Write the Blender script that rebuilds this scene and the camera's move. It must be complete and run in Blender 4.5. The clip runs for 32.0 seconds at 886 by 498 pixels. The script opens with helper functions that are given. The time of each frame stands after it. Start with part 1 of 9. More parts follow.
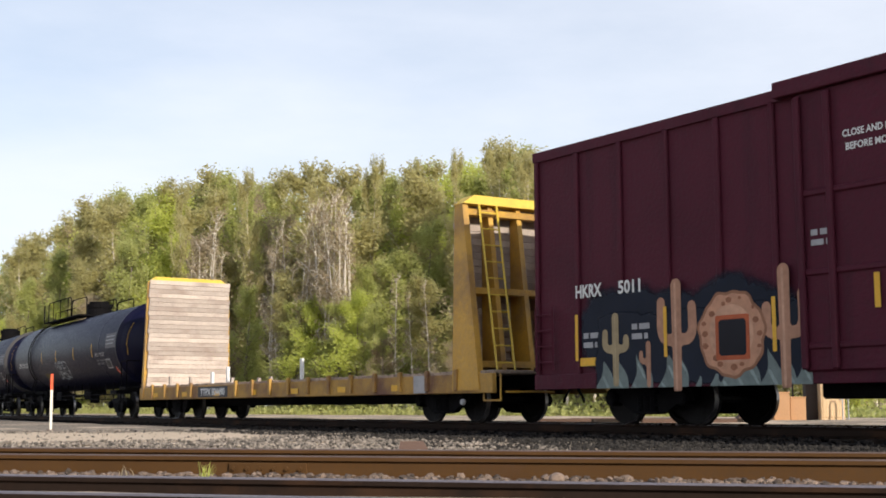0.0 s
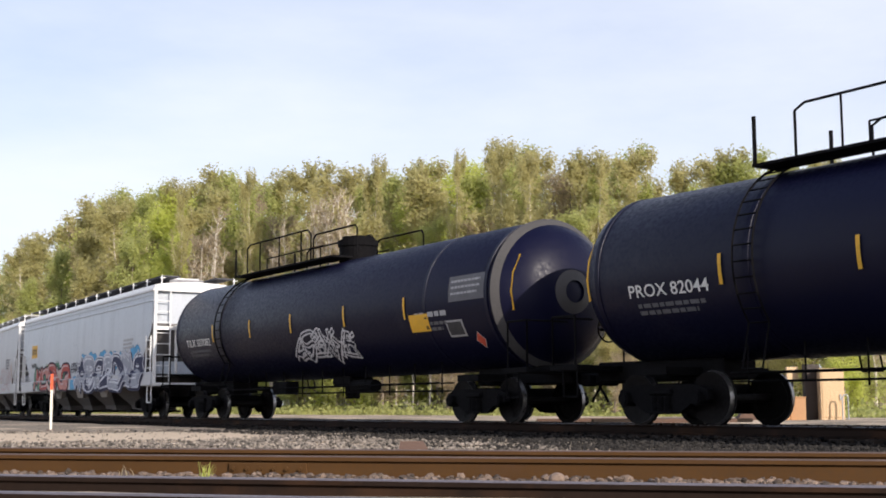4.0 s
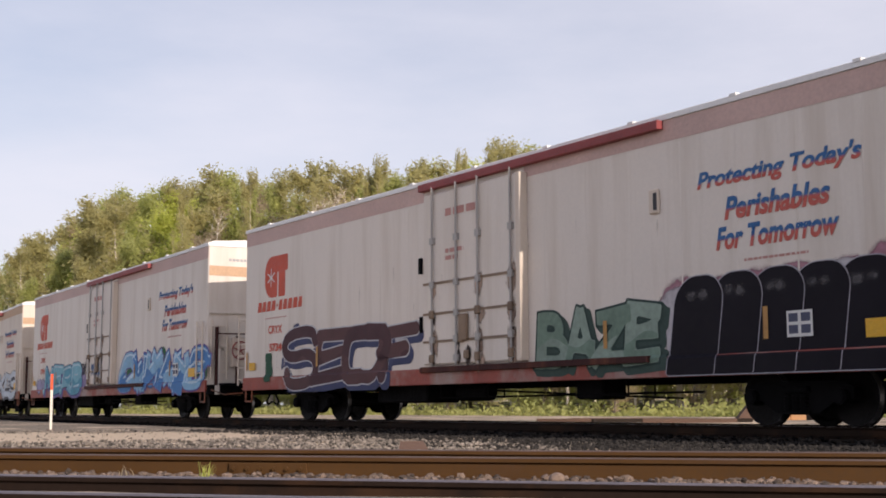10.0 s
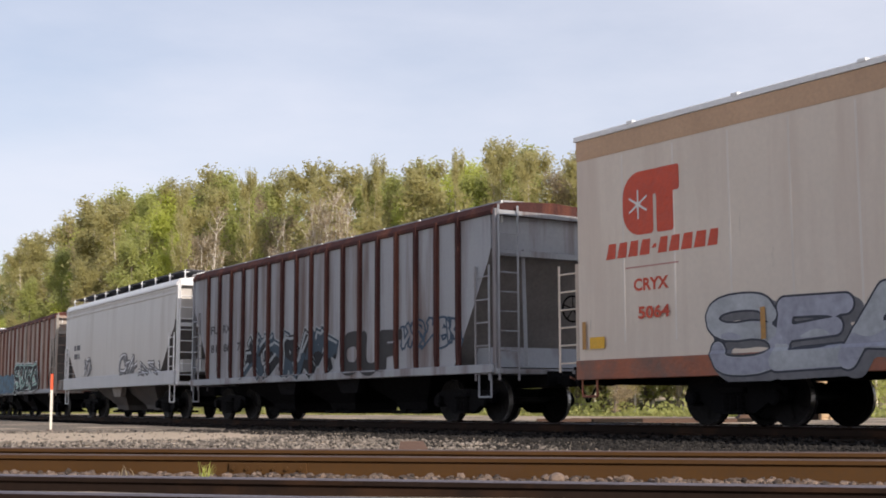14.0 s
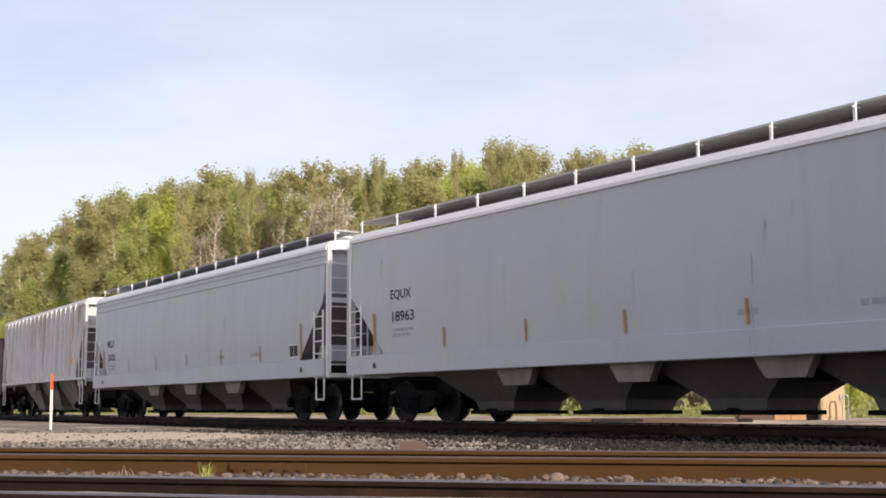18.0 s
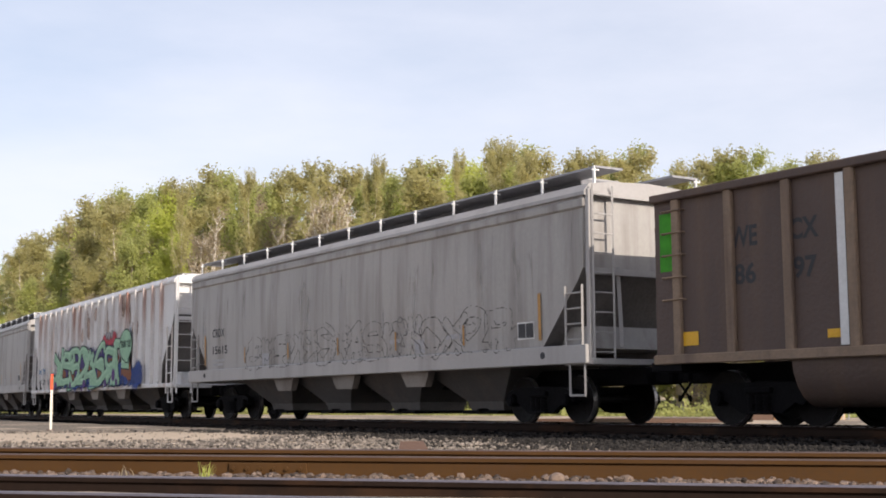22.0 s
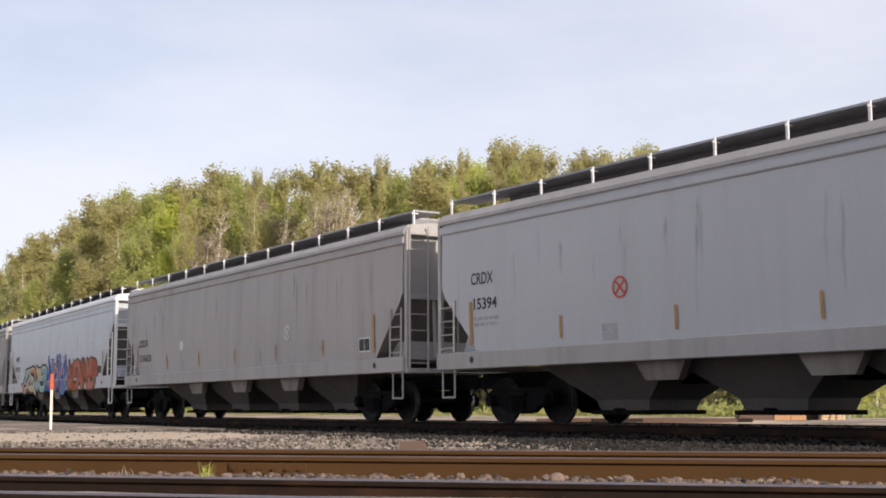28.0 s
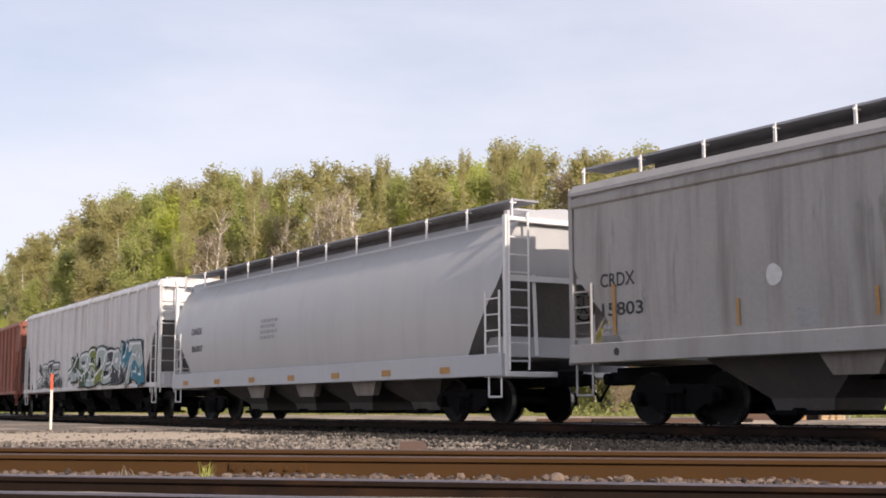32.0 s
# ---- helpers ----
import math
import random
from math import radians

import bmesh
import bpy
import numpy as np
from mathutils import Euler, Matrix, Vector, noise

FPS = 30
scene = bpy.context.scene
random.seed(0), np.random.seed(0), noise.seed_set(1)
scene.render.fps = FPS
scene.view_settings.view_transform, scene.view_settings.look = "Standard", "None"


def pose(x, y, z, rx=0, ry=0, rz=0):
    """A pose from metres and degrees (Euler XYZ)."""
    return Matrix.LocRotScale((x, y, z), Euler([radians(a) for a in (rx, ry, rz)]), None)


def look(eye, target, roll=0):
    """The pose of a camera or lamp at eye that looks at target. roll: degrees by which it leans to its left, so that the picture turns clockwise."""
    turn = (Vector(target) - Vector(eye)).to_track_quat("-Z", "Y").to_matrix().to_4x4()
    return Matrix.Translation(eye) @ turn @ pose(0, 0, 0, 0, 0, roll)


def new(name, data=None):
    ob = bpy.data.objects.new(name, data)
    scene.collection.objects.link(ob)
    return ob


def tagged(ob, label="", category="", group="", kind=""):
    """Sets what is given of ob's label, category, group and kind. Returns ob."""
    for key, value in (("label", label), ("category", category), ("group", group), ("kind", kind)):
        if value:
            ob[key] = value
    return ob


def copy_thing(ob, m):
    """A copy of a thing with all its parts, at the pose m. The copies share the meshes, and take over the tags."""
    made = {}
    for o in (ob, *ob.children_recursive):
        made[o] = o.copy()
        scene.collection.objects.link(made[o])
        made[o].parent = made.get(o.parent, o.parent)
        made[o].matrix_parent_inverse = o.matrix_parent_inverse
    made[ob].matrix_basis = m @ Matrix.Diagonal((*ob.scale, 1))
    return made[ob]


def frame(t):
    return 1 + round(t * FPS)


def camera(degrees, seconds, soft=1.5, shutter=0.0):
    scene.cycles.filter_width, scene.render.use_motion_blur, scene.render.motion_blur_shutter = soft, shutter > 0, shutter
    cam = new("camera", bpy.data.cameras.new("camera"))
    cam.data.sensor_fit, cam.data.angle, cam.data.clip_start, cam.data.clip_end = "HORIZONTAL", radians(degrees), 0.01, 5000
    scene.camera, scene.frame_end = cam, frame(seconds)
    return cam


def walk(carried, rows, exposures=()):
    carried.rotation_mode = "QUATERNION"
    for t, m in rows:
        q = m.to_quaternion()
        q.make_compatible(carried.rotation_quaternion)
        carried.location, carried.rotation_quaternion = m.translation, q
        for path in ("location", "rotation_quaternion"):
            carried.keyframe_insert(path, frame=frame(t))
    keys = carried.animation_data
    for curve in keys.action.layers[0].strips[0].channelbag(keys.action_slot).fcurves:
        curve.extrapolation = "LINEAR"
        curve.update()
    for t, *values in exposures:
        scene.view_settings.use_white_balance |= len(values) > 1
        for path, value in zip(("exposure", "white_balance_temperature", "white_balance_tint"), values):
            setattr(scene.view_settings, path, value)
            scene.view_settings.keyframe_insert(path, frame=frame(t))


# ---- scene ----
cam = camera(38.42, 32.0, soft=1.8)
EYE = (0.0, 0.0, 1.0)
VIEW = look(EYE, (0.0, math.cos(radians(7.13)), 1.0 + math.sin(radians(7.13))), roll=-0.175)
walk(cam, [(0.0, VIEW), (32.0, VIEW)], exposures=[(0.0, 0.04, 6400, 11), (2.5, 0.03, 6250, 13), (5.0, 0.08, 6250, 15), (6.0, 0.08, 6280, 16), (7.0, 0.04, 6420, 17), (8.0, -0.20, 6550, 19), (9.0, -0.24, 6550, 19), (11.0, -0.22, 6550, 19), (13.0, -0.22, 6550, 18), (14.0, -0.20, 6350, 15), (15.0, -0.10, 6400, 15), (17.0, -0.02, 6420, 16), (20.0, -0.04, 6420, 15), (23.0, 0.0, 6420, 15), (26.0, -0.04, 6520, 15), (32.0, -0.08, 6550, 18)])

# ---- the line of the railway ----
YAW = radians(35.505)
AHEAD = Vector((math.sin(YAW), -math.cos(YAW), 0))     # the train's way
ASIDE = Vector((math.cos(YAW), math.sin(YAW), 0))      # from the camera to the train
NEAR = 15.43                                           # distance of the cars' near sides
HALF = 1.55                                            # half a car's width
RADIUS = 540.0
RAIL = 0.70                                            # height of the train's rail head
GROUND = 0.47
SPEED = 16.44


def line_pose(s, aside=0.0, z=RAIL):
    """Pose on the curved centre line, s metres along it."""
    r = RADIUS - HALF - aside
    centre = ASIDE * (NEAR + RADIUS)
    a = max(-125.0, min(70.0, s)) / RADIUS
    out = -ASIDE * math.cos(a) + AHEAD * math.sin(a)
    way = AHEAD * math.cos(a) + ASIDE * math.sin(a)
    p = centre + out * r + way * (s - a * RADIUS)
    return Matrix.Translation((p.x, p.y, z)) @ Matrix.Rotation(math.atan2(way.y, way.x), 4, "Z")


# ---- world and sun ----
SUN_AZ, SUN_EL = radians(145.5), radians(24.0)
world = bpy.data.worlds.new("sky")
scene.world = world
world.use_nodes = True
wn, wl = world.node_tree.nodes, world.node_tree.links
wn.clear()
sky = wn.new("ShaderNodeTexSky")
sky.sky_type = "NISHITA"
sky.sun_disc = False
sky.sun_elevation, sky.sun_rotation = SUN_EL, SUN_AZ
sky.air_density, sky.dust_density, sky.ozone_density = 1.0, 2.2, 1.2
wcoord = wn.new("ShaderNodeTexCoord")
wmap = wn.new("ShaderNodeMapping")
wmap.inputs["Scale"].default_value = (1.2, 1.2, 4.0)
wnoise = wn.new("ShaderNodeTexNoise")
wnoise.inputs["Scale"].default_value = 1.6
wnoise.inputs["Detail"].default_value = 7.0
wnoise.inputs["Roughness"].default_value = 0.55
wramp = wn.new("ShaderNodeValToRGB")
wramp.color_ramp.elements[0].position, wramp.color_ramp.elements[0].color = 0.34, (0.60, 0.60, 0.60, 1)
wramp.color_ramp.elements[1].position, wramp.color_ramp.elements[1].color = 0.70, (0.99, 0.99, 0.99, 1)
wmix = wn.new("ShaderNodeMix")
wmix.data_type = "RGBA"
wmix.inputs["B"].default_value = (6.85, 7.02, 7.45, 1)
wbg = wn.new("ShaderNodeBackground")
wbg.inputs["Strength"].default_value = 0.150
wout = wn.new("ShaderNodeOutputWorld")
wl.new(wcoord.outputs["Generated"], wmap.inputs["Vector"])
wl.new(wmap.outputs["Vector"], wnoise.inputs["Vector"])
wl.new(wnoise.outputs["Fac"], wramp.inputs["Fac"])
wdot = wn.new("ShaderNodeVectorMath")
wdot.operation = "DOT_PRODUCT"
wdot.inputs[1].default_value = (math.sin(SUN_AZ), math.cos(SUN_AZ), 0.0)
wadd = wn.new("ShaderNodeMath")
wadd.operation = "MULTIPLY_ADD"
wadd.inputs[1].default_value = 0.34
wsum = wn.new("ShaderNodeMath")
wsum.operation = "ADD"
wsum.inputs[1].default_value = 0.10
wsum.use_clamp = True
wl.new(wcoord.outputs["Generated"], wdot.inputs[0])
wl.new(wdot.outputs["Value"], wadd.inputs[0])
wl.new(wramp.outputs["Color"], wadd.inputs[2])
wl.new(wadd.outputs[0], wsum.inputs[0])
wsplit = wn.new("ShaderNodeSeparateXYZ")
whigh = wn.new("ShaderNodeMapRange")
whigh.interpolation_type = "SMOOTHSTEP"
whigh.inputs["From Min"].default_value, whigh.inputs["From Max"].default_value = 0.30, 0.78
whigh.inputs["To Min"].default_value, whigh.inputs["To Max"].default_value = 1.0, 0.0
whaze = wn.new("ShaderNodeMath")
whaze.operation = "MULTIPLY"
wl.new(wcoord.outputs["Generated"], wsplit.inputs[0])
wl.new(wsplit.outputs["Z"], whigh.inputs["Value"])
wl.new(wsum.outputs[0], whaze.inputs[0])
wl.new(whigh.outputs["Result"], whaze.inputs[1])
wl.new(whaze.outputs[0], wmix.inputs["Factor"])
wl.new(sky.outputs["Color"], wmix.inputs["A"])
wl.new(wmix.outputs["Result"], wbg.inputs["Color"])
wl.new(wbg.outputs["Background"], wout.inputs["Surface"])

sun = new("sun", bpy.data.lights.new("sun", "SUN"))
sun.data.energy, sun.data.angle, sun.data.color = 5.0, radians(0.55), (1.0, 0.90, 0.76)
toward = Vector((math.sin(SUN_AZ) * math.cos(SUN_EL), math.cos(SUN_AZ) * math.cos(SUN_EL), math.sin(SUN_EL)))
sun.matrix_world = look(toward * 60, (0, 0, 0))


# ---- materials ----
def surface(name, base, rough=0.6, metal=0.0, vary=0.18, scale=1.2, fine=14.0, dirt=None, dirt_amount=0.0,
            streak=False, band=None, bump=0.04, spec=0.5, island=0.0, each=0.0, wavy=0.0):
    """A painted, metal or mineral surface: two scales of variation, optional stains or run-down streaks, fine relief."""
    m = bpy.data.materials.new(name)
    m.use_nodes = True
    n, l = m.node_tree.nodes, m.node_tree.links
    b = n["Principled BSDF"]
    b.inputs["Roughness"].default_value, b.inputs["Metallic"].default_value = rough, metal
    b.inputs["Specular IOR Level"].default_value = spec
    co = n.new("ShaderNodeTexCoord")
    oi, far, place = n.new("ShaderNodeObjectInfo"), n.new("ShaderNodeMath"), n.new("ShaderNodeVectorMath")
    far.operation, place.operation = "MULTIPLY", "ADD"
    far.inputs[1].default_value = 61.0
    l.new(oi.outputs["Random"], far.inputs[0])
    l.new(co.outputs["Object"], place.inputs[0])
    l.new(far.outputs[0], place.inputs[1])
    big, small = n.new("ShaderNodeTexNoise"), n.new("ShaderNodeTexNoise")
    for t, s, d in ((big, scale, 5.0), (small, fine, 4.0)):
        t.inputs["Scale"].default_value, t.inputs["Detail"].default_value = s, d
        l.new(place.outputs["Vector"], t.inputs["Vector"])
    add = n.new("ShaderNodeMath")
    add.operation = "ADD"
    l.new(big.outputs["Fac"], add.inputs[0])
    l.new(small.outputs["Fac"], add.inputs[1])
    ramp = n.new("ShaderNodeMapRange")
    ramp.inputs["From Min"].default_value, ramp.inputs["From Max"].default_value = 0.6, 1.4
    ramp.inputs["To Min"].default_value, ramp.inputs["To Max"].default_value = 1 - vary, 1 + vary
    l.new(add.outputs[0], ramp.inputs["Value"])
    mul = n.new("ShaderNodeVectorMath")
    mul.operation = "SCALE"
    mul.inputs[0].default_value = base
    value = ramp.outputs["Result"]
    if island or each:
        geo = n.new("ShaderNodeNewGeometry" if island else "ShaderNodeObjectInfo")
        ir = n.new("ShaderNodeMapRange")
        ir.inputs["To Min"].default_value, ir.inputs["To Max"].default_value = 1 - max(island, each), 1 + max(island, each)
        l.new(geo.outputs["Random Per Island" if island else "Random"], ir.inputs["Value"])
        im = n.new("ShaderNodeMath")
        im.operation = "MULTIPLY"
        l.new(value, im.inputs[0])
        l.new(ir.outputs["Result"], im.inputs[1])
        value = im.outputs[0]
    l.new(value, mul.inputs["Scale"])
    out = mul.outputs["Vector"]
    if dirt:
        mp = n.new("ShaderNodeMapping")
        mp.inputs["Scale"].default_value = (1.15, 1.15, 0.10) if streak else (1, 1, 1)
        l.new(place.outputs["Vector"], mp.inputs["Vector"])
        dn = n.new("ShaderNodeTexNoise")
        dn.inputs["Scale"].default_value, dn.inputs["Detail"].default_value = (1.4 if streak else 0.9), 8.0
        dn.inputs["Roughness"].default_value = 0.62
        l.new(mp.outputs["Vector"], dn.inputs["Vector"])
        dr = n.new("ShaderNodeMapRange")
        dr.inputs["From Min"].default_value, dr.inputs["From Max"].default_value = 0.62 - 0.3 * dirt_amount, 0.86 - 0.3 * dirt_amount
        dr.clamp = True
        l.new(dn.outputs["Fac"], dr.inputs["Value"])
        mx = n.new("ShaderNodeMix")
        mx.data_type = "RGBA"
        mx.inputs["B"].default_value = (*dirt, 1)
        amount = dr.outputs["Result"]
        if band:
            sp, br, bm2 = n.new("ShaderNodeSeparateXYZ"), n.new("ShaderNodeMapRange"), n.new("ShaderNodeMath")
            l.new(co.outputs["Object"], sp.inputs[0])
            br.interpolation_type = "SMOOTHSTEP"
            br.inputs["From Min"].default_value, br.inputs["From Max"].default_value = band
            l.new(sp.outputs["Z"], br.inputs["Value"])
            bm2.operation = "MULTIPLY"
            l.new(amount, bm2.inputs[0])
            l.new(br.outputs["Result"], bm2.inputs[1])
            amount = bm2.outputs[0]
        l.new(amount, mx.inputs["Factor"])
        l.new(out, mx.inputs["A"])
        out = mx.outputs["Result"]
    l.new(out, b.inputs["Base Color"])
    rr = n.new("ShaderNodeMapRange")
    rr.inputs["From Min"].default_value, rr.inputs["From Max"].default_value = 0.3, 0.7
    rr.inputs["To Min"].default_value, rr.inputs["To Max"].default_value = max(0.05, rough - 0.12), min(1, rough + 0.12)
    l.new(small.outputs["Fac"], rr.inputs["Value"])
    l.new(rr.outputs["Result"], b.inputs["Roughness"])
    if bump:
        bp = n.new("ShaderNodeBump")
        bp.inputs["Strength"].default_value, bp.inputs["Distance"].default_value = min(1, bump * 8), bump
        l.new(small.outputs["Fac"], bp.inputs["Height"])
        l.new(bp.outputs["Normal"], b.inputs["Normal"])
    if wavy:
        wm, wt, wb = n.new("ShaderNodeMapping"), n.new("ShaderNodeTexNoise"), n.new("ShaderNodeBump")
        wm.inputs["Scale"].default_value = (0.9, 0.9, 0.28)
        wt.inputs["Scale"].default_value, wt.inputs["Detail"].default_value = 1.3, 2.0
        l.new(place.outputs["Vector"], wm.inputs["Vector"])
        l.new(wm.outputs["Vector"], wt.inputs["Vector"])
        wb.inputs["Strength"].default_value, wb.inputs["Distance"].default_value = 0.6, wavy
        l.new(wt.outputs["Fac"], wb.inputs["Height"])
        if bump:
            l.new(bp.outputs["Normal"], wb.inputs["Normal"])
        l.new(wb.outputs["Normal"], b.inputs["Normal"])
    return m


SOFT = {}


def soft_edged(mat, runs=False):
    """The same paint, thinning out to nothing where the mesh's attribute "soft" falls to 0."""
    key = (mat.name, runs)
    if key in SOFT:
        return SOFT[key]
    m = mat.copy()
    n, l = m.node_tree.nodes, m.node_tree.links
    at, co, tx = n.new("ShaderNodeAttribute"), n.new("ShaderNodeTexCoord"), n.new("ShaderNodeTexNoise")
    at.attribute_name = "soft"
    tx.inputs["Scale"].default_value, tx.inputs["Detail"].default_value = 5.0, 6.0
    mp = n.new("ShaderNodeMapping")
    mp.inputs["Scale"].default_value = (2.2, 2.2, 0.12) if runs else (1, 1, 1)
    l.new(co.outputs["Object"], mp.inputs["Vector"])
    l.new(mp.outputs["Vector"], tx.inputs["Vector"])
    add, rg = n.new("ShaderNodeMath"), n.new("ShaderNodeMapRange")
    add.operation = "MULTIPLY_ADD"
    add.inputs[1].default_value = 1.0
    l.new(at.outputs["Fac"], add.inputs[0])
    l.new(tx.outputs["Fac"], add.inputs[2])
    rg.interpolation_type = "SMOOTHSTEP"
    rg.inputs["From Min"].default_value, rg.inputs["From Max"].default_value = (0.62, 1.35) if runs else (0.55, 1.15)
    l.new(add.outputs[0], rg.inputs["Value"])
    gate, mul = n.new("ShaderNodeMath"), n.new("ShaderNodeMath")
    gate.operation, gate.use_clamp = "MULTIPLY", True
    gate.inputs[1].default_value = 1.6 if runs else 3.0
    l.new(at.outputs["Fac"], gate.inputs[0])
    mul.operation = "MULTIPLY"
    l.new(rg.outputs["Result"], mul.inputs[0])
    l.new(gate.outputs[0], mul.inputs[1])
    tr, mx = n.new("ShaderNodeBsdfTransparent"), n.new("ShaderNodeMixShader")
    l.new(mul.outputs[0], mx.inputs["Fac"])
    l.new(tr.outputs["BSDF"], mx.inputs[1])
    l.new(n["Principled BSDF"].outputs["BSDF"], mx.inputs[2])
    l.new(mx.outputs["Shader"], n["Material Output"].inputs["Surface"])
    SOFT[key] = m
    return m


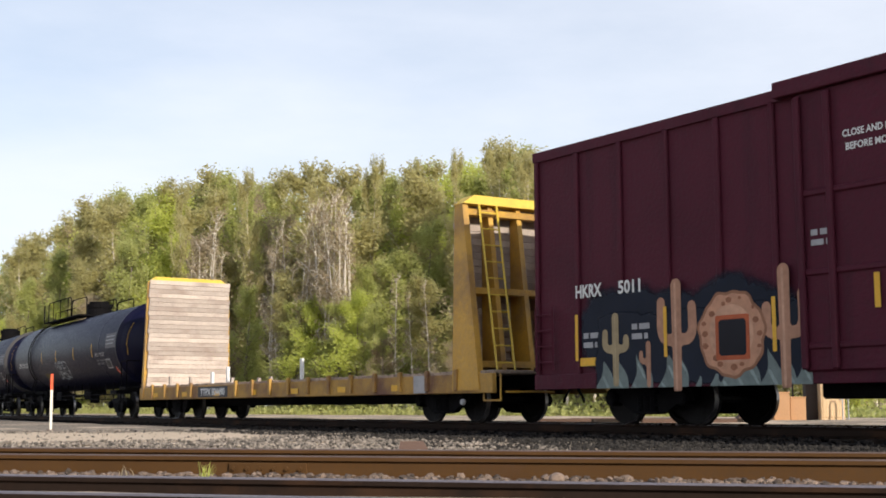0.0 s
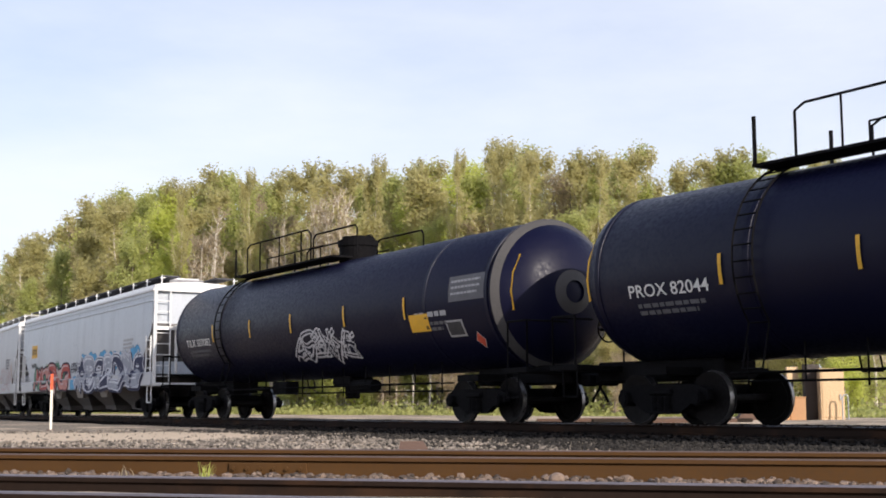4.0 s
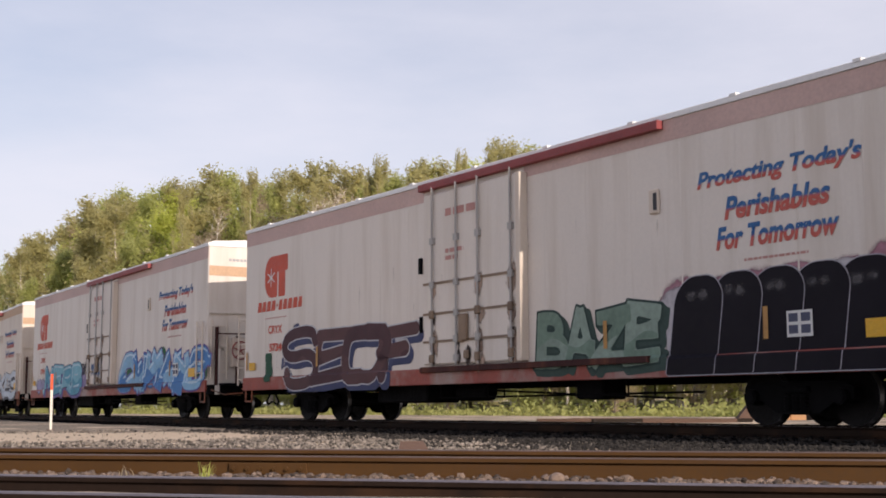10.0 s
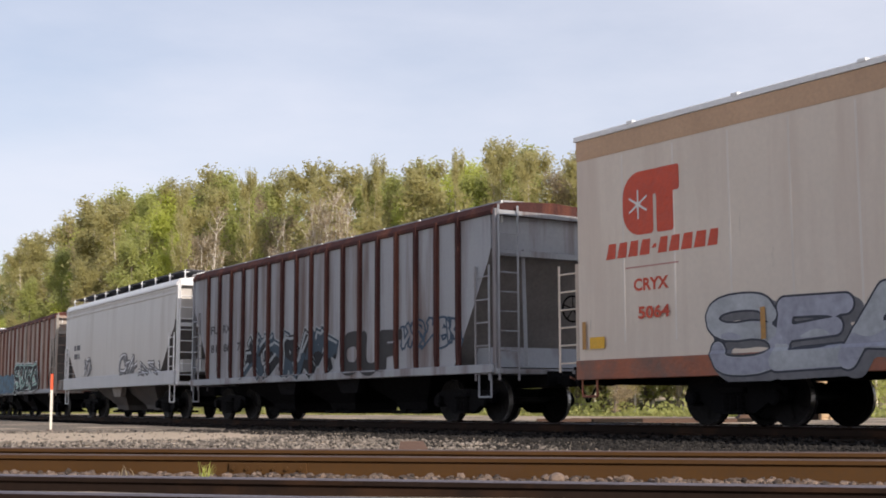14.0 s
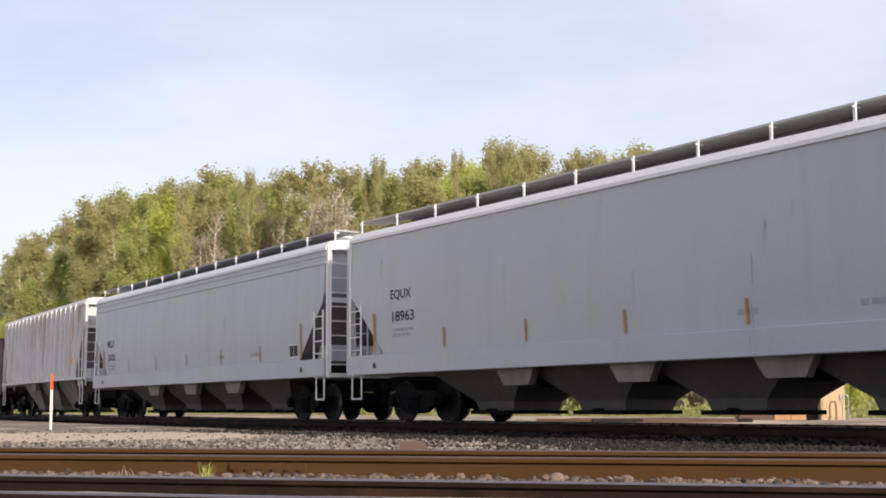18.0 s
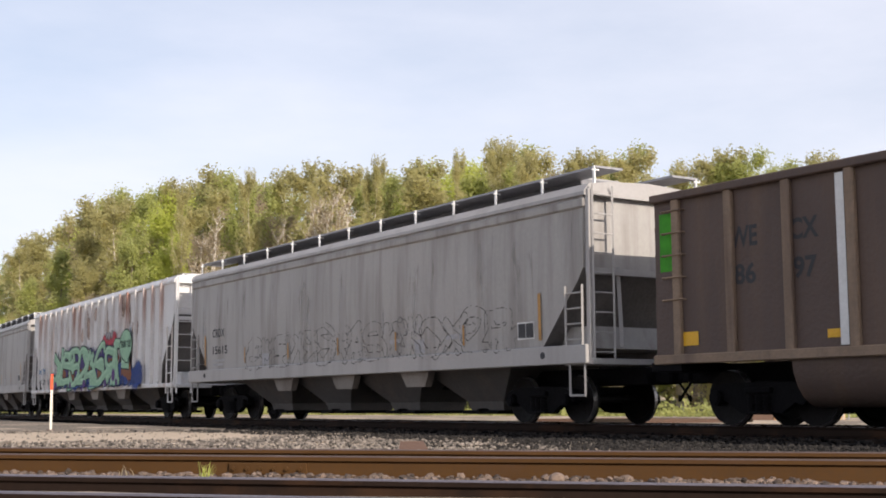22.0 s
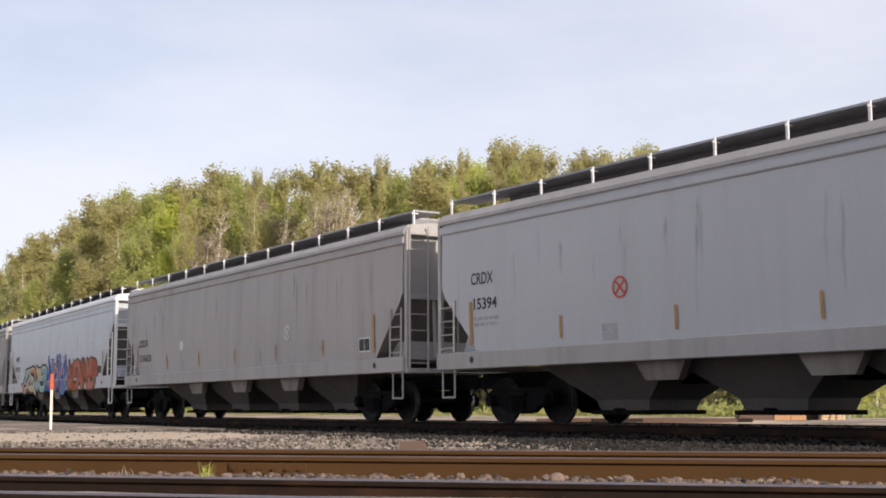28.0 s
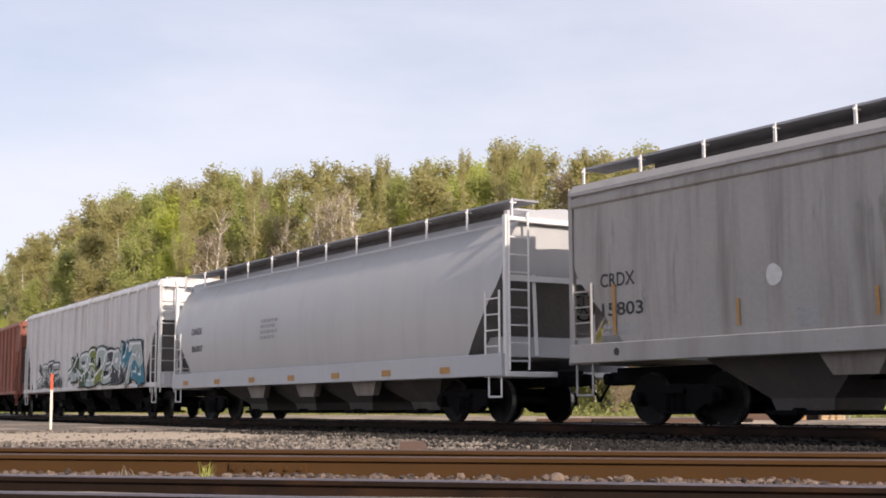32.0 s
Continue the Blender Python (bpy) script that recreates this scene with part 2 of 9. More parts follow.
RUST = (0.17, 0.065, 0.03)
GRIME = (0.12, 0.10, 0.085)
M = {
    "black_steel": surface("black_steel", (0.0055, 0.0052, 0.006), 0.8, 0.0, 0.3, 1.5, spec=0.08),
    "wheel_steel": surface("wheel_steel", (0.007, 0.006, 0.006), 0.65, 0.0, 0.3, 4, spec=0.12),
    "tread": surface("tread", (0.30, 0.29, 0.28), 0.35, 0.9, 0.1, 4),
    "tank_black": surface("tank_black", (0.0048, 0.0052, 0.021), 0.42, 0.0, 0.12, 0.8, dirt=(0.016, 0.016, 0.030), dirt_amount=0.15, bump=0.0015, spec=0.16),
    "tank_dust": surface("tank_dust", (0.055, 0.052, 0.052), 0.7, 0.0, 0.2, 1.5),
    "maroon": surface("maroon", (0.074, 0.013, 0.025), 0.6, 0.0, 0.2, 0.7, dirt=(0.038, 0.011, 0.018), dirt_amount=0.3, streak=True, spec=0.15),
    "deck_wood": surface("deck_wood", (0.33, 0.25, 0.19), 0.85, 0.0, 0.35, 2.0, each=0.3),
    "board_wood": surface("board_wood", (0.42, 0.355, 0.305), 0.85, 0.0, 0.2, 2.0, dirt=(0.26, 0.20, 0.165), dirt_amount=0.4, each=0.22),
    "yellow_paint": surface("yellow_paint", (0.50, 0.28, 0.035), 0.55, 0.0, 0.2, 1.2, dirt=(0.22, 0.12, 0.04), dirt_amount=0.5),
    "yellow_cap": surface("yellow_cap", (0.62, 0.44, 0.05), 0.55, 0.0, 0.15, 1.2, dirt=(0.30, 0.16, 0.04), dirt_amount=0.25),
    "yellow_rusty": surface("yellow_rusty", (0.40, 0.23, 0.045), 0.65, 0.0, 0.25, 1.2, dirt=(0.14, 0.065, 0.035), dirt_amount=0.6),
    "reflector": surface("reflector", (0.72, 0.40, 0.02), 0.5, 0.0, 0.12, 3),
    "orange_stripe": surface("orange_stripe", (0.45, 0.24, 0.07), 0.6, 0.0, 0.25, 3),
    "white_mark": surface("white_mark", (0.68, 0.68, 0.66), 0.6, 0.0, 0.12, 3),
    "grey_mark": surface("grey_mark", (0.36, 0.36, 0.37), 0.7, 0.0, 0.2, 3),
    "dim_mark": surface("dim_mark", (0.11, 0.11, 0.12), 0.7, 0.0, 0.2, 3),
    "black_mark": surface("black_mark", (0.03, 0.03, 0.035), 0.6, 0.0, 0.2, 3),
    "red_mark": surface("red_mark", (0.55, 0.075, 0.035), 0.6, 0.0, 0.15, 3),
    "faded_red": surface("faded_red", (0.50, 0.26, 0.23), 0.7, 0.0, 0.15, 3),
    "blue_mark": surface("blue_mark", (0.035, 0.15, 0.30), 0.6, 0.0, 0.15, 3),
    "stencil_blue": surface("stencil_blue", (0.06, 0.07, 0.12), 0.6, 0.0, 0.15, 3),
    "pale_grey": surface("pale_grey", (0.465, 0.475, 0.495), 0.42, 0.0, 0.05, 0.5, dirt=(0.43, 0.43, 0.44), dirt_amount=0.3, streak=True, bump=0.006, wavy=0.09),
    "pale_blue_grey": surface("pale_blue_grey", (0.46, 0.495, 0.54), 0.36, 0.0, 0.05, 0.5, dirt=(0.36, 0.385, 0.42), dirt_amount=0.3, streak=True, bump=0.006, wavy=0.09),
    "warm_grey": surface("warm_grey", (0.39, 0.375, 0.36), 0.55, 0.0, 0.1, 0.5, dirt=(0.31, 0.29, 0.275), dirt_amount=0.45, streak=True, bump=0.008, wavy=0.06),
    "dirty_grey": surface("dirty_grey", (0.37, 0.355, 0.335), 0.6, 0.0, 0.12, 0.5, dirt=(0.205, 0.185, 0.165), dirt_amount=0.5, streak=True, bump=0.01),
    "rust_grey": surface("rust_grey", (0.31, 0.325, 0.35), 0.6, 0.0, 0.12, 0.6, dirt=(0.10, 0.055, 0.042), dirt_amount=0.5, streak=True, bump=0.012),
    "tan_rust": surface("tan_rust", (0.37, 0.335, 0.295), 0.65, 0.0, 0.12, 0.6, dirt=(0.28, 0.11, 0.055), dirt_amount=0.60, streak=True, bump=0.012),
    "tan_rib": surface("tan_rib", (0.36, 0.31, 0.26), 0.7, 0.0, 0.2, 0.8, dirt=(0.15, 0.045, 0.025), dirt_amount=1.15, streak=True, bump=0.012),
    "white_rust": surface("white_rust", (0.68, 0.67, 0.655), 0.55, 0.0, 0.1, 0.6, dirt=(0.42, 0.28, 0.20), dirt_amount=0.32, streak=True, bump=0.012),
    "white_patchy": surface("white_patchy", (0.59, 0.59, 0.595), 0.55, 0.0, 0.08, 0.6, dirt=(0.36, 0.23, 0.165), dirt_amount=0.72, band=(2.5, 3.5), bump=0.012),
    "cream_grime": surface("cream_grime", (0.66, 0.60, 0.53), 0.6, 0.0, 0.2, 2.0, bump=0.004),
    "pale_grime": surface("pale_grime", (0.455, 0.46, 0.47), 0.6, 0.0, 0.15, 2.0, bump=0.004),
    "grey_grime": surface("grey_grime", (0.39, 0.37, 0.345), 0.65, 0.0, 0.15, 1.5, bump=0.004),
    "rust_drip": surface("rust_drip", (0.46, 0.34, 0.265), 0.75, 0.0, 0.35, 3.0, bump=0.004),
    "rust_fade": surface("rust_fade", (0.43, 0.33, 0.27), 0.75, 0.0, 0.3, 3.0, bump=0.004),
    "lock_grease": surface("lock_grease", (0.035, 0.02, 0.016), 0.7, 0.0, 0.3, 3.0, bump=0.004),
    "grimy_sill": surface("grimy_sill", (0.36, 0.32, 0.29), 0.7, 0.0, 0.25, 1.2, dirt=(0.20, 0.13, 0.10), dirt_amount=0.55),
    "red_sill": surface("red_sill", (0.30, 0.065, 0.045), 0.6, 0.0, 0.25, 1.5, dirt=(0.36, 0.28, 0.25), dirt_amount=0.55),
    "warm_pale": surface("warm_pale", (0.55, 0.53, 0.50), 0.45, 0.0, 0.06, 0.5, dirt=(0.45, 0.42, 0.385), dirt_amount=0.4, streak=True, bump=0.006, wavy=0.08),
    "silver_grey": surface("silver_grey", (0.47, 0.47, 0.465), 0.4, 0.0, 0.05, 0.5, 2.5, dirt=(0.42, 0.41, 0.40), dirt_amount=0.35, streak=True, bump=0.0, wavy=0.05),
    "rust_run": surface("rust_run", (0.60, 0.585, 0.565), 0.7, 0.0, 0.15, 1.0, dirt=(0.30, 0.105, 0.05), dirt_amount=0.62, streak=True, band=(2.6, 4.0)),
    "rust_rib": surface("rust_rib", (0.06, 0.026, 0.024), 0.8, 0.0, 0.35, 2, spec=0.15, dirt=(0.17, 0.065, 0.04), dirt_amount=0.4, streak=True),
    "red_brown": surface("red_brown", (0.30, 0.10, 0.06), 0.65, 0.0, 0.2, 0.8, dirt=(0.14, 0.055, 0.035), dirt_amount=0.5, streak=True),
    "gondola_brown": surface("gondola_brown", (0.098, 0.068, 0.056), 0.7, 0.0, 0.2, 0.7, dirt=(0.13, 0.085, 0.06), dirt_amount=0.45, streak=True),
    "gondola_rib": surface("gondola_rib", (0.24, 0.17, 0.115), 0.7, 0.0, 0.25, 1.5, dirt=(0.10, 0.065, 0.05), dirt_amount=0.4, streak=True),
    "reefer_white": surface("reefer_white", (0.71, 0.65, 0.585), 0.5, 0.0, 0.05, 0.5, dirt=(0.60, 0.53, 0.455), dirt_amount=0.5, streak=True, bump=0.008, wavy=0.06),
    "reefer_cream": surface("reefer_cream", (0.68, 0.595, 0.50), 0.55, 0.0, 0.06, 0.5, dirt=(0.60, 0.50, 0.415), dirt_amount=0.5, streak=True, bump=0.008, wavy=0.06),
    "roof_white": surface("roof_white", (0.76, 0.76, 0.75), 0.45, 0.0, 0.08, 0.7),
    "tan_stripe": surface("tan_stripe", (0.52, 0.34, 0.21), 0.6, 0.0, 0.15, 1.0),
    "pink_stripe": surface("pink_stripe", (0.54, 0.38, 0.34), 0.6, 0.0, 0.15, 1.0),
    "door_red": surface("door_red", (0.26, 0.05, 0.05), 0.6, 0.0, 0.25, 1.5),
    "orange_sill": surface("orange_sill", (0.34, 0.11, 0.055), 0.6, 0.0, 0.2, 1.5, dirt=GRIME, dirt_amount=0.6),
    "galvanised": surface("galvanised", (0.42, 0.43, 0.44), 0.45, 0.6, 0.15, 3),
    "walkway": surface("walkway", (0.065, 0.065, 0.075), 0.7, 0.0, 0.3, 5),
    "trough_grey": surface("trough_grey", (0.20, 0.20, 0.21), 0.6, 0.0, 0.3, 4),
    "grate_grey": surface("grate_grey", (0.34, 0.34, 0.36), 0.55, 0.3, 0.2, 5),
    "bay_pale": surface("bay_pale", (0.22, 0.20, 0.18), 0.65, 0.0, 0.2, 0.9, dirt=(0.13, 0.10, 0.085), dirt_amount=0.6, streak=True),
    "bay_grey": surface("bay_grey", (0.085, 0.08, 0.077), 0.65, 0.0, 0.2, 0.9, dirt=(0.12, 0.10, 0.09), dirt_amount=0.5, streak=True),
    "rail_side": surface("rail_side", (0.074, 0.036, 0.0113), 0.85, 0.0, 0.18, 1.5, 30.0, dirt=(0.08, 0.042, 0.024), dirt_amount=0.3, bump=0.002, spec=0.2),
    "rail_dark": surface("rail_dark", (0.020, 0.013, 0.010), 0.7, 0.0, 0.3, 1.5, 30.0, dirt=(0.07, 0.035, 0.018), dirt_amount=0.35, bump=0.002, spec=0.06),
    "rail_steel": surface("rail_steel", (0.14, 0.13, 0.15), 0.5, 0.2, 0.15, 3.0, 40.0, bump=0.002),
    "rail_head": surface("rail_head", (0.10, 0.07, 0.06), 0.6, 0.1, 0.2, 3.0, 40.0, bump=0.002),
    "rail_shiny": surface("rail_shiny", (0.42, 0.41, 0.42), 0.3, 0.9, 0.1, 3.0),
    "tie_wood": surface("tie_wood", (0.035, 0.027, 0.022), 0.95, 0.0, 0.35, 3.0, spec=0.1),
    "dark_grey_stone": surface("dark_grey_stone", (0.034, 0.031, 0.028), 0.9, 0.0, 0.2, 6.0, 60.0, island=0.6, spec=0.15),
    "stone": surface("stone", (0.19, 0.163, 0.135), 0.9, 0.0, 0.2, 6.0, 60.0, island=0.85),
    "brown_stone": surface("brown_stone", (0.14, 0.102, 0.078), 0.9, 0.0, 0.25, 6.0, 60.0, island=0.7),
    # ballast under the train: dark stone with the shade there added in
    "shaded_dark_stone": surface("shaded_dark_stone", (0.007, 0.007, 0.0078), 0.95, 0.0, 0.2, 6.0, 60.0, island=0.5, spec=0.03),
    "slope_shade": surface("slope_shade", (0.17, 0.16, 0.155), 0.8, 0.0, 0.3, 1.5),
    "grate_light": surface("grate_light", (0.50, 0.48, 0.44), 0.6, 0.1, 0.15, 5),
    "white_post": surface("white_post", (0.72, 0.68, 0.58), 0.6, 0.0, 0.1, 3),
    "orange_post": surface("orange_post", (0.75, 0.10, 0.03), 0.5, 0.0, 0.1, 3),
    "cabinet_beige": surface("cabinet_beige", (0.62, 0.44, 0.25), 0.55, 0.0, 0.08, 1.0),
    "cabinet_brown": surface("cabinet_brown", (0.45, 0.25, 0.12), 0.6, 0.0, 0.12, 1.0),
    "slab_brown": surface("slab_brown", (0.13, 0.078, 0.055), 0.8, 0.0, 0.2, 1.2),
    "dark_panel": surface("dark_panel", (0.045, 0.035, 0.03), 0.7, 0.0, 0.2, 1.2),
    "birch_bark": surface("birch_bark", (0.62, 0.56, 0.48), 0.85, 0.0, 0.25, 1.5),
    "grey_bark": surface("grey_bark", (0.24, 0.20, 0.16), 0.9, 0.0, 0.3, 1.5),
}


def slogan_paint():
    """Letters that are blue above and red below, line by line."""
    m = surface("slogan_paint", (0.02, 0.115, 0.30), 0.6, 0.0, 0.15, 3)
    n, l = m.node_tree.nodes, m.node_tree.links
    co, sp = n.new("ShaderNodeTexCoord"), n.new("ShaderNodeSeparateXYZ")
    l.new(co.outputs["Object"], sp.inputs[0])
    up, fr, st = n.new("ShaderNodeMath"), n.new("ShaderNodeMath"), n.new("ShaderNodeMapRange")
    up.operation, fr.operation = "MULTIPLY_ADD", "FRACT"
    up.inputs[1].default_value, up.inputs[2].default_value = 1 / 0.49, -2.80 / 0.49
    l.new(sp.outputs["Z"], up.inputs[0])
    l.new(up.outputs[0], fr.inputs[0])
    st.inputs["From Min"].default_value, st.inputs["From Max"].default_value = 0.33, 0.43
    l.new(fr.outputs[0], st.inputs["Value"])
    mx = n.new("ShaderNodeMix")
    mx.data_type = "RGBA"
    mx.inputs["A"].default_value = (0.50, 0.10, 0.075, 1)
    b = n["Principled BSDF"]
    l.new(b.inputs["Base Color"].links[0].from_socket, mx.inputs["B"])
    l.new(st.outputs["Result"], mx.inputs["Factor"])
    l.new(mx.outputs["Result"], b.inputs["Base Color"])
    return m


M["slogan_paint"] = slogan_paint()


def leaf_material(name, base, other):
    m = bpy.data.materials.new(name)
    m.use_nodes = True
    n, l = m.node_tree.nodes, m.node_tree.links
    b = n["Principled BSDF"]
    b.inputs["Roughness"].default_value = 0.6
    b.inputs["Specular IOR Level"].default_value = 0.25
    geo, oi = n.new("ShaderNodeNewGeometry"), n.new("ShaderNodeObjectInfo")
    add = n.new("ShaderNodeMath")
    add.operation = "ADD"
    l.new(geo.outputs["Random Per Island"], add.inputs[0])
    l.new(oi.outputs["Random"], add.inputs[1])
    half = n.new("ShaderNodeMath")
    half.operation = "MULTIPLY"
    half.inputs[1].default_value = 0.5
    l.new(add.outputs[0], half.inputs[0])
    mx = n.new("ShaderNodeMix")
    mx.data_type = "RGBA"
    mx.inputs["A"].default_value, mx.inputs["B"].default_value = (*base, 1), (*other, 1)
    l.new(half.outputs[0], mx.inputs["Factor"])
    l.new(mx.outputs["Result"], b.inputs["Base Color"])
    tr = n.new("ShaderNodeBsdfTranslucent")
    l.new(mx.outputs["Result"], tr.inputs["Color"])
    ms = n.new("ShaderNodeMixShader")
    ms.inputs["Fac"].default_value = 0.6
    l.new(b.outputs["BSDF"], ms.inputs[1])
    l.new(tr.outputs["BSDF"], ms.inputs[2])
    l.new(ms.outputs["Shader"], n["Material Output"].inputs["Surface"])
    return m


LEAF = [leaf_material("spring_leaf", (0.39, 0.42, 0.125), (0.57, 0.58, 0.235)),
        leaf_material("olive_leaf", (0.41, 0.38, 0.160), (0.58, 0.53, 0.255)),
        leaf_material("bright_leaf", (0.50, 0.55, 0.11), (0.68, 0.70, 0.22)),
        leaf_material("bud_leaf", (0.39, 0.315, 0.205), (0.52, 0.435, 0.295))]


# ---- small mesh helpers ----
def mesh_of(bm, name, mat):
    me = bpy.data.meshes.new(name)
    bmesh.ops.recalc_face_normals(bm, faces=bm.faces)
    bm.to_mesh(me)
    bm.free()
    me.materials.append(mat)
    return me


def smooth(me, angle=0.6):
    me.shade_smooth()
    me.set_sharp_from_angle(angle=angle)
    return me


def put(name, me, parent=None, m=None, label=""):
    ob = new(name, me)
    if parent:
        ob.parent = parent
    if m is not None:
        ob.matrix_basis = m
    if label:
        tagged(ob, label)
    return ob


def part(name, bm, mat, parent, label="", soft=False):
    me = mesh_of(bm, name, mat)
    if soft:
        smooth(me)
    return put(name, me, parent, None, label)


def box(bm, x0, x1, y0, y1, z0, z1, bevel=0.0):
    r = bmesh.ops.create_cube(bm, size=1.0, matrix=Matrix.Translation(((x0 + x1) / 2, (y0 + y1) / 2, (z0 + z1) / 2)) @ Matrix.Diagonal((abs(x1 - x0), abs(y1 - y0), abs(z1 - z0), 1)))
    if bevel:
        es = {e for v in r["verts"] for e in v.link_edges}
        bmesh.ops.bevel(bm, geom=list(es), offset=bevel, segments=1, affect="EDGES")
    return bm


def rod(bm, a, b, r, seg=6):
    a, b = Vector(a), Vector(b)
    d = b - a
    m = Matrix.Translation((a + b) / 2) @ d.to_track_quat("Z", "Y").to_matrix().to_4x4()
    bmesh.ops.create_cone(bm, cap_ends=True, segments=seg, radius1=r, radius2=r, depth=d.length, matrix=m)
    return bm


def path_rod(bm, pts, r, seg=6):
    for a, b in zip(pts, pts[1:]):
        rod(bm, a, b, r, seg)
    return bm


def loft(bm, rings, caps=True):
    """Skin rings of equal length, one after the other."""
    vs = [[bm.verts.new(p) for p in ring] for ring in rings]
    n = len(vs[0])
    for a, b in zip(vs, vs[1:]):
        for i in range(n):
            bm.faces.new((a[i], a[(i + 1) % n], b[(i + 1) % n], b[i]))
    if caps:
        bm.faces.new(vs[0])
        bm.faces.new(vs[-1])
    return bm


def fresh():
    return bmesh.new()

# ---- parts that all cars share ----
CARS, WHEELS = [], []
WHEEL_R = 0.457


def wheelset_mesh():
    bm = fresh()
    prof = [(0.02, 0.10), (0.07, 0.10), (0.07, 0.06), (0.36, 0.045), (0.40, 0.07), (0.455, 0.07), (0.465, -0.03), (0.49, -0.035), (0.49, -0.062), (0.40, -0.062), (0.36, -0.02), (0.07, -0.05), (0.07, -0.09), (0.02, -0.09)]
    for side in (-1, 1):
        rings = []
        for k in range(22):
            a = 2 * math.pi * k / 22
            rings.append([(r * math.sin(a), side * (0.74 + y), r * math.cos(a)) for r, y in prof])
        loft(bm, rings + [rings[0]], caps=False)
    bmesh.ops.remove_doubles(bm, verts=bm.verts, dist=1e-4)
    rod(bm, (0, -0.98, 0), (0, 0.98, 0), 0.075, 10)
    for side in (-1, 1):
        box(bm, -0.03, 0.03, side * 0.82, side * 0.815, 0.1, 0.36)
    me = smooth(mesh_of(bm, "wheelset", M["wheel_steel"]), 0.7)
    me.materials.append(M["tread"])
    for p in me.polygons:
        r = math.hypot(p.center.x, p.center.z)
        if 0.43 < r < 0.48 and abs(p.normal.y) < 0.4:
            p.material_index = 1
    return me


def truck_mesh():
    bm = fresh()
    for side in (-1, 1):
        y0, y1 = side * 0.93, side * 1.07
        lo, hi = min(y0, y1), max(y0, y1)
        outline = [(-1.08, 0.42), (-1.08, 0.60), (-0.92, 0.66), (-0.55, 0.70), (0.55, 0.70), (0.92, 0.66), (1.08, 0.60), (1.08, 0.42), (0.75, 0.40), (0.42, 0.20), (-0.42, 0.20), (-0.75, 0.40)]
        loft(bm, [[(x, lo, z) for x, z in outline], [(x, hi, z) for x, z in outline]])
        for x in (-0.89, 0.89):
            rod(bm, (x, side * 0.9, 0.457), (x, side * 1.17, 0.457), 0.13, 10)
            rod(bm, (x, side * 1.17, 0.457), (x, side * 1.19, 0.457), 0.10, 8)
        for x in (-0.16, 0.0, 0.16):
            for k in range(5):
                rod(bm, (x, side * 1.09, 0.24 + k * 0.055), (x, side * 1.09, 0.27 + k * 0.055), 0.075, 8)
        box(bm, -0.27, 0.27, min(side * 0.9, side * 1.15), max(side * 0.9, side * 1.15), 0.52, 0.62, 0.02)
        box(bm, -0.27, 0.27, min(side * 0.9, side * 1.15), max(side * 0.9, side * 1.15), 0.18, 0.235, 0.015)
    box(bm, -0.22, 0.22, -1.0, 1.0, 0.46, 0.72, 0.04)
    rod(bm, (0, 0, 0.70), (0, 0, 0.86), 0.3, 14)
    for x in (-0.45, 0.45):
        box(bm, x - 0.05, x + 0.05, -0.9, 0.9, 0.36, 0.46)
        for side in (-1, 1):
            box(bm, x * 0.92 - 0.04, x * 0.92 + 0.04, side * 0.74 - 0.06, side * 0.74 + 0.06, 0.30, 0.62)
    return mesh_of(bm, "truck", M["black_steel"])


def coupler_mesh():
    bm = fresh()
    box(bm, -0.75, 0.0, -0.10, 0.10, 0.76, 0.94, 0.02)
    box(bm, -0.05, 0.22, -0.17, 0.10, 0.72, 0.98, 0.04)
    box(bm, 0.12, 0.34, 0.02, 0.16, 0.74, 0.96, 0.04)
    path_rod(bm, [(-0.1, 0.35, 0.75), (0.1, 0.38, 0.5), (0.35, 0.2, 0.42), (0.55, 0.0, 0.5)], 0.028)
    return mesh_of(bm, "coupler", M["black_steel"])


WHEEL_ME, TRUCK_ME, COUPLER_ME = wheelset_mesh(), truck_mesh(), coupler_mesh()


def start_car(kind, rear, front, label, category):
    car = new(kind)
    car.empty_display_size = 0.5
    tagged(car, label, category, "freight cars of the passing train")
    CARS.append((car, (rear + front) / 2, front - rear))
    return car


def running_gear(car, L, inset=2.1, sill=True, gap=0.75):
    h = L / 2
    for x in (-h + inset, h - inset):
        t = put("truck", TRUCK_ME, car, Matrix.Translation((x, 0, 0)))
        for dx in (-0.89, 0.89):
            WHEELS.append((put("wheelset", WHEEL_ME, t, Matrix.Translation((dx, 0, WHEEL_R))), dx, car))
    for s in (-1, 1):
        m = Matrix.Translation((s * (h + gap - 0.34), 0, 0)) @ Matrix.Rotation(0 if s > 0 else math.pi, 4, "Z")
        put("coupler", COUPLER_ME, car, m)
    if sill:
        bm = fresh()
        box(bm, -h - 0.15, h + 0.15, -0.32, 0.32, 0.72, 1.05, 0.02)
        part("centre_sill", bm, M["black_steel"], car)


def brake_wheel(car, x, y, z, mat, r=0.27):
    """A hand wheel with five spokes on the end of the car."""
    bm = fresh()
    ring = [(x, y + r * math.sin(2 * math.pi * k / 18), z + r * math.cos(2 * math.pi * k / 18)) for k in range(19)]
    path_rod(bm, ring, 0.02, 5)
    for k in range(5):
        a = 2 * math.pi * k / 5
        rod(bm, (x, y, z), (x, y + r * math.sin(a), z + r * math.cos(a)), 0.014, 4)
    rod(bm, (x - 0.25, y, z), (x + 0.05, y, z), 0.035, 8)
    part("brake_wheel", bm, mat, car)


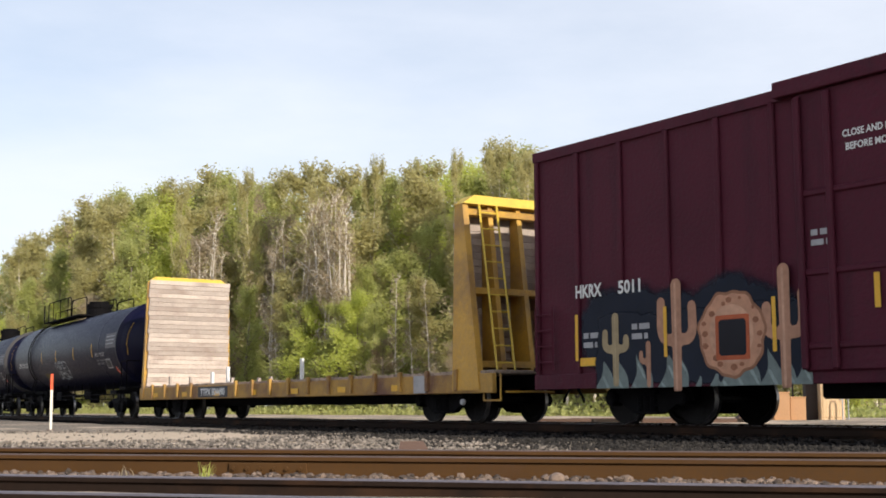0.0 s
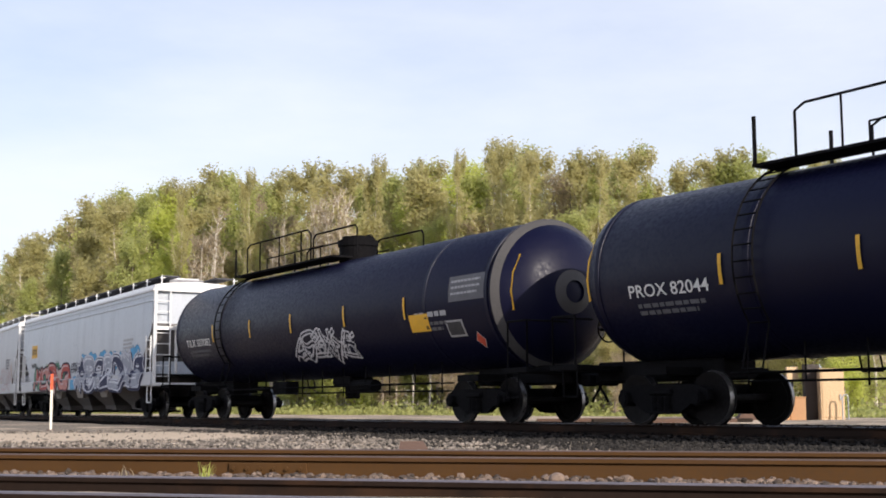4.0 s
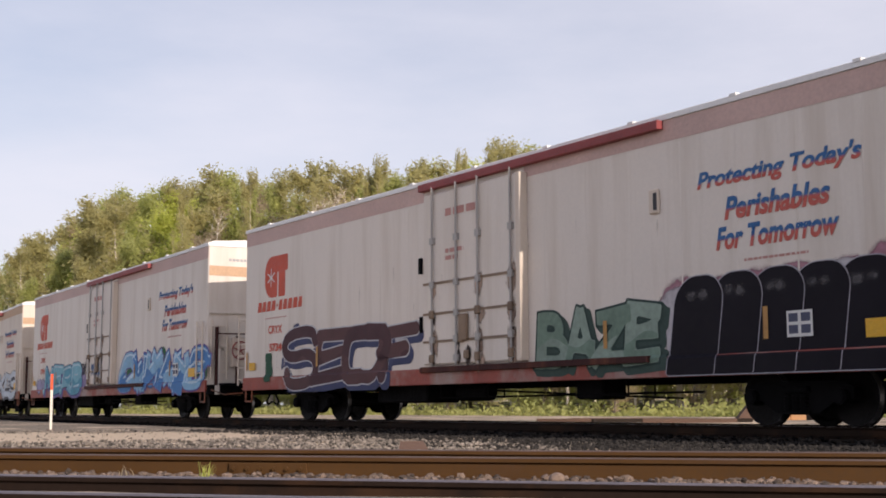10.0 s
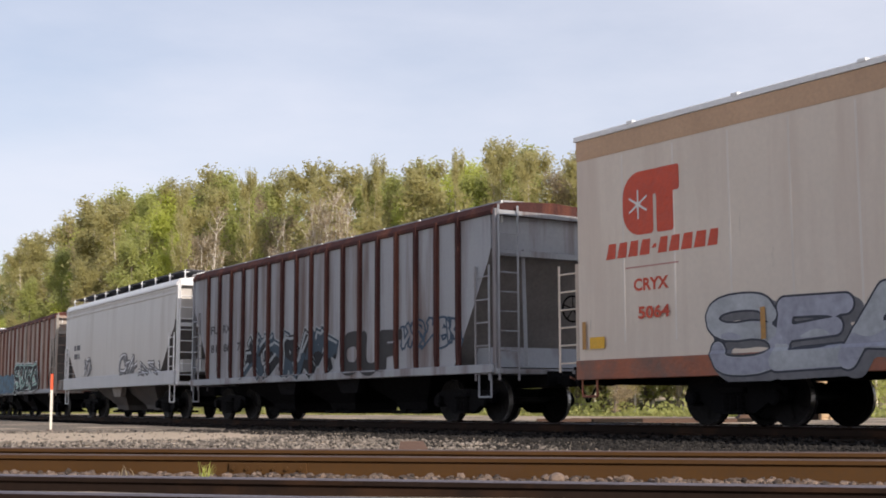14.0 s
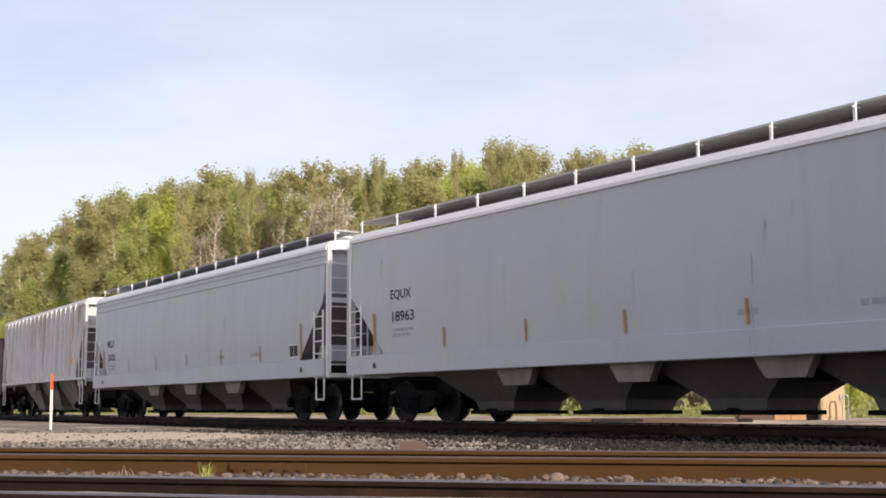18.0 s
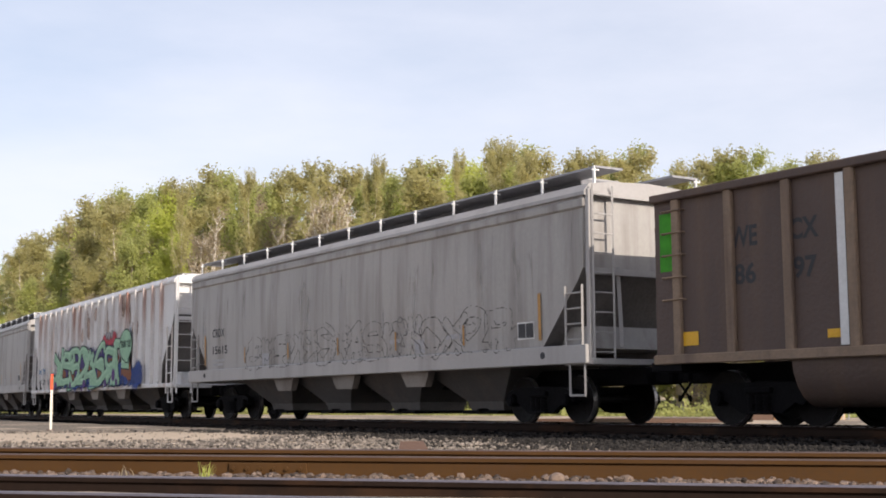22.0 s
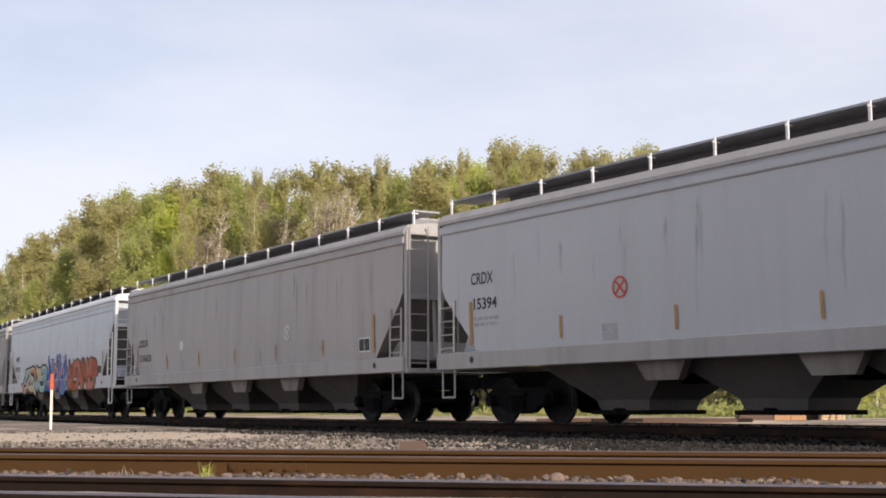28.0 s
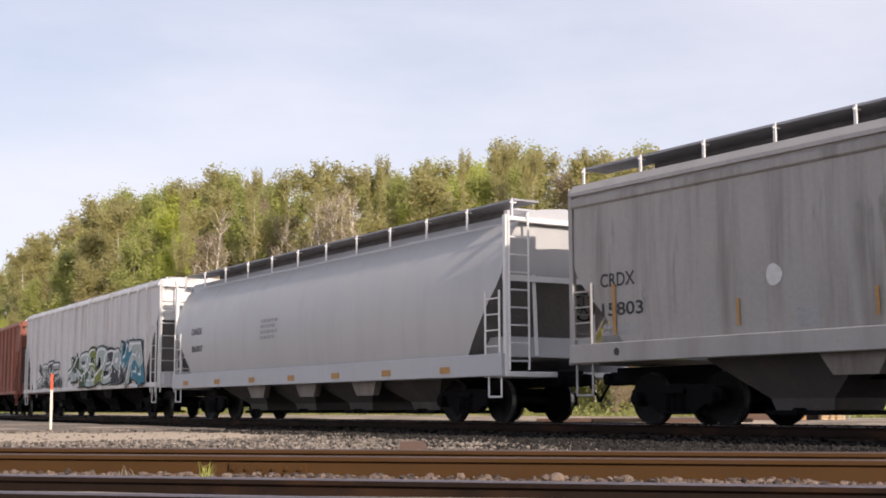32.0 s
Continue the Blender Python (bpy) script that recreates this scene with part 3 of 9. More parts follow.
def ladder(name, car, a, b, across, mat, rungs, r=0.018, stile=0.028):
    """A ladder between the points a (foot) and b (head); across: the way from one stile to the other."""
    bm = fresh()
    a, b, w = Vector(a), Vector(b), Vector(across)
    for o in (Vector((0, 0, 0)), w):
        rod(bm, a + o, b + o, stile, 4)
    for k in range(rungs):
        p = a.lerp(b, (k + 0.5) / rungs)
        rod(bm, p, p + w, r, 5)
    return part(name, bm, mat, car)


def text_mesh(body, size, mat, stretch=1.0, bold=0.0, align="LEFT", spacing=1.0, shear=0.0):
    cu = bpy.data.curves.new("lettering", "FONT")
    cu.body, cu.size, cu.align_x, cu.offset, cu.space_character, cu.shear = body, size, align, bold, spacing, shear
    cu.resolution_u = 3
    ob = bpy.data.objects.new("lettering", cu)
    me = bpy.data.meshes.new_from_object(ob)
    bpy.data.objects.remove(ob)
    bpy.data.curves.remove(cu)
    me.transform(Matrix.Diagonal((stretch, 1, 1, 1)))
    me.materials.clear()
    me.materials.append(mat)
    return me


def boxed(car, body, x0, x1, z0, z1, mat, side, name="lettering", off=0.008, bold=0.012, shear=0.0):
    """Writing fitted into a box on the near side."""
    me = text_mesh(body, 0.4, mat, 1.0, bold, "LEFT", 1.0, shear)
    xs, ys = [v.co.x for v in me.vertices], [v.co.y for v in me.vertices]
    ax, bx, ay, by = min(xs), max(xs), min(ys), max(ys)
    for v in me.vertices:
        x, z = x0 + (v.co.x - ax) / (bx - ax) * (x1 - x0), z0 + (v.co.y - ay) / (by - ay) * (z1 - z0)
        v.co = (x, side(z) - off, z)
    return put(name, me, car)


def plate(bm, x0, x1, z0, z1, side, off=0.006, nz=3):
    """A thin sheet on the near side that follows its curve."""
    zs = [z0 + (z1 - z0) * k / nz for k in range(nz + 1)]
    rows = [(bm.verts.new((x0, side(z) - off, z)), bm.verts.new((x1, side(z) - off, z))) for z in zs]
    for a, b in zip(rows, rows[1:]):
        bm.faces.new((a[0], a[1], b[1], b[0]))


def streaks(car, side, seed, n, x0, x1, ztop, drop, wide, mat):
    """Run-down stains: thin tapering strips of grime on the near side, with faded edges."""
    r = random.Random(seed)
    bm = fresh()
    ly = bm.verts.layers.float.new("soft")
    for k in range(n):
        x, z, ln, w = r.uniform(x0, x1), r.uniform(*ztop), r.uniform(*drop), r.uniform(*wide) * 1.5
        z = max(z, 1.3 + ln * 0.3)
        deep = r.uniform(0.25, 0.6)
        last = None
        for j in range(7):
            f = j / 6
            zz = max(1.2, z - ln * f)
            ww = w * (0.25 + 0.75 * math.sin(math.pi * min(1, f * 1.6 + 0.1) * 0.5)) * (1 - f) ** 0.5 + 0.004
            xx = x + r.uniform(-0.2, 0.2) * w
            row = [bm.verts.new((xx + ww * q, side(zz) - 0.0035, zz)) for q in (-1, 0, 1)]
            for v, q in zip(row, (0.0, 1.0, 0.0)):
                v[ly] = q * deep * (1 - f) ** 0.6 * (0.4 if j == 0 else 1.0)
            if last:
                for q in (0, 1):
                    bm.faces.new((last[q], last[q + 1], row[q + 1], row[q]))
            last = row
    return tagged(part("grime", bm, soft_edged(mat, True), car), "thin run-down stains of grime and rust", "", "", "stuff")


def stains(car, side, mat, spots, seed=1):
    """Soft patches of dirt or rust: (x, z, half width, half height) each."""
    r = random.Random(seed)
    bm = fresh()
    ly = bm.verts.layers.float.new("soft")
    for x, z, rx, rz in spots:
        rings = []
        for f in (1.0, 0.66, 0.33):
            ring = []
            for k in range(14):
                a = 2 * math.pi * k / 14
                q = f * r.uniform(0.75, 1.2)
                zz = z + rz * q * math.sin(a)
                v = bm.verts.new((x + rx * q * math.cos(a), side(zz) - 0.0045, zz))
                v[ly] = 1 - f if f < 1 else 0.0
                ring.append(v)
            rings.append(ring)
        for a, b in zip(rings, rings[1:]):
            for k in range(14):
                bm.faces.new((a[k], a[(k + 1) % 14], b[(k + 1) % 14], b[k]))
        bm.faces.new(rings[-1])
    return tagged(part("grime", bm, soft_edged(mat), car), "faded patches of rust and dirt", "", "", "stuff")


def decal(name, car, mat, rects, side, label="", off=0.006):
    for r in rects:
        bm = fresh()
        plate(bm, *r, side, off)
        ob = part(name, bm, mat, car, label)
    return ob


def bars(car, mat, x, z, widths, h, side, gap=None, name="small_lettering", off=0.006):
    """Lines of writing too small to read."""
    bm = fresh()
    for k, w in enumerate(widths):
        zz, xx = z - k * (gap or h * 1.7), x
        i = 0
        while xx < x + w:
            step = h * (1.4 + 1.7 * ((i * 37 + k * 17) % 10) / 10)
            plate(bm, xx, min(xx + step, x + w), zz, zz + h, side, off, 1)
            if name == "brand_bars":
                part("brand_bar", bm, mat, car)
                bm = fresh()
            xx += step + h * 0.5
            i += 1
    if name == "brand_bars":
        bm.free()
        return None
    return tagged(part(name, bm, mat, car), "rows of small stencilled lettering", "", "", "stuff")


# ---- spray paint: strokes in rounded ribbons ----
def ribbon(bm, pts, width, side, off):
    pts = [Vector((p[0], 0, p[1])) for p in pts]
    dense = []
    for a, b in zip(pts, pts[1:]):
        n = max(1, int((b - a).length / 0.22))
        dense += [a.lerp(b, k / n) for k in range(n)]
    dense.append(pts[-1])
    last = None
    for i, p in enumerate(dense):
        d = (dense[min(i + 1, len(dense) - 1)] - dense[max(i - 1, 0)]).normalized()
        w = Vector((-d.z, 0, d.x)) * width / 2
        e = d * (-width * 0.35 if i == 0 else width * 0.35 if i == len(dense) - 1 else 0)
        row = []
        for f in (1, 0.5, 0, -0.5, -1):
            q = p + w * f * (0.72 if i in (0, len(dense) - 1) else 1) + e * (1.25 - abs(f) * 0.5)
            row.append(bm.verts.new((q.x, side(q.z) - off, q.z)))
        if last:
            for k in range(4):
                bm.faces.new((last[k], last[k + 1], row[k + 1], row[k]))
        last = row


def bend(*pts):
    """Corner points rounded into a curve."""
    for _ in range(2):
        out = [pts[0]]
        for a, b in zip(pts, pts[1:]):
            out += [(a[0] * 0.75 + b[0] * 0.25, a[1] * 0.75 + b[1] * 0.25), (a[0] * 0.25 + b[0] * 0.75, a[1] * 0.25 + b[1] * 0.75)]
        pts = out + [pts[-1]]
    return pts


# the bones of painted letters in a unit box: straight strokes and bent ones
BONES = {
    "A": [((0, 0), (0.42, 1)), ((0.5, 1), (1, 0)), ((0.15, 0.32), (0.9, 0.32))],
    "B": [((0.05, 0), (0.05, 1)), bend((0.05, 1), (0.8, 1), (0.85, 0.55), (0.1, 0.52)), bend((0.1, 0.52), (1, 0.52), (1.05, 0.0), (0.05, 0))],
    "C": [bend((1, 0.8), (0.8, 1.1), (-0.1, 1.0), (-0.05, 0.0), (0.8, -0.1), (1, 0.2))],
    "D": [bend((0, 0), (0.0, 1.15), (1.0, 1.2), (1.0, 0)), ((0.1, 0.1), (0.95, 0.1)), ((0.5, 0.1), (0.5, 0.9))],
    "E": [((0, 0), (0.05, 1)), ((0, 1), (1, 0.94)), ((0, 0.5), (0.8, 0.55)), ((0, 0), (1, 0.06))],
    "F": [((0, 0), (0.05, 1)), ((0, 1), (1, 1.0)), ((0, 0.5), (0.75, 0.55))],
    "K": [((0.05, 0), (0.0, 1)), ((0.1, 0.45), (0.85, 1.05)), ((0.3, 0.55), (1.05, -0.05))],
    "L": [((0.1, 1), (0, 0)), ((0, 0.02), (1, 0.04))],
    "M": [((0, 0), (0.08, 1)), ((0.08, 1), (0.5, 0.4)), ((0.5, 0.4), (0.9, 1)), ((0.9, 1), (1, 0))],
    "N": [((0, 0), (0.05, 1)), ((0.05, 1), (0.95, 0.0)), ((0.95, 0), (1, 1))],
    "O": [bend((0.5, 1.03), (-0.12, 1.0), (-0.08, -0.05), (0.5, -0.03)), bend((0.5, -0.03), (1.1, -0.05), (1.1, 1.0), (0.5, 1.03))],
    "R": [((0.05, 0), (0.05, 1)), bend((0.05, 1), (1.0, 1.05), (0.95, 0.45), (0.1, 0.48)), ((0.4, 0.45), (1.0, -0.02))],
    "S": [bend((1, 0.82), (0.8, 1.1), (-0.1, 1.05), (0.0, 0.5), (1.05, 0.6), (1.1, -0.05), (0.1, -0.12), (0, 0.2))],
    "T": [((0, 0.97), (1, 1.0)), ((0.5, 1), (0.48, 0))],
    "U": [bend((0, 1), (-0.03, -0.1), (1.03, -0.1), (1, 1))],
    "W": [((0, 1), (0.25, 0)), ((0.25, 0), (0.5, 0.7)), ((0.5, 0.7), (0.78, 0)), ((0.78, 0), (1, 1))],
    "X": [((0, 0), (1, 1)), ((0, 1), (1, 0)), ((-0.1, 0.55), (0.3, 0.5))],
    "Z": [((0, 0.96), (1, 1)), ((1, 1), (0, 0)), ((0, 0.02), (1, 0.05))],
    "2": [bend((0, 0.75), (0.2, 1.15), (1.1, 1.0), (0.9, 0.45), (0, 0)), ((0, 0.03), (1.05, 0.05))],
    "q": [bend((0, 0), (0.0, 1.25), (1.0, 1.25), (1.0, 0)), ((0.5, 0.1), (0.5, 0.8)), ((0.12, 0.15), (0.9, 0.15)), ((0.25, 0.5), (0.75, 0.5))],
}


def stroke_field(X, Z, pts, h0, h1, rounded):
    d = np.full(X.shape, 9.0)
    total = max(1, len(pts) - 1)
    for i, (a, b) in enumerate(zip(pts, pts[1:])):
        vx, vz = b[0] - a[0], b[1] - a[1]
        ln = math.hypot(vx, vz) or 1e-6
        along = ((X - a[0]) * vx + (Z - a[1]) * vz) / ln
        t = np.clip(along / ln, 0, 1)
        hw = h0 + (h1 - h0) * (i + t) / total
        if rounded or total > 1:
            e = np.hypot(X - a[0] - vx * t, Z - a[1] - vz * t) - hw
        else:
            e = np.maximum(np.abs((X - a[0]) * vz - (Z - a[1]) * vx) / ln - hw, np.maximum(-along, along - ln) - hw * 0.75)
        d = np.minimum(d, e)
    return d


def region(name, d, xs, zs, side, off, mat, parent, soft=None, label=""):
    """One flat sheet of paint on the near side: everywhere that the field d is below zero."""
    nx, nz = len(xs), len(zs)
    verts, faces, known, grade = [], [], {}, []

    def corner(i, j):
        key = (i, j)
        if key not in known:
            known[key] = len(verts)
            verts.append((xs[i], side(zs[j]) - off, zs[j]))
            grade.append(0.0 if soft is None else soft[j, i])
        return known[key]

    def cut(i, j, k, m):
        key = (i, j, k, m) if (i, j) < (k, m) else (k, m, i, j)
        if key not in known:
            f = d[j, i] / (d[j, i] - d[m, k])
            x, z = xs[i] + (xs[k] - xs[i]) * f, zs[j] + (zs[m] - zs[j]) * f
            known[key] = len(verts)
            verts.append((x, side(z) - off, z))
            grade.append(0.0)
        return known[key]
    inside = d < 0
    busy = inside[:-1, :-1] | inside[1:, :-1] | inside[:-1, 1:] | inside[1:, 1:]
    for j, i in zip(*np.nonzero(busy)):
        ring = ((i, j), (i + 1, j), (i + 1, j + 1), (i, j + 1))
        face = []
        for q in range(4):
            a, b = ring[q], ring[(q + 1) % 4]
            if inside[a[1], a[0]]:
                face.append(corner(*a))
            if inside[a[1], a[0]] != inside[b[1], b[0]]:
                face.append(cut(*a, *b))
        if len(face) > 2:
            faces.append(face)
    if not faces:
        return None
    me = bpy.data.meshes.new(name)
    me.from_pydata(verts, [], faces)
    me.materials.append(mat)
    if soft is not None:
        me.attributes.new("soft", "FLOAT", "POINT").data.foreach_set("value", grade)
    return put(name, me, parent, None, label)


def grid(x0, x1, z0, z1, step):
    xs = np.linspace(x0, x1, max(3, int((x1 - x0) / step) + 1))
    zs = np.linspace(z0, z1, max(3, int((z1 - z0) / step) + 1))
    return xs, zs, *np.meshgrid(xs, zs)


def cloud_of_paint(car, x0, x1, z0, z1, side, mat, seed, off=0.005, fade=0.4, lobes=None, floor=0.9, name="graffiti"):
    """A sprayed cloud with a soft, lobed edge."""
    r = random.Random(seed)
    xs, zs, X, Z = grid(x0 - 0.5, x1 + 0.5, max(floor, z0 - 0.4), z1 + 0.5, 0.09)
    h = z1 - z0
    n = lobes or max(3, int((x1 - x0) / (h * 0.6)))
    d = np.full(X.shape, 9.0)
    for k in range(n):
        cx, rad = x0 + (x1 - x0) * (k + 0.5) / n + r.uniform(-0.1, 0.1) * h, h * r.uniform(0.45, 0.62)
        cz = z0 + h * 0.5 + r.uniform(-0.08, 0.08) * h
        d = np.minimum(d, np.hypot((X - cx) * 0.9, Z - cz) - rad)
    return region(name, d, xs, zs, side, off, soft_edged(mat), car, np.clip(-d / fade, 0, 1))


def buffed(car, x0, x1, z0, z1, side, mat, seed, off=0.006, ragged=0.16, name="graffiti", solid=False):
    """A rolled-over patch of paint with a ragged edge."""
    xs, zs, X, Z = grid(x0 - 0.2, x1 + 0.2, z0 - 0.05, z1 + 0.25, 0.07)
    d = np.maximum(np.maximum(x0 - X, X - x1), np.maximum(z0 - Z, Z - z1))
    wob = np.array([[noise.noise((x * 1.7, z * 1.7, seed * 3.1)) + 0.5 * noise.noise((x * 5, z * 5, seed)) for x in xs] for z in zs])
    d = d + wob * ragged + ragged * 0.3
    d = np.maximum(d, z0 - Z)
    return region(name, d, xs, zs, side, off, mat if solid else soft_edged(mat), car, None if solid else np.clip(-d / 0.12, 0, 1))


PAINTS = {}


def paint(r, g, b):
    key = (r, g, b)
    if key not in PAINTS:
        PAINTS[key] = surface("spray_paint", key, 0.6, 0, 0.25, 1.6, 9.0, bump=0.0, spec=0.12)
    return PAINTS[key]


def graffiti(car, x0, x1, z0, z1, side, n, fills, outline=(0.02, 0.02, 0.03), cloud=None, shine=(0.75, 0.76, 0.78), seed=1, thick=0.26, slim=False, skew=0.1, name="graffiti", bones="", round_ends=False, block=None, wild=1.0, edge=0.07, line=0.02, off=0.0):
    """A sprayed tag of n interlocking letters: cloud, thrown block, outline, two-tone fill and highlights."""
    rng = random.Random(seed)
    h, w = z1 - z0, (x1 - x0) / n
    if cloud:
        cloud_of_paint(car, x0, x1, z0, z1 + 0.05, side, paint(*cloud), seed)
    keys = bones or [rng.choice("ABCEKMNORSRWXZ2SKE") for _ in range(n)]
    step = 0.03 if slim else 0.05 if h > 0.8 else 0.035
    for i in range(n):
        t = min(h * thick * 0.42, w * 0.15) * rng.uniform(0.9, 1.12)
        pad = t + edge * h * 0.6
        top = rng.uniform(0.88, 1.0) if wild else 1.0
        lx, lw = x0 + i * w + pad * 0.7, w * (1.0 + 0.16 * wild) - 1.4 * pad
        lz, lh = z0 + pad + rng.uniform(0, 0.05) * h * wild, h * top - 2 * pad
        sway, ph = 0.10 * wild * w, rng.uniform(0, 6.28)
        flare, tilt = rng.uniform(-0.22, 0.22) * wild, rng.uniform(-0.10, 0.10) * wild
        xs, zs, X, Z = grid(lx - pad - 0.25 * w - 0.1, lx + lw + pad + 0.3 * w + 0.1, z0 - 0.12, z1 + 0.12, step)
        d = np.full(X.shape, 9.0)
        flip = wild > 0.95 and rng.random() < 0.5
        strokes = list(BONES[keys[i % len(keys)]])
        if wild > 0.95:
            u, v = rng.choice((0.0, 1.0)), rng.uniform(0.0, 1.0)
            strokes.append(((u, v), (u + rng.choice((-0.5, 0.45)), v + rng.uniform(-0.4, 0.4))))
            strokes.append(((0.5, rng.choice((0.0, 1.0))), (rng.uniform(-0.3, 1.3), rng.uniform(0.2, 0.8))))
        for st in strokes:
            pts = []
            for u, v in st:
                jx, jv = (rng.uniform(-0.06, 0.06) * wild, rng.uniform(-0.05, 0.05) * wild) if len(st) == 2 else (0, 0)
                u, v = (1 - u if flip else u) + jx, v + jv
                x = lx + lw * (0.5 + (u - 0.5) * (1 + flare * (v - 0.5) * 2)) + skew * lh * (v - 0.5) + sway * math.sin(v * 3.1 + ph)
                pts.append((x, lz + lh * v + tilt * lh * (u - 0.5)))
            a, b = rng.uniform(0.8, 1.3), rng.uniform(0.8, 1.3)
            d = np.minimum(d, stroke_field(X, Z, pts, t * a, t * b, round_ends))
        if slim:
            ob = region(name, np.abs(d) - line, xs, zs, side, 0.009 + off + 0.002 * (i % 2), paint(*outline), car)
            continue
        lift = 0.0015 * (i % 3) + off
        if block:
            bx, bz = 0.10 * h, -0.09 * h
            thrown = d
            for k in (0.34, 0.67, 1.0):
                sx, sz = int(round(bx * k / step)), int(round(-bz * k / step))
                rolled = np.full(d.shape, 9.0)
                rolled[:d.shape[0] - sz or None, sx:] = d[sz:, :d.shape[1] - sx or None]
                thrown = np.minimum(thrown, rolled)
            region(name, thrown - edge * h * 0.5, xs, zs, side, 0.006 + lift, paint(*block), car)
        ob = region(name, d - edge * h * 0.5, xs, zs, side, 0.009 + lift, paint(*outline), car)
        if ob is None:
            continue
        region("fill", d, xs, zs, side, 0.013 + lift, paint(*fills[i % len(fills)]), ob)
        if len(fills) > 1:
            low = lz + lh * (0.42 + 0.12 * np.sin(X * 5 + ph))
            region("fill", np.maximum(d + 0.012, Z - low), xs, zs, side, 0.016 + lift, paint(*fills[(i + 1) % len(fills)]), ob)
        if shine:
            k = max(1, int(round(0.16 * t / step + 0.5)))
            rolled = np.full(d.shape, 9.0)
            rolled[:-k, k:] = d[k:, :-k]
            region("shine", np.maximum(d + t * 0.28, -(rolled + t * 0.42)), xs, zs, side, 0.019 + lift, paint(*shine), ob)


FLAT = lambda z: -HALF


# ---- covered hoppers ----
def covered_hopper(rear, front, label, mat, ribs=0, rib_d=0.075, rib_mat=None, eave=4.3, cut_r=3.0, cut_l=2.95, cut_len=1.5, low=1.5, bays=4, bulge=0.05, walk_mat="grate_grey", walk_z=0.45,
                   bay_mat="bay_grey", lip="pale_grey", band=0.0, roof="pale_grey", end_mat=None, frame="pale_grey", sill_h=0.42, shell_round=False, inset=2.15, hatch=True, over=False):
    L = front - rear
    h = L / 2
    eave += 0.05
    car = start_car("covered_hopper", rear, front, label, "hopper car")
    side = (lambda z: -HALF - bulge * math.sin(math.pi * max(0.0, min(1.0, (z - low) / (eave - low)))) + bulge * 0.3)
    if shell_round:
        side = lambda z: -(0.50 + 1.10 * math.sqrt(max(0.0, 1 - ((z - 2.35) / 2.02) ** 2))) if z > 2.35 else -(1.6 - 0.10 * (2.35 - z) ** 2)
    plain = side
    side = lambda z: plain(z) if z > low + 0.03 else -HALF - 0.085
    # shell: level by level, with sloping ends below the cut
    bm = fresh()
    rings = []
    levels = [low + (eave - low) * k / 12 for k in range(13)]
    for z in levels:
        def reach(cut):
            return h - 0.12 - (0 if z >= cut else (cut - z) / (cut - low) * cut_len)
        xr, xl = reach(cut_r), -reach(cut_l)
        w = -plain(z)
        rings.append([(xl, -w, z), (xr, -w, z), (xr, w, z), (xl, w, z)])
    loft(bm, rings)
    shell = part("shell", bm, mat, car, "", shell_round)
    # end slope sheets: shell paint darkened to hold the shade under the overhang
    shell.data.materials.append(M["slope_shade"])
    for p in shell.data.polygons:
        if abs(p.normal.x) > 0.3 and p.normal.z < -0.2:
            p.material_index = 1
    for e in (-1, 1):
        bm = fresh()
        loft(bm, [[(e * (h - 1.25), -1.2, low - 0.02), (e * (h - 0.35), -1.2, low - 0.02), (e * (h - 0.35), 1.2, low - 0.02), (e * (h - 1.25), 1.2, low - 0.02)], [(e * (h - 1.2), -1.15, low + 0.4), (e * (h - 0.5), -1.15, low + 0.4), (e * (h - 0.5), 1.15, low + 0.4), (e * (h - 1.2), 1.15, low + 0.4)]])
        part("bolster_shroud", bm, mat, car)
    # roof with its camber and the lip along the eaves
    bm = fresh()
    top = -plain(eave)
    prof = [(-top + 0.01, eave - 0.10), (-top - 0.06, eave - 0.09), (-top - 0.055, eave - 0.02), (-top + 0.06, eave + 0.13), (-top * 0.6, eave + 0.2), (0, eave + 0.25), (top * 0.6, eave + 0.2), (top - 0.06, eave + 0.13), (top + 0.055, eave - 0.02), (top + 0.06, eave - 0.09), (top - 0.01, eave - 0.10)]
    loft(bm, [[(x, y, z) for y, z in prof] for x in (-h + 0.02, h - 0.02)])
    part("roof", bm, M[roof], car)
    if band:
        bm = fresh()
        for zz in (eave - band, eave - band * 0.55, eave - band * 0.2):
            box(bm, -h + 0.05, h - 0.05, plain(zz) - 0.025, plain(zz) + 0.02, zz, zz + 0.07, 0.01)
        part("eave_moulding", bm, mat, car)
    # side sills
    for s in (-1, 1):
        bm = fresh()
        box(bm, -h, h, s * (HALF + 0.02) - 0.06, s * (HALF + 0.02) + 0.06, low - sill_h, low + 0.03, 0.015)
        part("side_sill", bm, M[lip] if isinstance(lip, str) else lip, car)
    # end frames: corner posts, cross beams, platform
    em = M[frame]
    for e in (-1, 1):
        for s in (-1, 1):
            bm = fresh()
            box(bm, e * h - 0.055, e * h + 0.055, s * (HALF - 0.04) - 0.05, s * (HALF - 0.04) + 0.05, low - sill_h, eave + 0.02, 0.01)
            part("corner_post", bm, em, car)
            # bracing of the open end
            bm = fresh()
            rod(bm, (e * (h - 0.02), s * 0.75, low), (e * (h - 0.1), s * 0.75, cut_r + 0.1), 0.05, 4)
            part("end_post", bm, em, car)
        bm = fresh()
        box(bm, e * (h - 0.75), e * (h + 0.1), -HALF, HALF, low - sill_h - 0.02, low - sill_h + 0.09, 0.01)
        part("end_platform", bm, em, car)
        for z0, z1 in ((cut_r - 0.06, cut_r + 0.06), (eave - 0.1, eave)):
            bm = fresh()
            box(bm, e * (h - 0.02) - 0.05, e * (h - 0.02) + 0.05, -HALF, HALF, z0, z1)
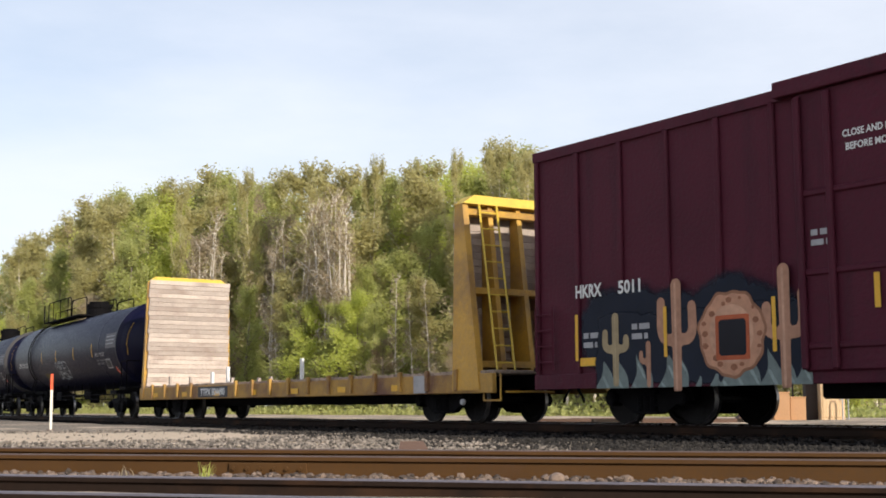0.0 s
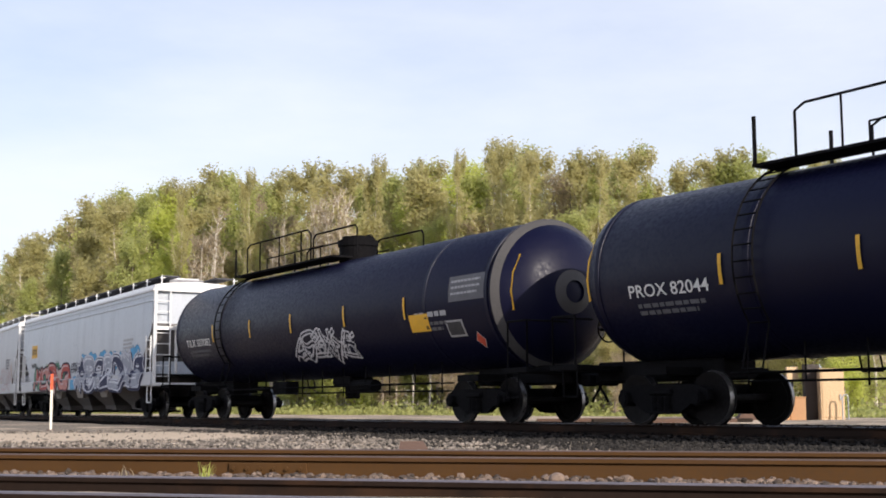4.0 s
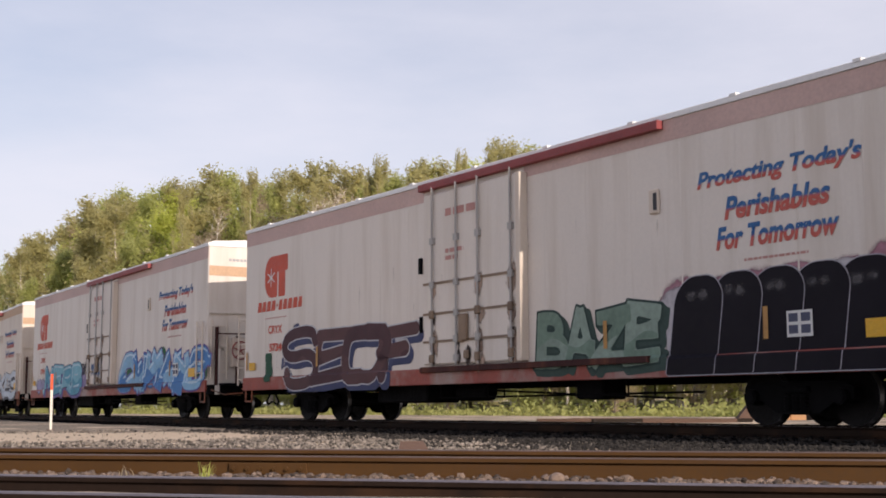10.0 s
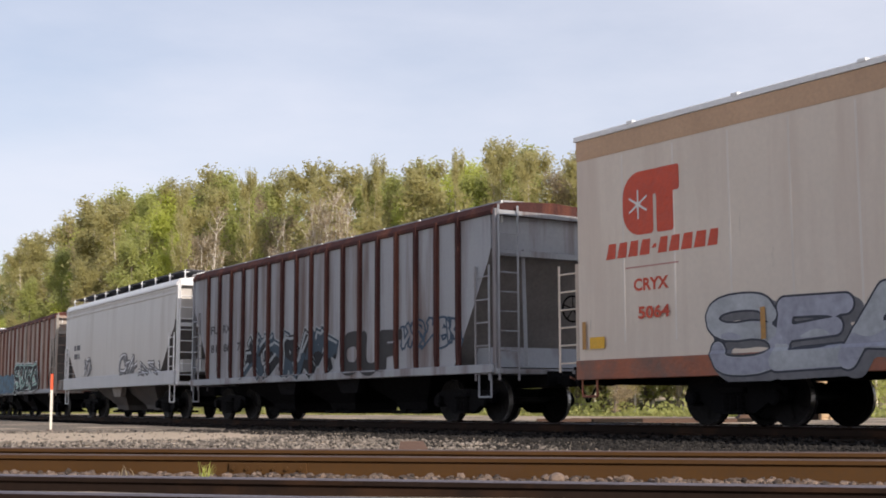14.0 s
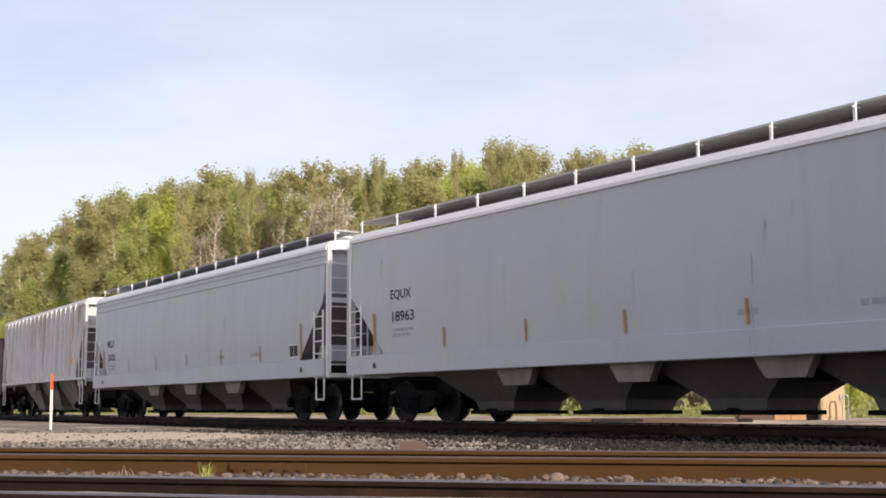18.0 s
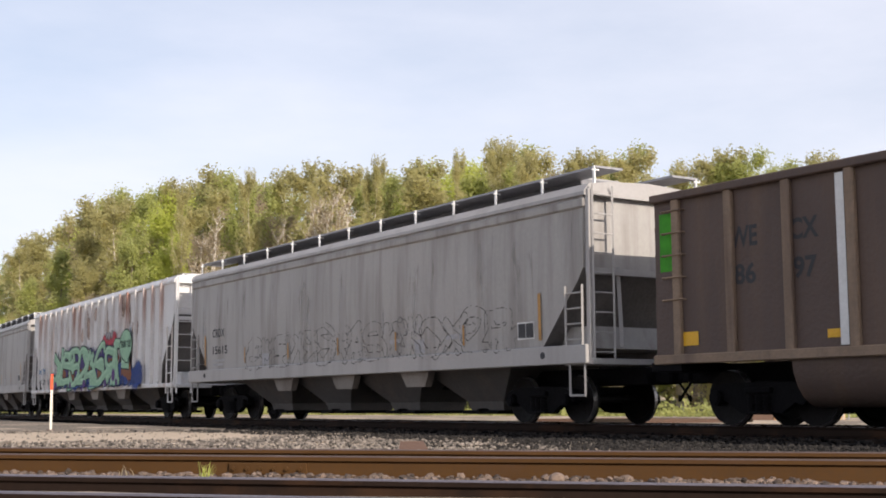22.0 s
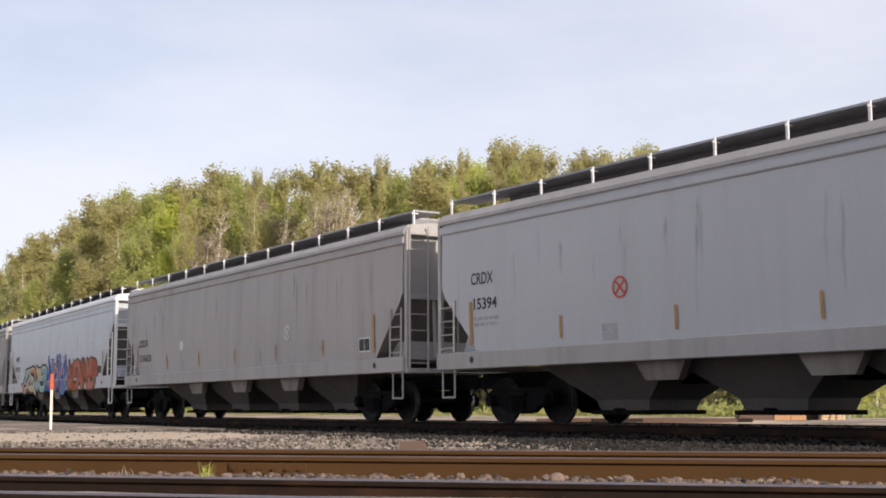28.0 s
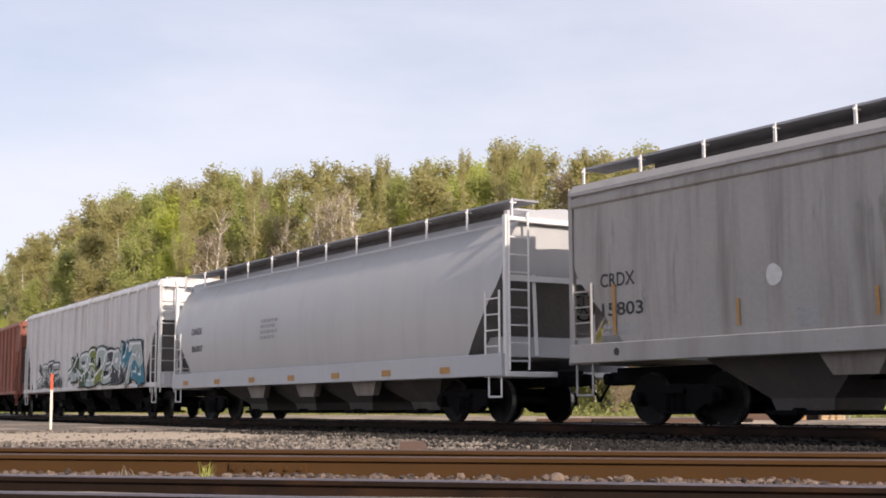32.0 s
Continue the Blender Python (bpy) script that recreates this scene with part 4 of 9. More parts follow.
            part("end_beam", bm, em, car)
        # ladders at the corner: one on the end, one on the side, and the stirrup
        ladder("ladder", car, (e * (h + 0.08), -HALF + 0.06, low - 0.3), (e * (h + 0.08), -HALF + 0.06, eave + 0.1), (0, 0.48, 0), em, 9)
        ladder("ladder", car, (e * (h - 0.62), -HALF - 0.05, low - 0.3), (e * (h - 0.62), -HALF - 0.05, cut_r - 0.25), (e * 0.5, 0, 0), em, 5)
        bm = fresh()
        x = e * (h - 0.35)
        path_rod(bm, [(x - 0.22, -HALF, low - sill_h), (x - 0.22, -HALF, 0.52), (x + 0.22, -HALF, 0.52), (x + 0.22, -HALF, low - sill_h)], 0.022)
        part("stirrup", bm, em, car)
    brake_wheel(car, h + 0.14, 0.35, 2.35, M["black_steel"])
    # running boards on brackets, and hatch covers between them
    for s in (-1, 1):
        bm = fresh()
        box(bm, -h + 0.05, h - 0.05, s * 0.95 - 0.32, s * 0.95 + 0.32, eave + walk_z - 0.02, eave + walk_z + 0.02)
        part("running_board", bm, M[walk_mat], car)
    for s in (-1, 1):
        n = max(6, round(L / 1.6))
        for k in range(n + 1):
            x = -h + 0.1 + (L - 0.2) * k / n
            if "BRACKET" not in PAINTS:
                bb = fresh()
                box(bb, -0.025, 0.025, -0.015, 0.02, 0.0, 0.46)
                box(bb, -0.015, 0.015, -0.05, 0.12, 0.37, 0.40)
                PAINTS["BRACKET"] = mesh_of(bb, "bracket", M["roof_white"])
            put("bracket", PAINTS["BRACKET"], car, Matrix.Translation((x, s * 1.287, eave + walk_z - 0.44)))
    bm = fresh()
    box(bm, -h + 1.3, h - 1.3, -0.62, 0.62, eave + 0.16, eave + walk_z + 0.03, 0.02)
    part("hatch_trough", bm, M["trough_grey"], car)
    if hatch:
        n = 10
        for k in range(n):
            x = -h + 1.3 + (L - 2.6) * (k + 0.5) / n
            bm = fresh()
            box(bm, x - L / n * 0.38, x + L / n * 0.38, -0.5, 0.5, eave + 0.22, eave + walk_z + 0.09, 0.03)
            part("hatch_cover", bm, M[roof], car)
    # discharge bays and their gates
    span = (L - 2 * inset - 2.2) if bays < 4 else (L - 2 * inset - 1.6)
    for k in range(bays):
        cx = -span / 2 + span * (k + 0.5) / bays
        w = span / bays / 2
        bm = fresh()
        zb = max(0.80, low - sill_h - 0.02)
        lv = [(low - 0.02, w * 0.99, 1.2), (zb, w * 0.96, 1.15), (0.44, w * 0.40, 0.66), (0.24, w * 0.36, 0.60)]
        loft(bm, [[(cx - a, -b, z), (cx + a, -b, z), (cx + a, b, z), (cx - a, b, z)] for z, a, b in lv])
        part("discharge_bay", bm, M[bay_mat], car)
        bm = fresh()
        box(bm, cx - w * 0.4, cx + w * 0.4, -0.8, 0.8, 0.17, 0.25, 0.01)
        rod(bm, (cx, -0.85, 0.24), (cx, 0.85, 0.24), 0.05, 8)
        part("outlet_gate", bm, M["black_steel"], car)
        if k:
            bm = fresh()
            ex = cx - w
            zt = low - sill_h + 0.01
            loft(bm, [[(ex - 0.62, -HALF + 0.12, zt), (ex + 0.62, -HALF + 0.12, zt), (ex + 0.62, -HALF + 0.30, zt), (ex - 0.62, -HALF + 0.30, zt)],
                      [(ex - 0.40, -HALF + 0.16, zt - 0.34), (ex + 0.40, -HALF + 0.16, zt - 0.34), (ex + 0.40, -HALF + 0.32, zt - 0.34), (ex - 0.40, -HALF + 0.32, zt - 0.34)]])
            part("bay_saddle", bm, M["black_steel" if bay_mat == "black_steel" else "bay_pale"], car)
    # ribs
    if ribs:
        bm = fresh()
        d = rib_d
        prof = [(-0.075, 0), (-0.055, -d), (0.055, -d), (0.075, 0)]
        zs = [low - 0.05, low + 0.3, eave - 0.45, eave - 0.02]
        loft(bm, [[(x, plain(z) + (y if 0 < i < 4 else y * 0.6), z) for x, y in prof] for i, z in enumerate(zs)])
        rme = mesh_of(bm, "rib", rib_mat or mat)
        for k in range(ribs):
            x = -h + 1.3 + (L - 2.6) * k / (ribs - 1)
            put("rib", rme, car, Matrix.Translation((x, 0, 0)))
            put("rib", rme, car, Matrix.Translation((x, 0, 0)) @ Matrix.Rotation(math.pi, 4, "Z"))
    running_gear(car, L, inset)
    return car, (side if not over else (lambda z: side(z) - rib_d - 0.006)), h


def reflectors(car, side, xs, z, hgt=0.45, w=0.06, mat="orange_stripe", name="reflector"):
    for x in xs:
        decal(name, car, M[mat], [(x - w / 2, x + w / 2, z, z + hgt)], side, "", 0.026)

# ---- tank cars ----
def tank_car(rear, front, label, marks, seed, dusty=False):
    L = front - rear
    h, R, zc = L / 2, 1.56, 2.66
    car = start_car("tank_car", rear, front, label, "tank car")
    side = lambda z: -math.sqrt(max(0.01, R * R - (z - zc) ** 2))
    bm = fresh()
    prof = [(-h + 0.0, 0.05), (-h + 0.04, 0.5), (-h + 0.16, 0.9), (-h + 0.36, 1.25), (-h + 0.62, 1.46), (-h + 0.95, R), (h - 0.95, R), (h - 0.62, 1.46), (h - 0.36, 1.25), (h - 0.16, 0.9), (h - 0.04, 0.5), (h, 0.05)]
    n = 48
    loft(bm, [[(x, r * math.sin(2 * math.pi * k / n), zc + r * math.cos(2 * math.pi * k / n)) for k in range(n)] for x, r in prof])
    part("tank_shell", bm, M["tank_black"], car, "", True)
    for x in (-h + 0.95, -h + 4.5, h - 3.35, h - 0.95):
        bm = fresh()
        loft(bm, [[(xx, r * math.sin(2 * math.pi * k / n), zc + r * math.cos(2 * math.pi * k / n)) for k in range(n)] for xx, r in ((x - 0.06, R - 0.01), (x - 0.05, R + 0.012), (x + 0.05, R + 0.012), (x + 0.06, R - 0.01))])
        part("weld_band", bm, M["tank_black"], car, "", True)
    # head shields
    for e in (-1, 1):
        bm = fresh()
        rings = []
        for f in (1.02, 0.8, 0.5, 0.15):
            rings.append([(e * (h + 0.05 - 0.75 * f * f), f * R * math.sin(2 * math.pi * k / n), zc + f * R * math.cos(2 * math.pi * k / n)) for k in range(n)])
        if e > 0:
            loft(bm, rings, caps=False)
            part("head_shield", bm, M["tank_dust"] if dusty else M["tank_black"], car, "", True)
        bm = fresh()
        box(bm, e * (h - 2.9), e * (h + 0.35), -0.42, 0.42, 0.78, 1.16, 0.03)
        box(bm, e * (h - 2.4), e * (h - 1.6), -1.3, 1.3, 0.86, 1.0)
        for s in (-1, 1):
            loft(bm, [[(e * (h - 2.5), s * 0.3, 1.1), (e * (h - 1.5), s * 0.3, 1.1), (e * (h - 1.5), s * 1.15, 1.75), (e * (h - 2.5), s * 1.15, 1.75)], [(e * (h - 2.5), s * 0.3, 1.3), (e * (h - 1.5), s * 0.3, 1.3), (e * (h - 1.5), s * 1.1, 1.85), (e * (h - 2.5), s * 1.1, 1.85)]])
        part("saddle", bm, M["black_steel"], car)
        bm = fresh()
        box(bm, e * (h - 0.35), e * (h + 0.45), -HALF, HALF, 0.98, 1.08, 0.01)
        part("end_platform", bm, M["black_steel"], car)
        for s in (-1, 1):
            bm = fresh()
            path_rod(bm, [(e * (h + 0.4), s * 0.5, 2.0), (e * (h + 0.4), s * 1.5, 2.0), (e * (h + 0.4), s * 1.5, 1.05), (e * (h + 0.4), s * 1.5, 2.0), (e * (h - 0.25), s * 1.5, 2.0), (e * (h - 0.25), s * 1.5, 1.05)], 0.022)
            part("handrail", bm, M["black_steel"], car)
            bm = fresh()
            path_rod(bm, [(e * (h + 0.1), s * 1.5, 1.0), (e * (h + 0.1), s * 1.5, 0.5), (e * (h - 0.3), s * 1.5, 0.5), (e * (h - 0.3), s * 1.5, 1.0)], 0.02)
            part("stirrup", bm, M["black_steel"], car)
    # top: walkway with rails, manway, ladder
    bm = fresh()
    for s in (-1, 1):
        box(bm, -h + 4.2, 0.9, s * 0.7 - 0.3, s * 0.7 + 0.3, zc + R + 0.0, zc + R + 0.05)
    part("walkway", bm, M["black_steel"], car)
    for s in (-1, 1):
        bm = fresh()
        y, z0 = s * 0.98, zc + R + 0.03
        path_rod(bm, [(-h + 4.25, y, z0), (-h + 4.25, y, z0 + 0.82)], 0.035)
        path_rod(bm, [(-h + 5.1, y, z0), (-h + 5.1, y, z0 + 0.75), (-h + 5.3, y, z0 + 0.85), (-0.6, y, z0 + 0.85), (-0.4, y, z0 + 0.7), (-0.4, y, z0)], 0.024)
        for x in (-h + 6.0, -2.4, -1.0):
            rod(bm, (x, y, z0), (x, y, z0 + 0.85), 0.02, 5)
        path_rod(bm, [(-h + 6.5, y, z0), (-h + 6.5, y, z0 + 0.32), (0.4, y, z0 + 0.32)], 0.018)
        path_rod(bm, [(-0.25, y, z0), (-0.25, y, z0 + 0.55), (-0.1, y, z0 + 0.66), (2.1, y, z0 + 0.66), (2.2, y, z0 + 0.55), (2.2, y, z0 - 0.1)], 0.024)
        part("top_rail", bm, M["black_steel"], car)
    bm = fresh()
    rod(bm, (0.45, 0, zc + R - 0.1), (0.45, 0, zc + R + 0.36), 0.50, 22)
    rod(bm, (0.45, 0, zc + R + 0.36), (0.45, 0, zc + R + 0.52), 0.54, 22)
    rod(bm, (0.45, 0, zc + R + 0.52), (0.45, 0, zc + R + 0.62), 0.42, 22)
    part("manway", bm, M["black_steel"], car)
    for s in (-1, 1):
        bm = fresh()
        pts = [(-h + 4.3, s * (R + 0.10) * math.sin(a), zc + (R + 0.10) * math.cos(a)) for a in [radians(20 + 9 * k) for k in range(13)]] + [(-h + 4.3, s * 1.5, 0.9)]
        for o in (0, 0.42):
            path_rod(bm, [(p[0] + o, p[1], p[2]) for p in pts], 0.022, 4)
        for p in pts:
            rod(bm, p, (p[0] + 0.42, p[1], p[2]), 0.015, 4)
        part("ladder", bm, M["black_steel"], car)
    # bottom fittings and brake gear
    bm = fresh()
    rod(bm, (0.2, 0, 0.55), (0.2, 0, zc - R + 0.1), 0.2, 12)
    box(bm, -0.3, 0.7, -0.35, 0.35, 0.9, 1.25, 0.03)
    part("outlet", bm, M["black_steel"], car)
    bm = fresh()
    for y in (-1.0, -0.6):
        path_rod(bm, [(-h + 3.6, y, 0.86), (h - 3.6, y, 0.86)], 0.018, 4)
        path_rod(bm, [(-h + 3.6, y, 0.72), (h - 3.4, y, 0.68)], 0.015, 4)
    for k in range(11):
        x = -h + 3.8 + (L - 7.6) * k / 10
        rod(bm, (x, -0.8, 0.62 + 0.1 * (k % 2)), (x, -0.8, 1.45), 0.02, 4)
    box(bm, -2.9, -2.0, -0.9, -0.5, 0.72, 1.05, 0.03)
    rod(bm, (1.6, -0.7, 0.85), (2.7, -0.7, 0.85), 0.16, 12)
    part("brake_gear", bm, M["black_steel"], car)
    brake_wheel(car, h + 0.22, 0.7, 1.9, M["black_steel"])
    # markings
    reflectors(car, side, [-h + 3.95, -h + 6.65, -h + 9.3, -h + 12.3, -h + 15.2], zc - 0.38, 0.5, 0.075, "reflector", "reflector")
    for e, x in ((-1, -h + 0.42), (1, h - 0.42)):
        decal("reflector", car, M["reflector"], [(x - 0.05, x + 0.05, zc - 0.4, zc + 0.75)], lambda z: -1.27 * math.sqrt(max(0.02, 1 - ((z - zc) / 1.28) ** 2)) - 0.03)
    boxed(car, marks, -h + 1.75, -h + 3.65, 2.2, 2.42, M["white_mark"], side, bold=0.004)
    bars(car, M["dim_mark"], -h + 1.9, 2.02, [1.6, 1.4], 0.07, side)
    if seed == 1:
        boxed(car, "NON-ODORIZED", -h + 15.6, -h + 16.9, 2.28, 2.42, M["grey_mark"], side, bold=0.004)
    else:
        bars(car, M["grey_mark"], -h + 15.6, 2.28, [1.3], 0.11, side)
    bars(car, M["dim_mark"], -h + 15.65, 2.1, [1.2, 1.0], 0.07, side)
    decal("stencil_panel", car, M["dim_mark"], [(h - 2.35, h - 1.0, zc - 0.12, zc + 0.42)], side)
    bars(car, M["grey_mark"], h - 2.25, zc + 0.28, [1.1, 1.1, 1.0], 0.05, side, 0.13, off=0.012)
    decal("placard_holder", car, M["grey_mark"], [(h - 2.6, h - 1.95, zc - 0.85, zc - 0.5)], side)
    decal("placard_panel", car, M["black_mark"], [(h - 2.55, h - 2.0, zc - 0.81, zc - 0.54)], side, off=0.012)
    bm = fresh()
    cx, cz, s = h - 1.55, zc - 0.95, 0.17
    for a, b, mat in ((s, 0.010, "white_mark"), (s * 0.9, 0.014, "red_mark")):
        bm = fresh()
        vs = [bm.verts.new((cx + dx, side(cz + dz) - b, cz + dz)) for dx, dz in ((-a, 0), (0, -a), (a, 0), (0, a))]
        bm.faces.new(vs)
        part("placard", bm, M[mat], car)
    running_gear(car, L, 2.05, sill=False)
    return car, side, h


# ---- refrigerator cars ----
def refrigerator_car(rear, front, label, marks, number, stripe="tan_stripe", body="reefer_white", sill="orange_sill"):
    L = front - rear
    h, z0, z1 = L / 2, 0.98, 5.24
    car = start_car("refrigerator_car", rear, front, label, "refrigerator car")
    side = FLAT
    bm = fresh()
    box(bm, -h, h, -HALF, HALF, z0, z1, 0.03)
    part("body", bm, M[body], car)
    bm = fresh()
    prof = [(-HALF - 0.03, z1 - 0.02), (-HALF - 0.03, z1 + 0.07), (-HALF + 0.15, z1 + 0.14), (0, z1 + 0.24), (HALF - 0.15, z1 + 0.14), (HALF + 0.03, z1 + 0.07), (HALF + 0.03, z1 - 0.02)]
    loft(bm, [[(x, y, z) for y, z in prof] for x in (-h - 0.02, h + 0.02)])
    part("roof", bm, M["roof_white"], car)
    for x in [-h + 1.5 + (L - 3) * k / 8 for k in range(9)]:
        bm = fresh()
        box(bm, x - 0.08, x + 0.08, -HALF - 0.04, -HALF + 0.1, z1 + 0.05, z1 + 0.115, 0.01)
        part("roof_seam", bm, M["roof_white"], car)
    for x in [-h + 1.25 * k for k in range(1, int(L / 1.25))]:
        if not -2.2 < x < 1.9:
            if "SEAM" not in PAINTS:
                b2 = fresh()
                box(b2, -0.02, 0.02, -0.0042, 0.004, z0 + 0.45, z1 - 0.46, 0.004)
                PAINTS["SEAM"] = mesh_of(b2, "panel_seam", M["reefer_white"])
            put("panel_seam", PAINTS["SEAM"], car, Matrix.Translation((x, -HALF, 0)))
    decal("stripe", car, M[stripe], [(-h + 0.02, -1.95, z1 - 0.40, z1 - 0.03), (1.75, h - 0.02, z1 - 0.40, z1 - 0.03)], side)
    bm = fresh()
    box(bm, -h - 0.02, h + 0.02, -HALF - 0.05, -HALF + 0.02, z0 - 0.18, z0 + 0.17, 0.012)
    part("side_sill", bm, M[sill], car)
    bm = fresh()
    box(bm, -h - 0.02, h + 0.02, HALF - 0.02, HALF + 0.05, z0 - 0.18, z0 + 0.17, 0.012)
    part("side_sill", bm, M[sill], car)
    # plug door: leaf, rods, hinges, tracks
    d0, d1 = -1.85, 1.75
    bm = fresh()
    box(bm, d0, d1, -HALF - 0.10, -HALF, 1.22, z1 - 0.28, 0.03)
    door = part("plug_door", bm, M[body], car, "white plug door with locking rods")
    bm = fresh()
    box(bm, d0 - 0.15, d1 + 4.0, -HALF - 0.15, -HALF, z1 - 0.18, z1 - 0.02, 0.01)
    part("door_track", bm, M["door_red"], car, "dark red door track")
    bm = fresh()
    box(bm, d0 - 0.1, d1 + 3.6, -HALF - 0.14, -HALF, 1.06, 1.18, 0.01)
    part("door_track", bm, M["rust_rib"], car)
    for x in (d0 + 0.42, d0 + 1.35, d0 + 2.15, d1 - 0.3):
        bm = fresh()
        rod(bm, (x, -HALF - 0.145, 1.2), (x, -HALF - 0.145, z1 - 0.15), 0.026, 6)
        for z in (1.35, 1.75, 2.3, 2.95, 3.9):
            box(bm, x - 0.07, x + 0.07, -HALF - 0.17, -HALF - 0.1, z - 0.07, z + 0.07)
        part("locking_rod", bm, M["warm_grey"], door)
    bm = fresh()
    for z in (1.72, 2.32, 2.98):
        box(bm, d0 + 0.03, d1 - 0.03, -HALF - 0.125, -HALF - 0.1, z - 0.025, z + 0.025)
    part("door_bar", bm, M["gondola_rib"], door)
    bm = fresh()
    box(bm, d1 - 0.06, d1 + 0.1, -HALF - 0.2, -HALF, 1.2, z1 - 0.3, 0.02)
    part("door_edge", bm, M["reefer_cream"], door)
    bm = fresh()
    for x, z in ((d0 + 0.42, 2.3), (d0 + 0.42, 1.35), (d0 + 2.15, 2.3), (d0 + 2.15, 1.35), (d0 + 1.55, 1.75), (d0 + 1.75, 1.4), (d1 - 0.3, 2.3), (d1 - 0.3, 1.38)):
        box(bm, x - 0.08, x + 0.08, -HALF - 0.19, -HALF - 0.12, z - 0.09, z + 0.09, 0.02)
        part("lock", bm, M["gondola_rib"], door)
        bm = fresh()
    box(bm, d0 + 1.5, d0 + 1.78, -HALF - 0.2, -HALF - 0.11, 1.7, 2.25, 0.02)
    part("lock", bm, M["gondola_rib"], door)
    bars(car, M["faded_red"], d0 + 0.9, 4.4, [1.2], 0.16, lambda z: -HALF - 0.104)
    bars(car, M["faded_red"], d0 + 0.9, 3.6, [0.7, 0.5], 0.09, lambda z: -HALF - 0.104)
    # vents, boxes and reflectors
    bm = fresh()
    box(bm, d0 - 0.28, d0 - 0.16, -HALF - 0.06, -HALF, 3.25, 3.6, 0.01)
    part("handhold", bm, M["black_steel"], car)
    bm = fresh()
    box(bm, d0 - 0.25, d0 - 0.16, -HALF - 0.05, -HALF, 1.95, 2.3, 0.01)
    part("handhold", bm, M["black_steel"], car)
    decal("reflector", car, M["reflector"], [(-h + 0.35, -h + 0.75, 1.35, 1.56)], side, "", 0.034)
    decal("reflector", car, M["reflector"], [(h - 1.55, h - 0.95, 1.28, 1.55)], side, "", 0.034)
    for x in (-h + 0.2, -h + 4.4, d1 + 2.4, d1 + 6.2):
        decal("reflector", car, M["orange_stripe"], [(x - 0.05, x + 0.05, 1.35, 1.85)], side, off=0.034)
    decal("stencil_panel", car, M["white_mark"], [(h - 3.0, h - 2.5, 1.35, 1.75)], side, off=0.034)
    for a, b in ((h - 2.96, 1.4), (h - 2.72, 1.4), (h - 2.96, 1.58), (h - 2.72, 1.58)):
        decal("stencil_square", car, M["stencil_blue"], [(a, a + 0.18, b, b + 0.13)], side, off=0.037)
    # emblem: a red round-backed shape beside a tee, a pale star on it, and bars for the maker's words
    ex, ez = -h + 1.32, 3.33
    xs, zs, X, Z = grid(ex - 0.3, ex + 1.6, ez - 0.15, ez + 1.25, 0.05)
    back = np.maximum(np.hypot(np.maximum(0, ex + 0.38 - X), np.maximum(0, np.abs(Z - ez - 0.52) - 0.12)) - 0.44, X - ex - 0.70)
    tee = np.minimum(np.maximum(np.abs(X - ex - 0.85) - 0.48, np.abs(Z - ez - 0.86) - 0.22), np.maximum(np.abs(X - ex - 0.98) - 0.20, np.abs(Z - ez - 0.52) - 0.56))
    region("emblem", np.minimum(back, tee), xs, zs, side, 0.007, M["red_mark"], car, None, "red emblem of a round shape and a tee")
    for k in range(3):
        bm = fresh()
        a = radians(60 * k + 30)
        dx, dz = 0.24 * math.cos(a), 0.24 * math.sin(a)
        ribbon(bm, [(ex + 0.33 - dx, ez + 0.5 - dz), (ex + 0.33 + dx, ez + 0.5 + dz)], 0.045, side, 0.011 + 0.001 * k)
        part("emblem_star", bm, M["white_mark"], car)
    bx = -h + 0.8
    for wide in (0.24, 0.24, 0.24, 0.25, 0.11, 0.22, 0.24, 0.25, 0.26, 0.22):
        bm = fresh()
        lo, hi = (2.93, 3.20) if wide > 0.15 else (3.03, 3.10)
        vs = [bm.verts.new((bx + dx + 0.12 * (z - 2.93), side(z) - 0.007, z)) for dx, z in ((0, lo), (wide, lo), (wide, hi), (0.05, hi))]
        bm.faces.new(vs)
        part("brand_bar", bm, M["red_mark"], car)
        bx += wide + 0.045
    decal("underline", car, M["faded_red"], [(-h + 1.3, -h + 2.6, 2.72, 2.745)], side)
    boxed(car, marks, -h + 1.5, -h + 2.35, 2.31, 2.53, M["red_mark"], side)
    boxed(car, number, -h + 1.62, -h + 2.38, 1.82, 2.04, M["red_mark"], side, off=0.03)
    for line, a, b, z in (("Protecting Today's", 17.9, 21.25, 3.80), ("Perishables", 18.5, 20.65, 3.30), ("For Tomorrow", 18.3, 20.8, 2.82)):
        boxed(car, line, -h + a, -h + b, z, z + 0.38, M["slogan_paint"], side, "slogan", 0.010, 0.014, 0.25)
    bars(car, M["faded_red"], -h + 18.9, 2.6, [1.3], 0.04, side)
    bm = fresh()
    box(bm, -h + 16.75, -h + 17.0, -HALF - 0.05, -HALF, 3.62, 4.05, 0.02)
    part("thermometer_case", bm, M["reefer_cream"], car)
    decal("thermometer", car, M["black_mark"], [(-h + 16.88, -h + 16.97, 3.68, 3.98)], lambda z: -HALF - 0.052)
    # ends: ladders, platform, brake wheel, stripe
    ladder("ladder", car, (h - 0.75, -HALF - 0.06, 1.2), (h - 0.75, -HALF - 0.06, 2.95), (0.5, 0, 0), M["reefer_cream"], 5)
    ladder("ladder", car, (-h - 0.62, -HALF + 0.08, 0.95), (-h - 0.62, -HALF + 0.08, 2.95), (0.5, 0, 0), M["reefer_cream"], 6)
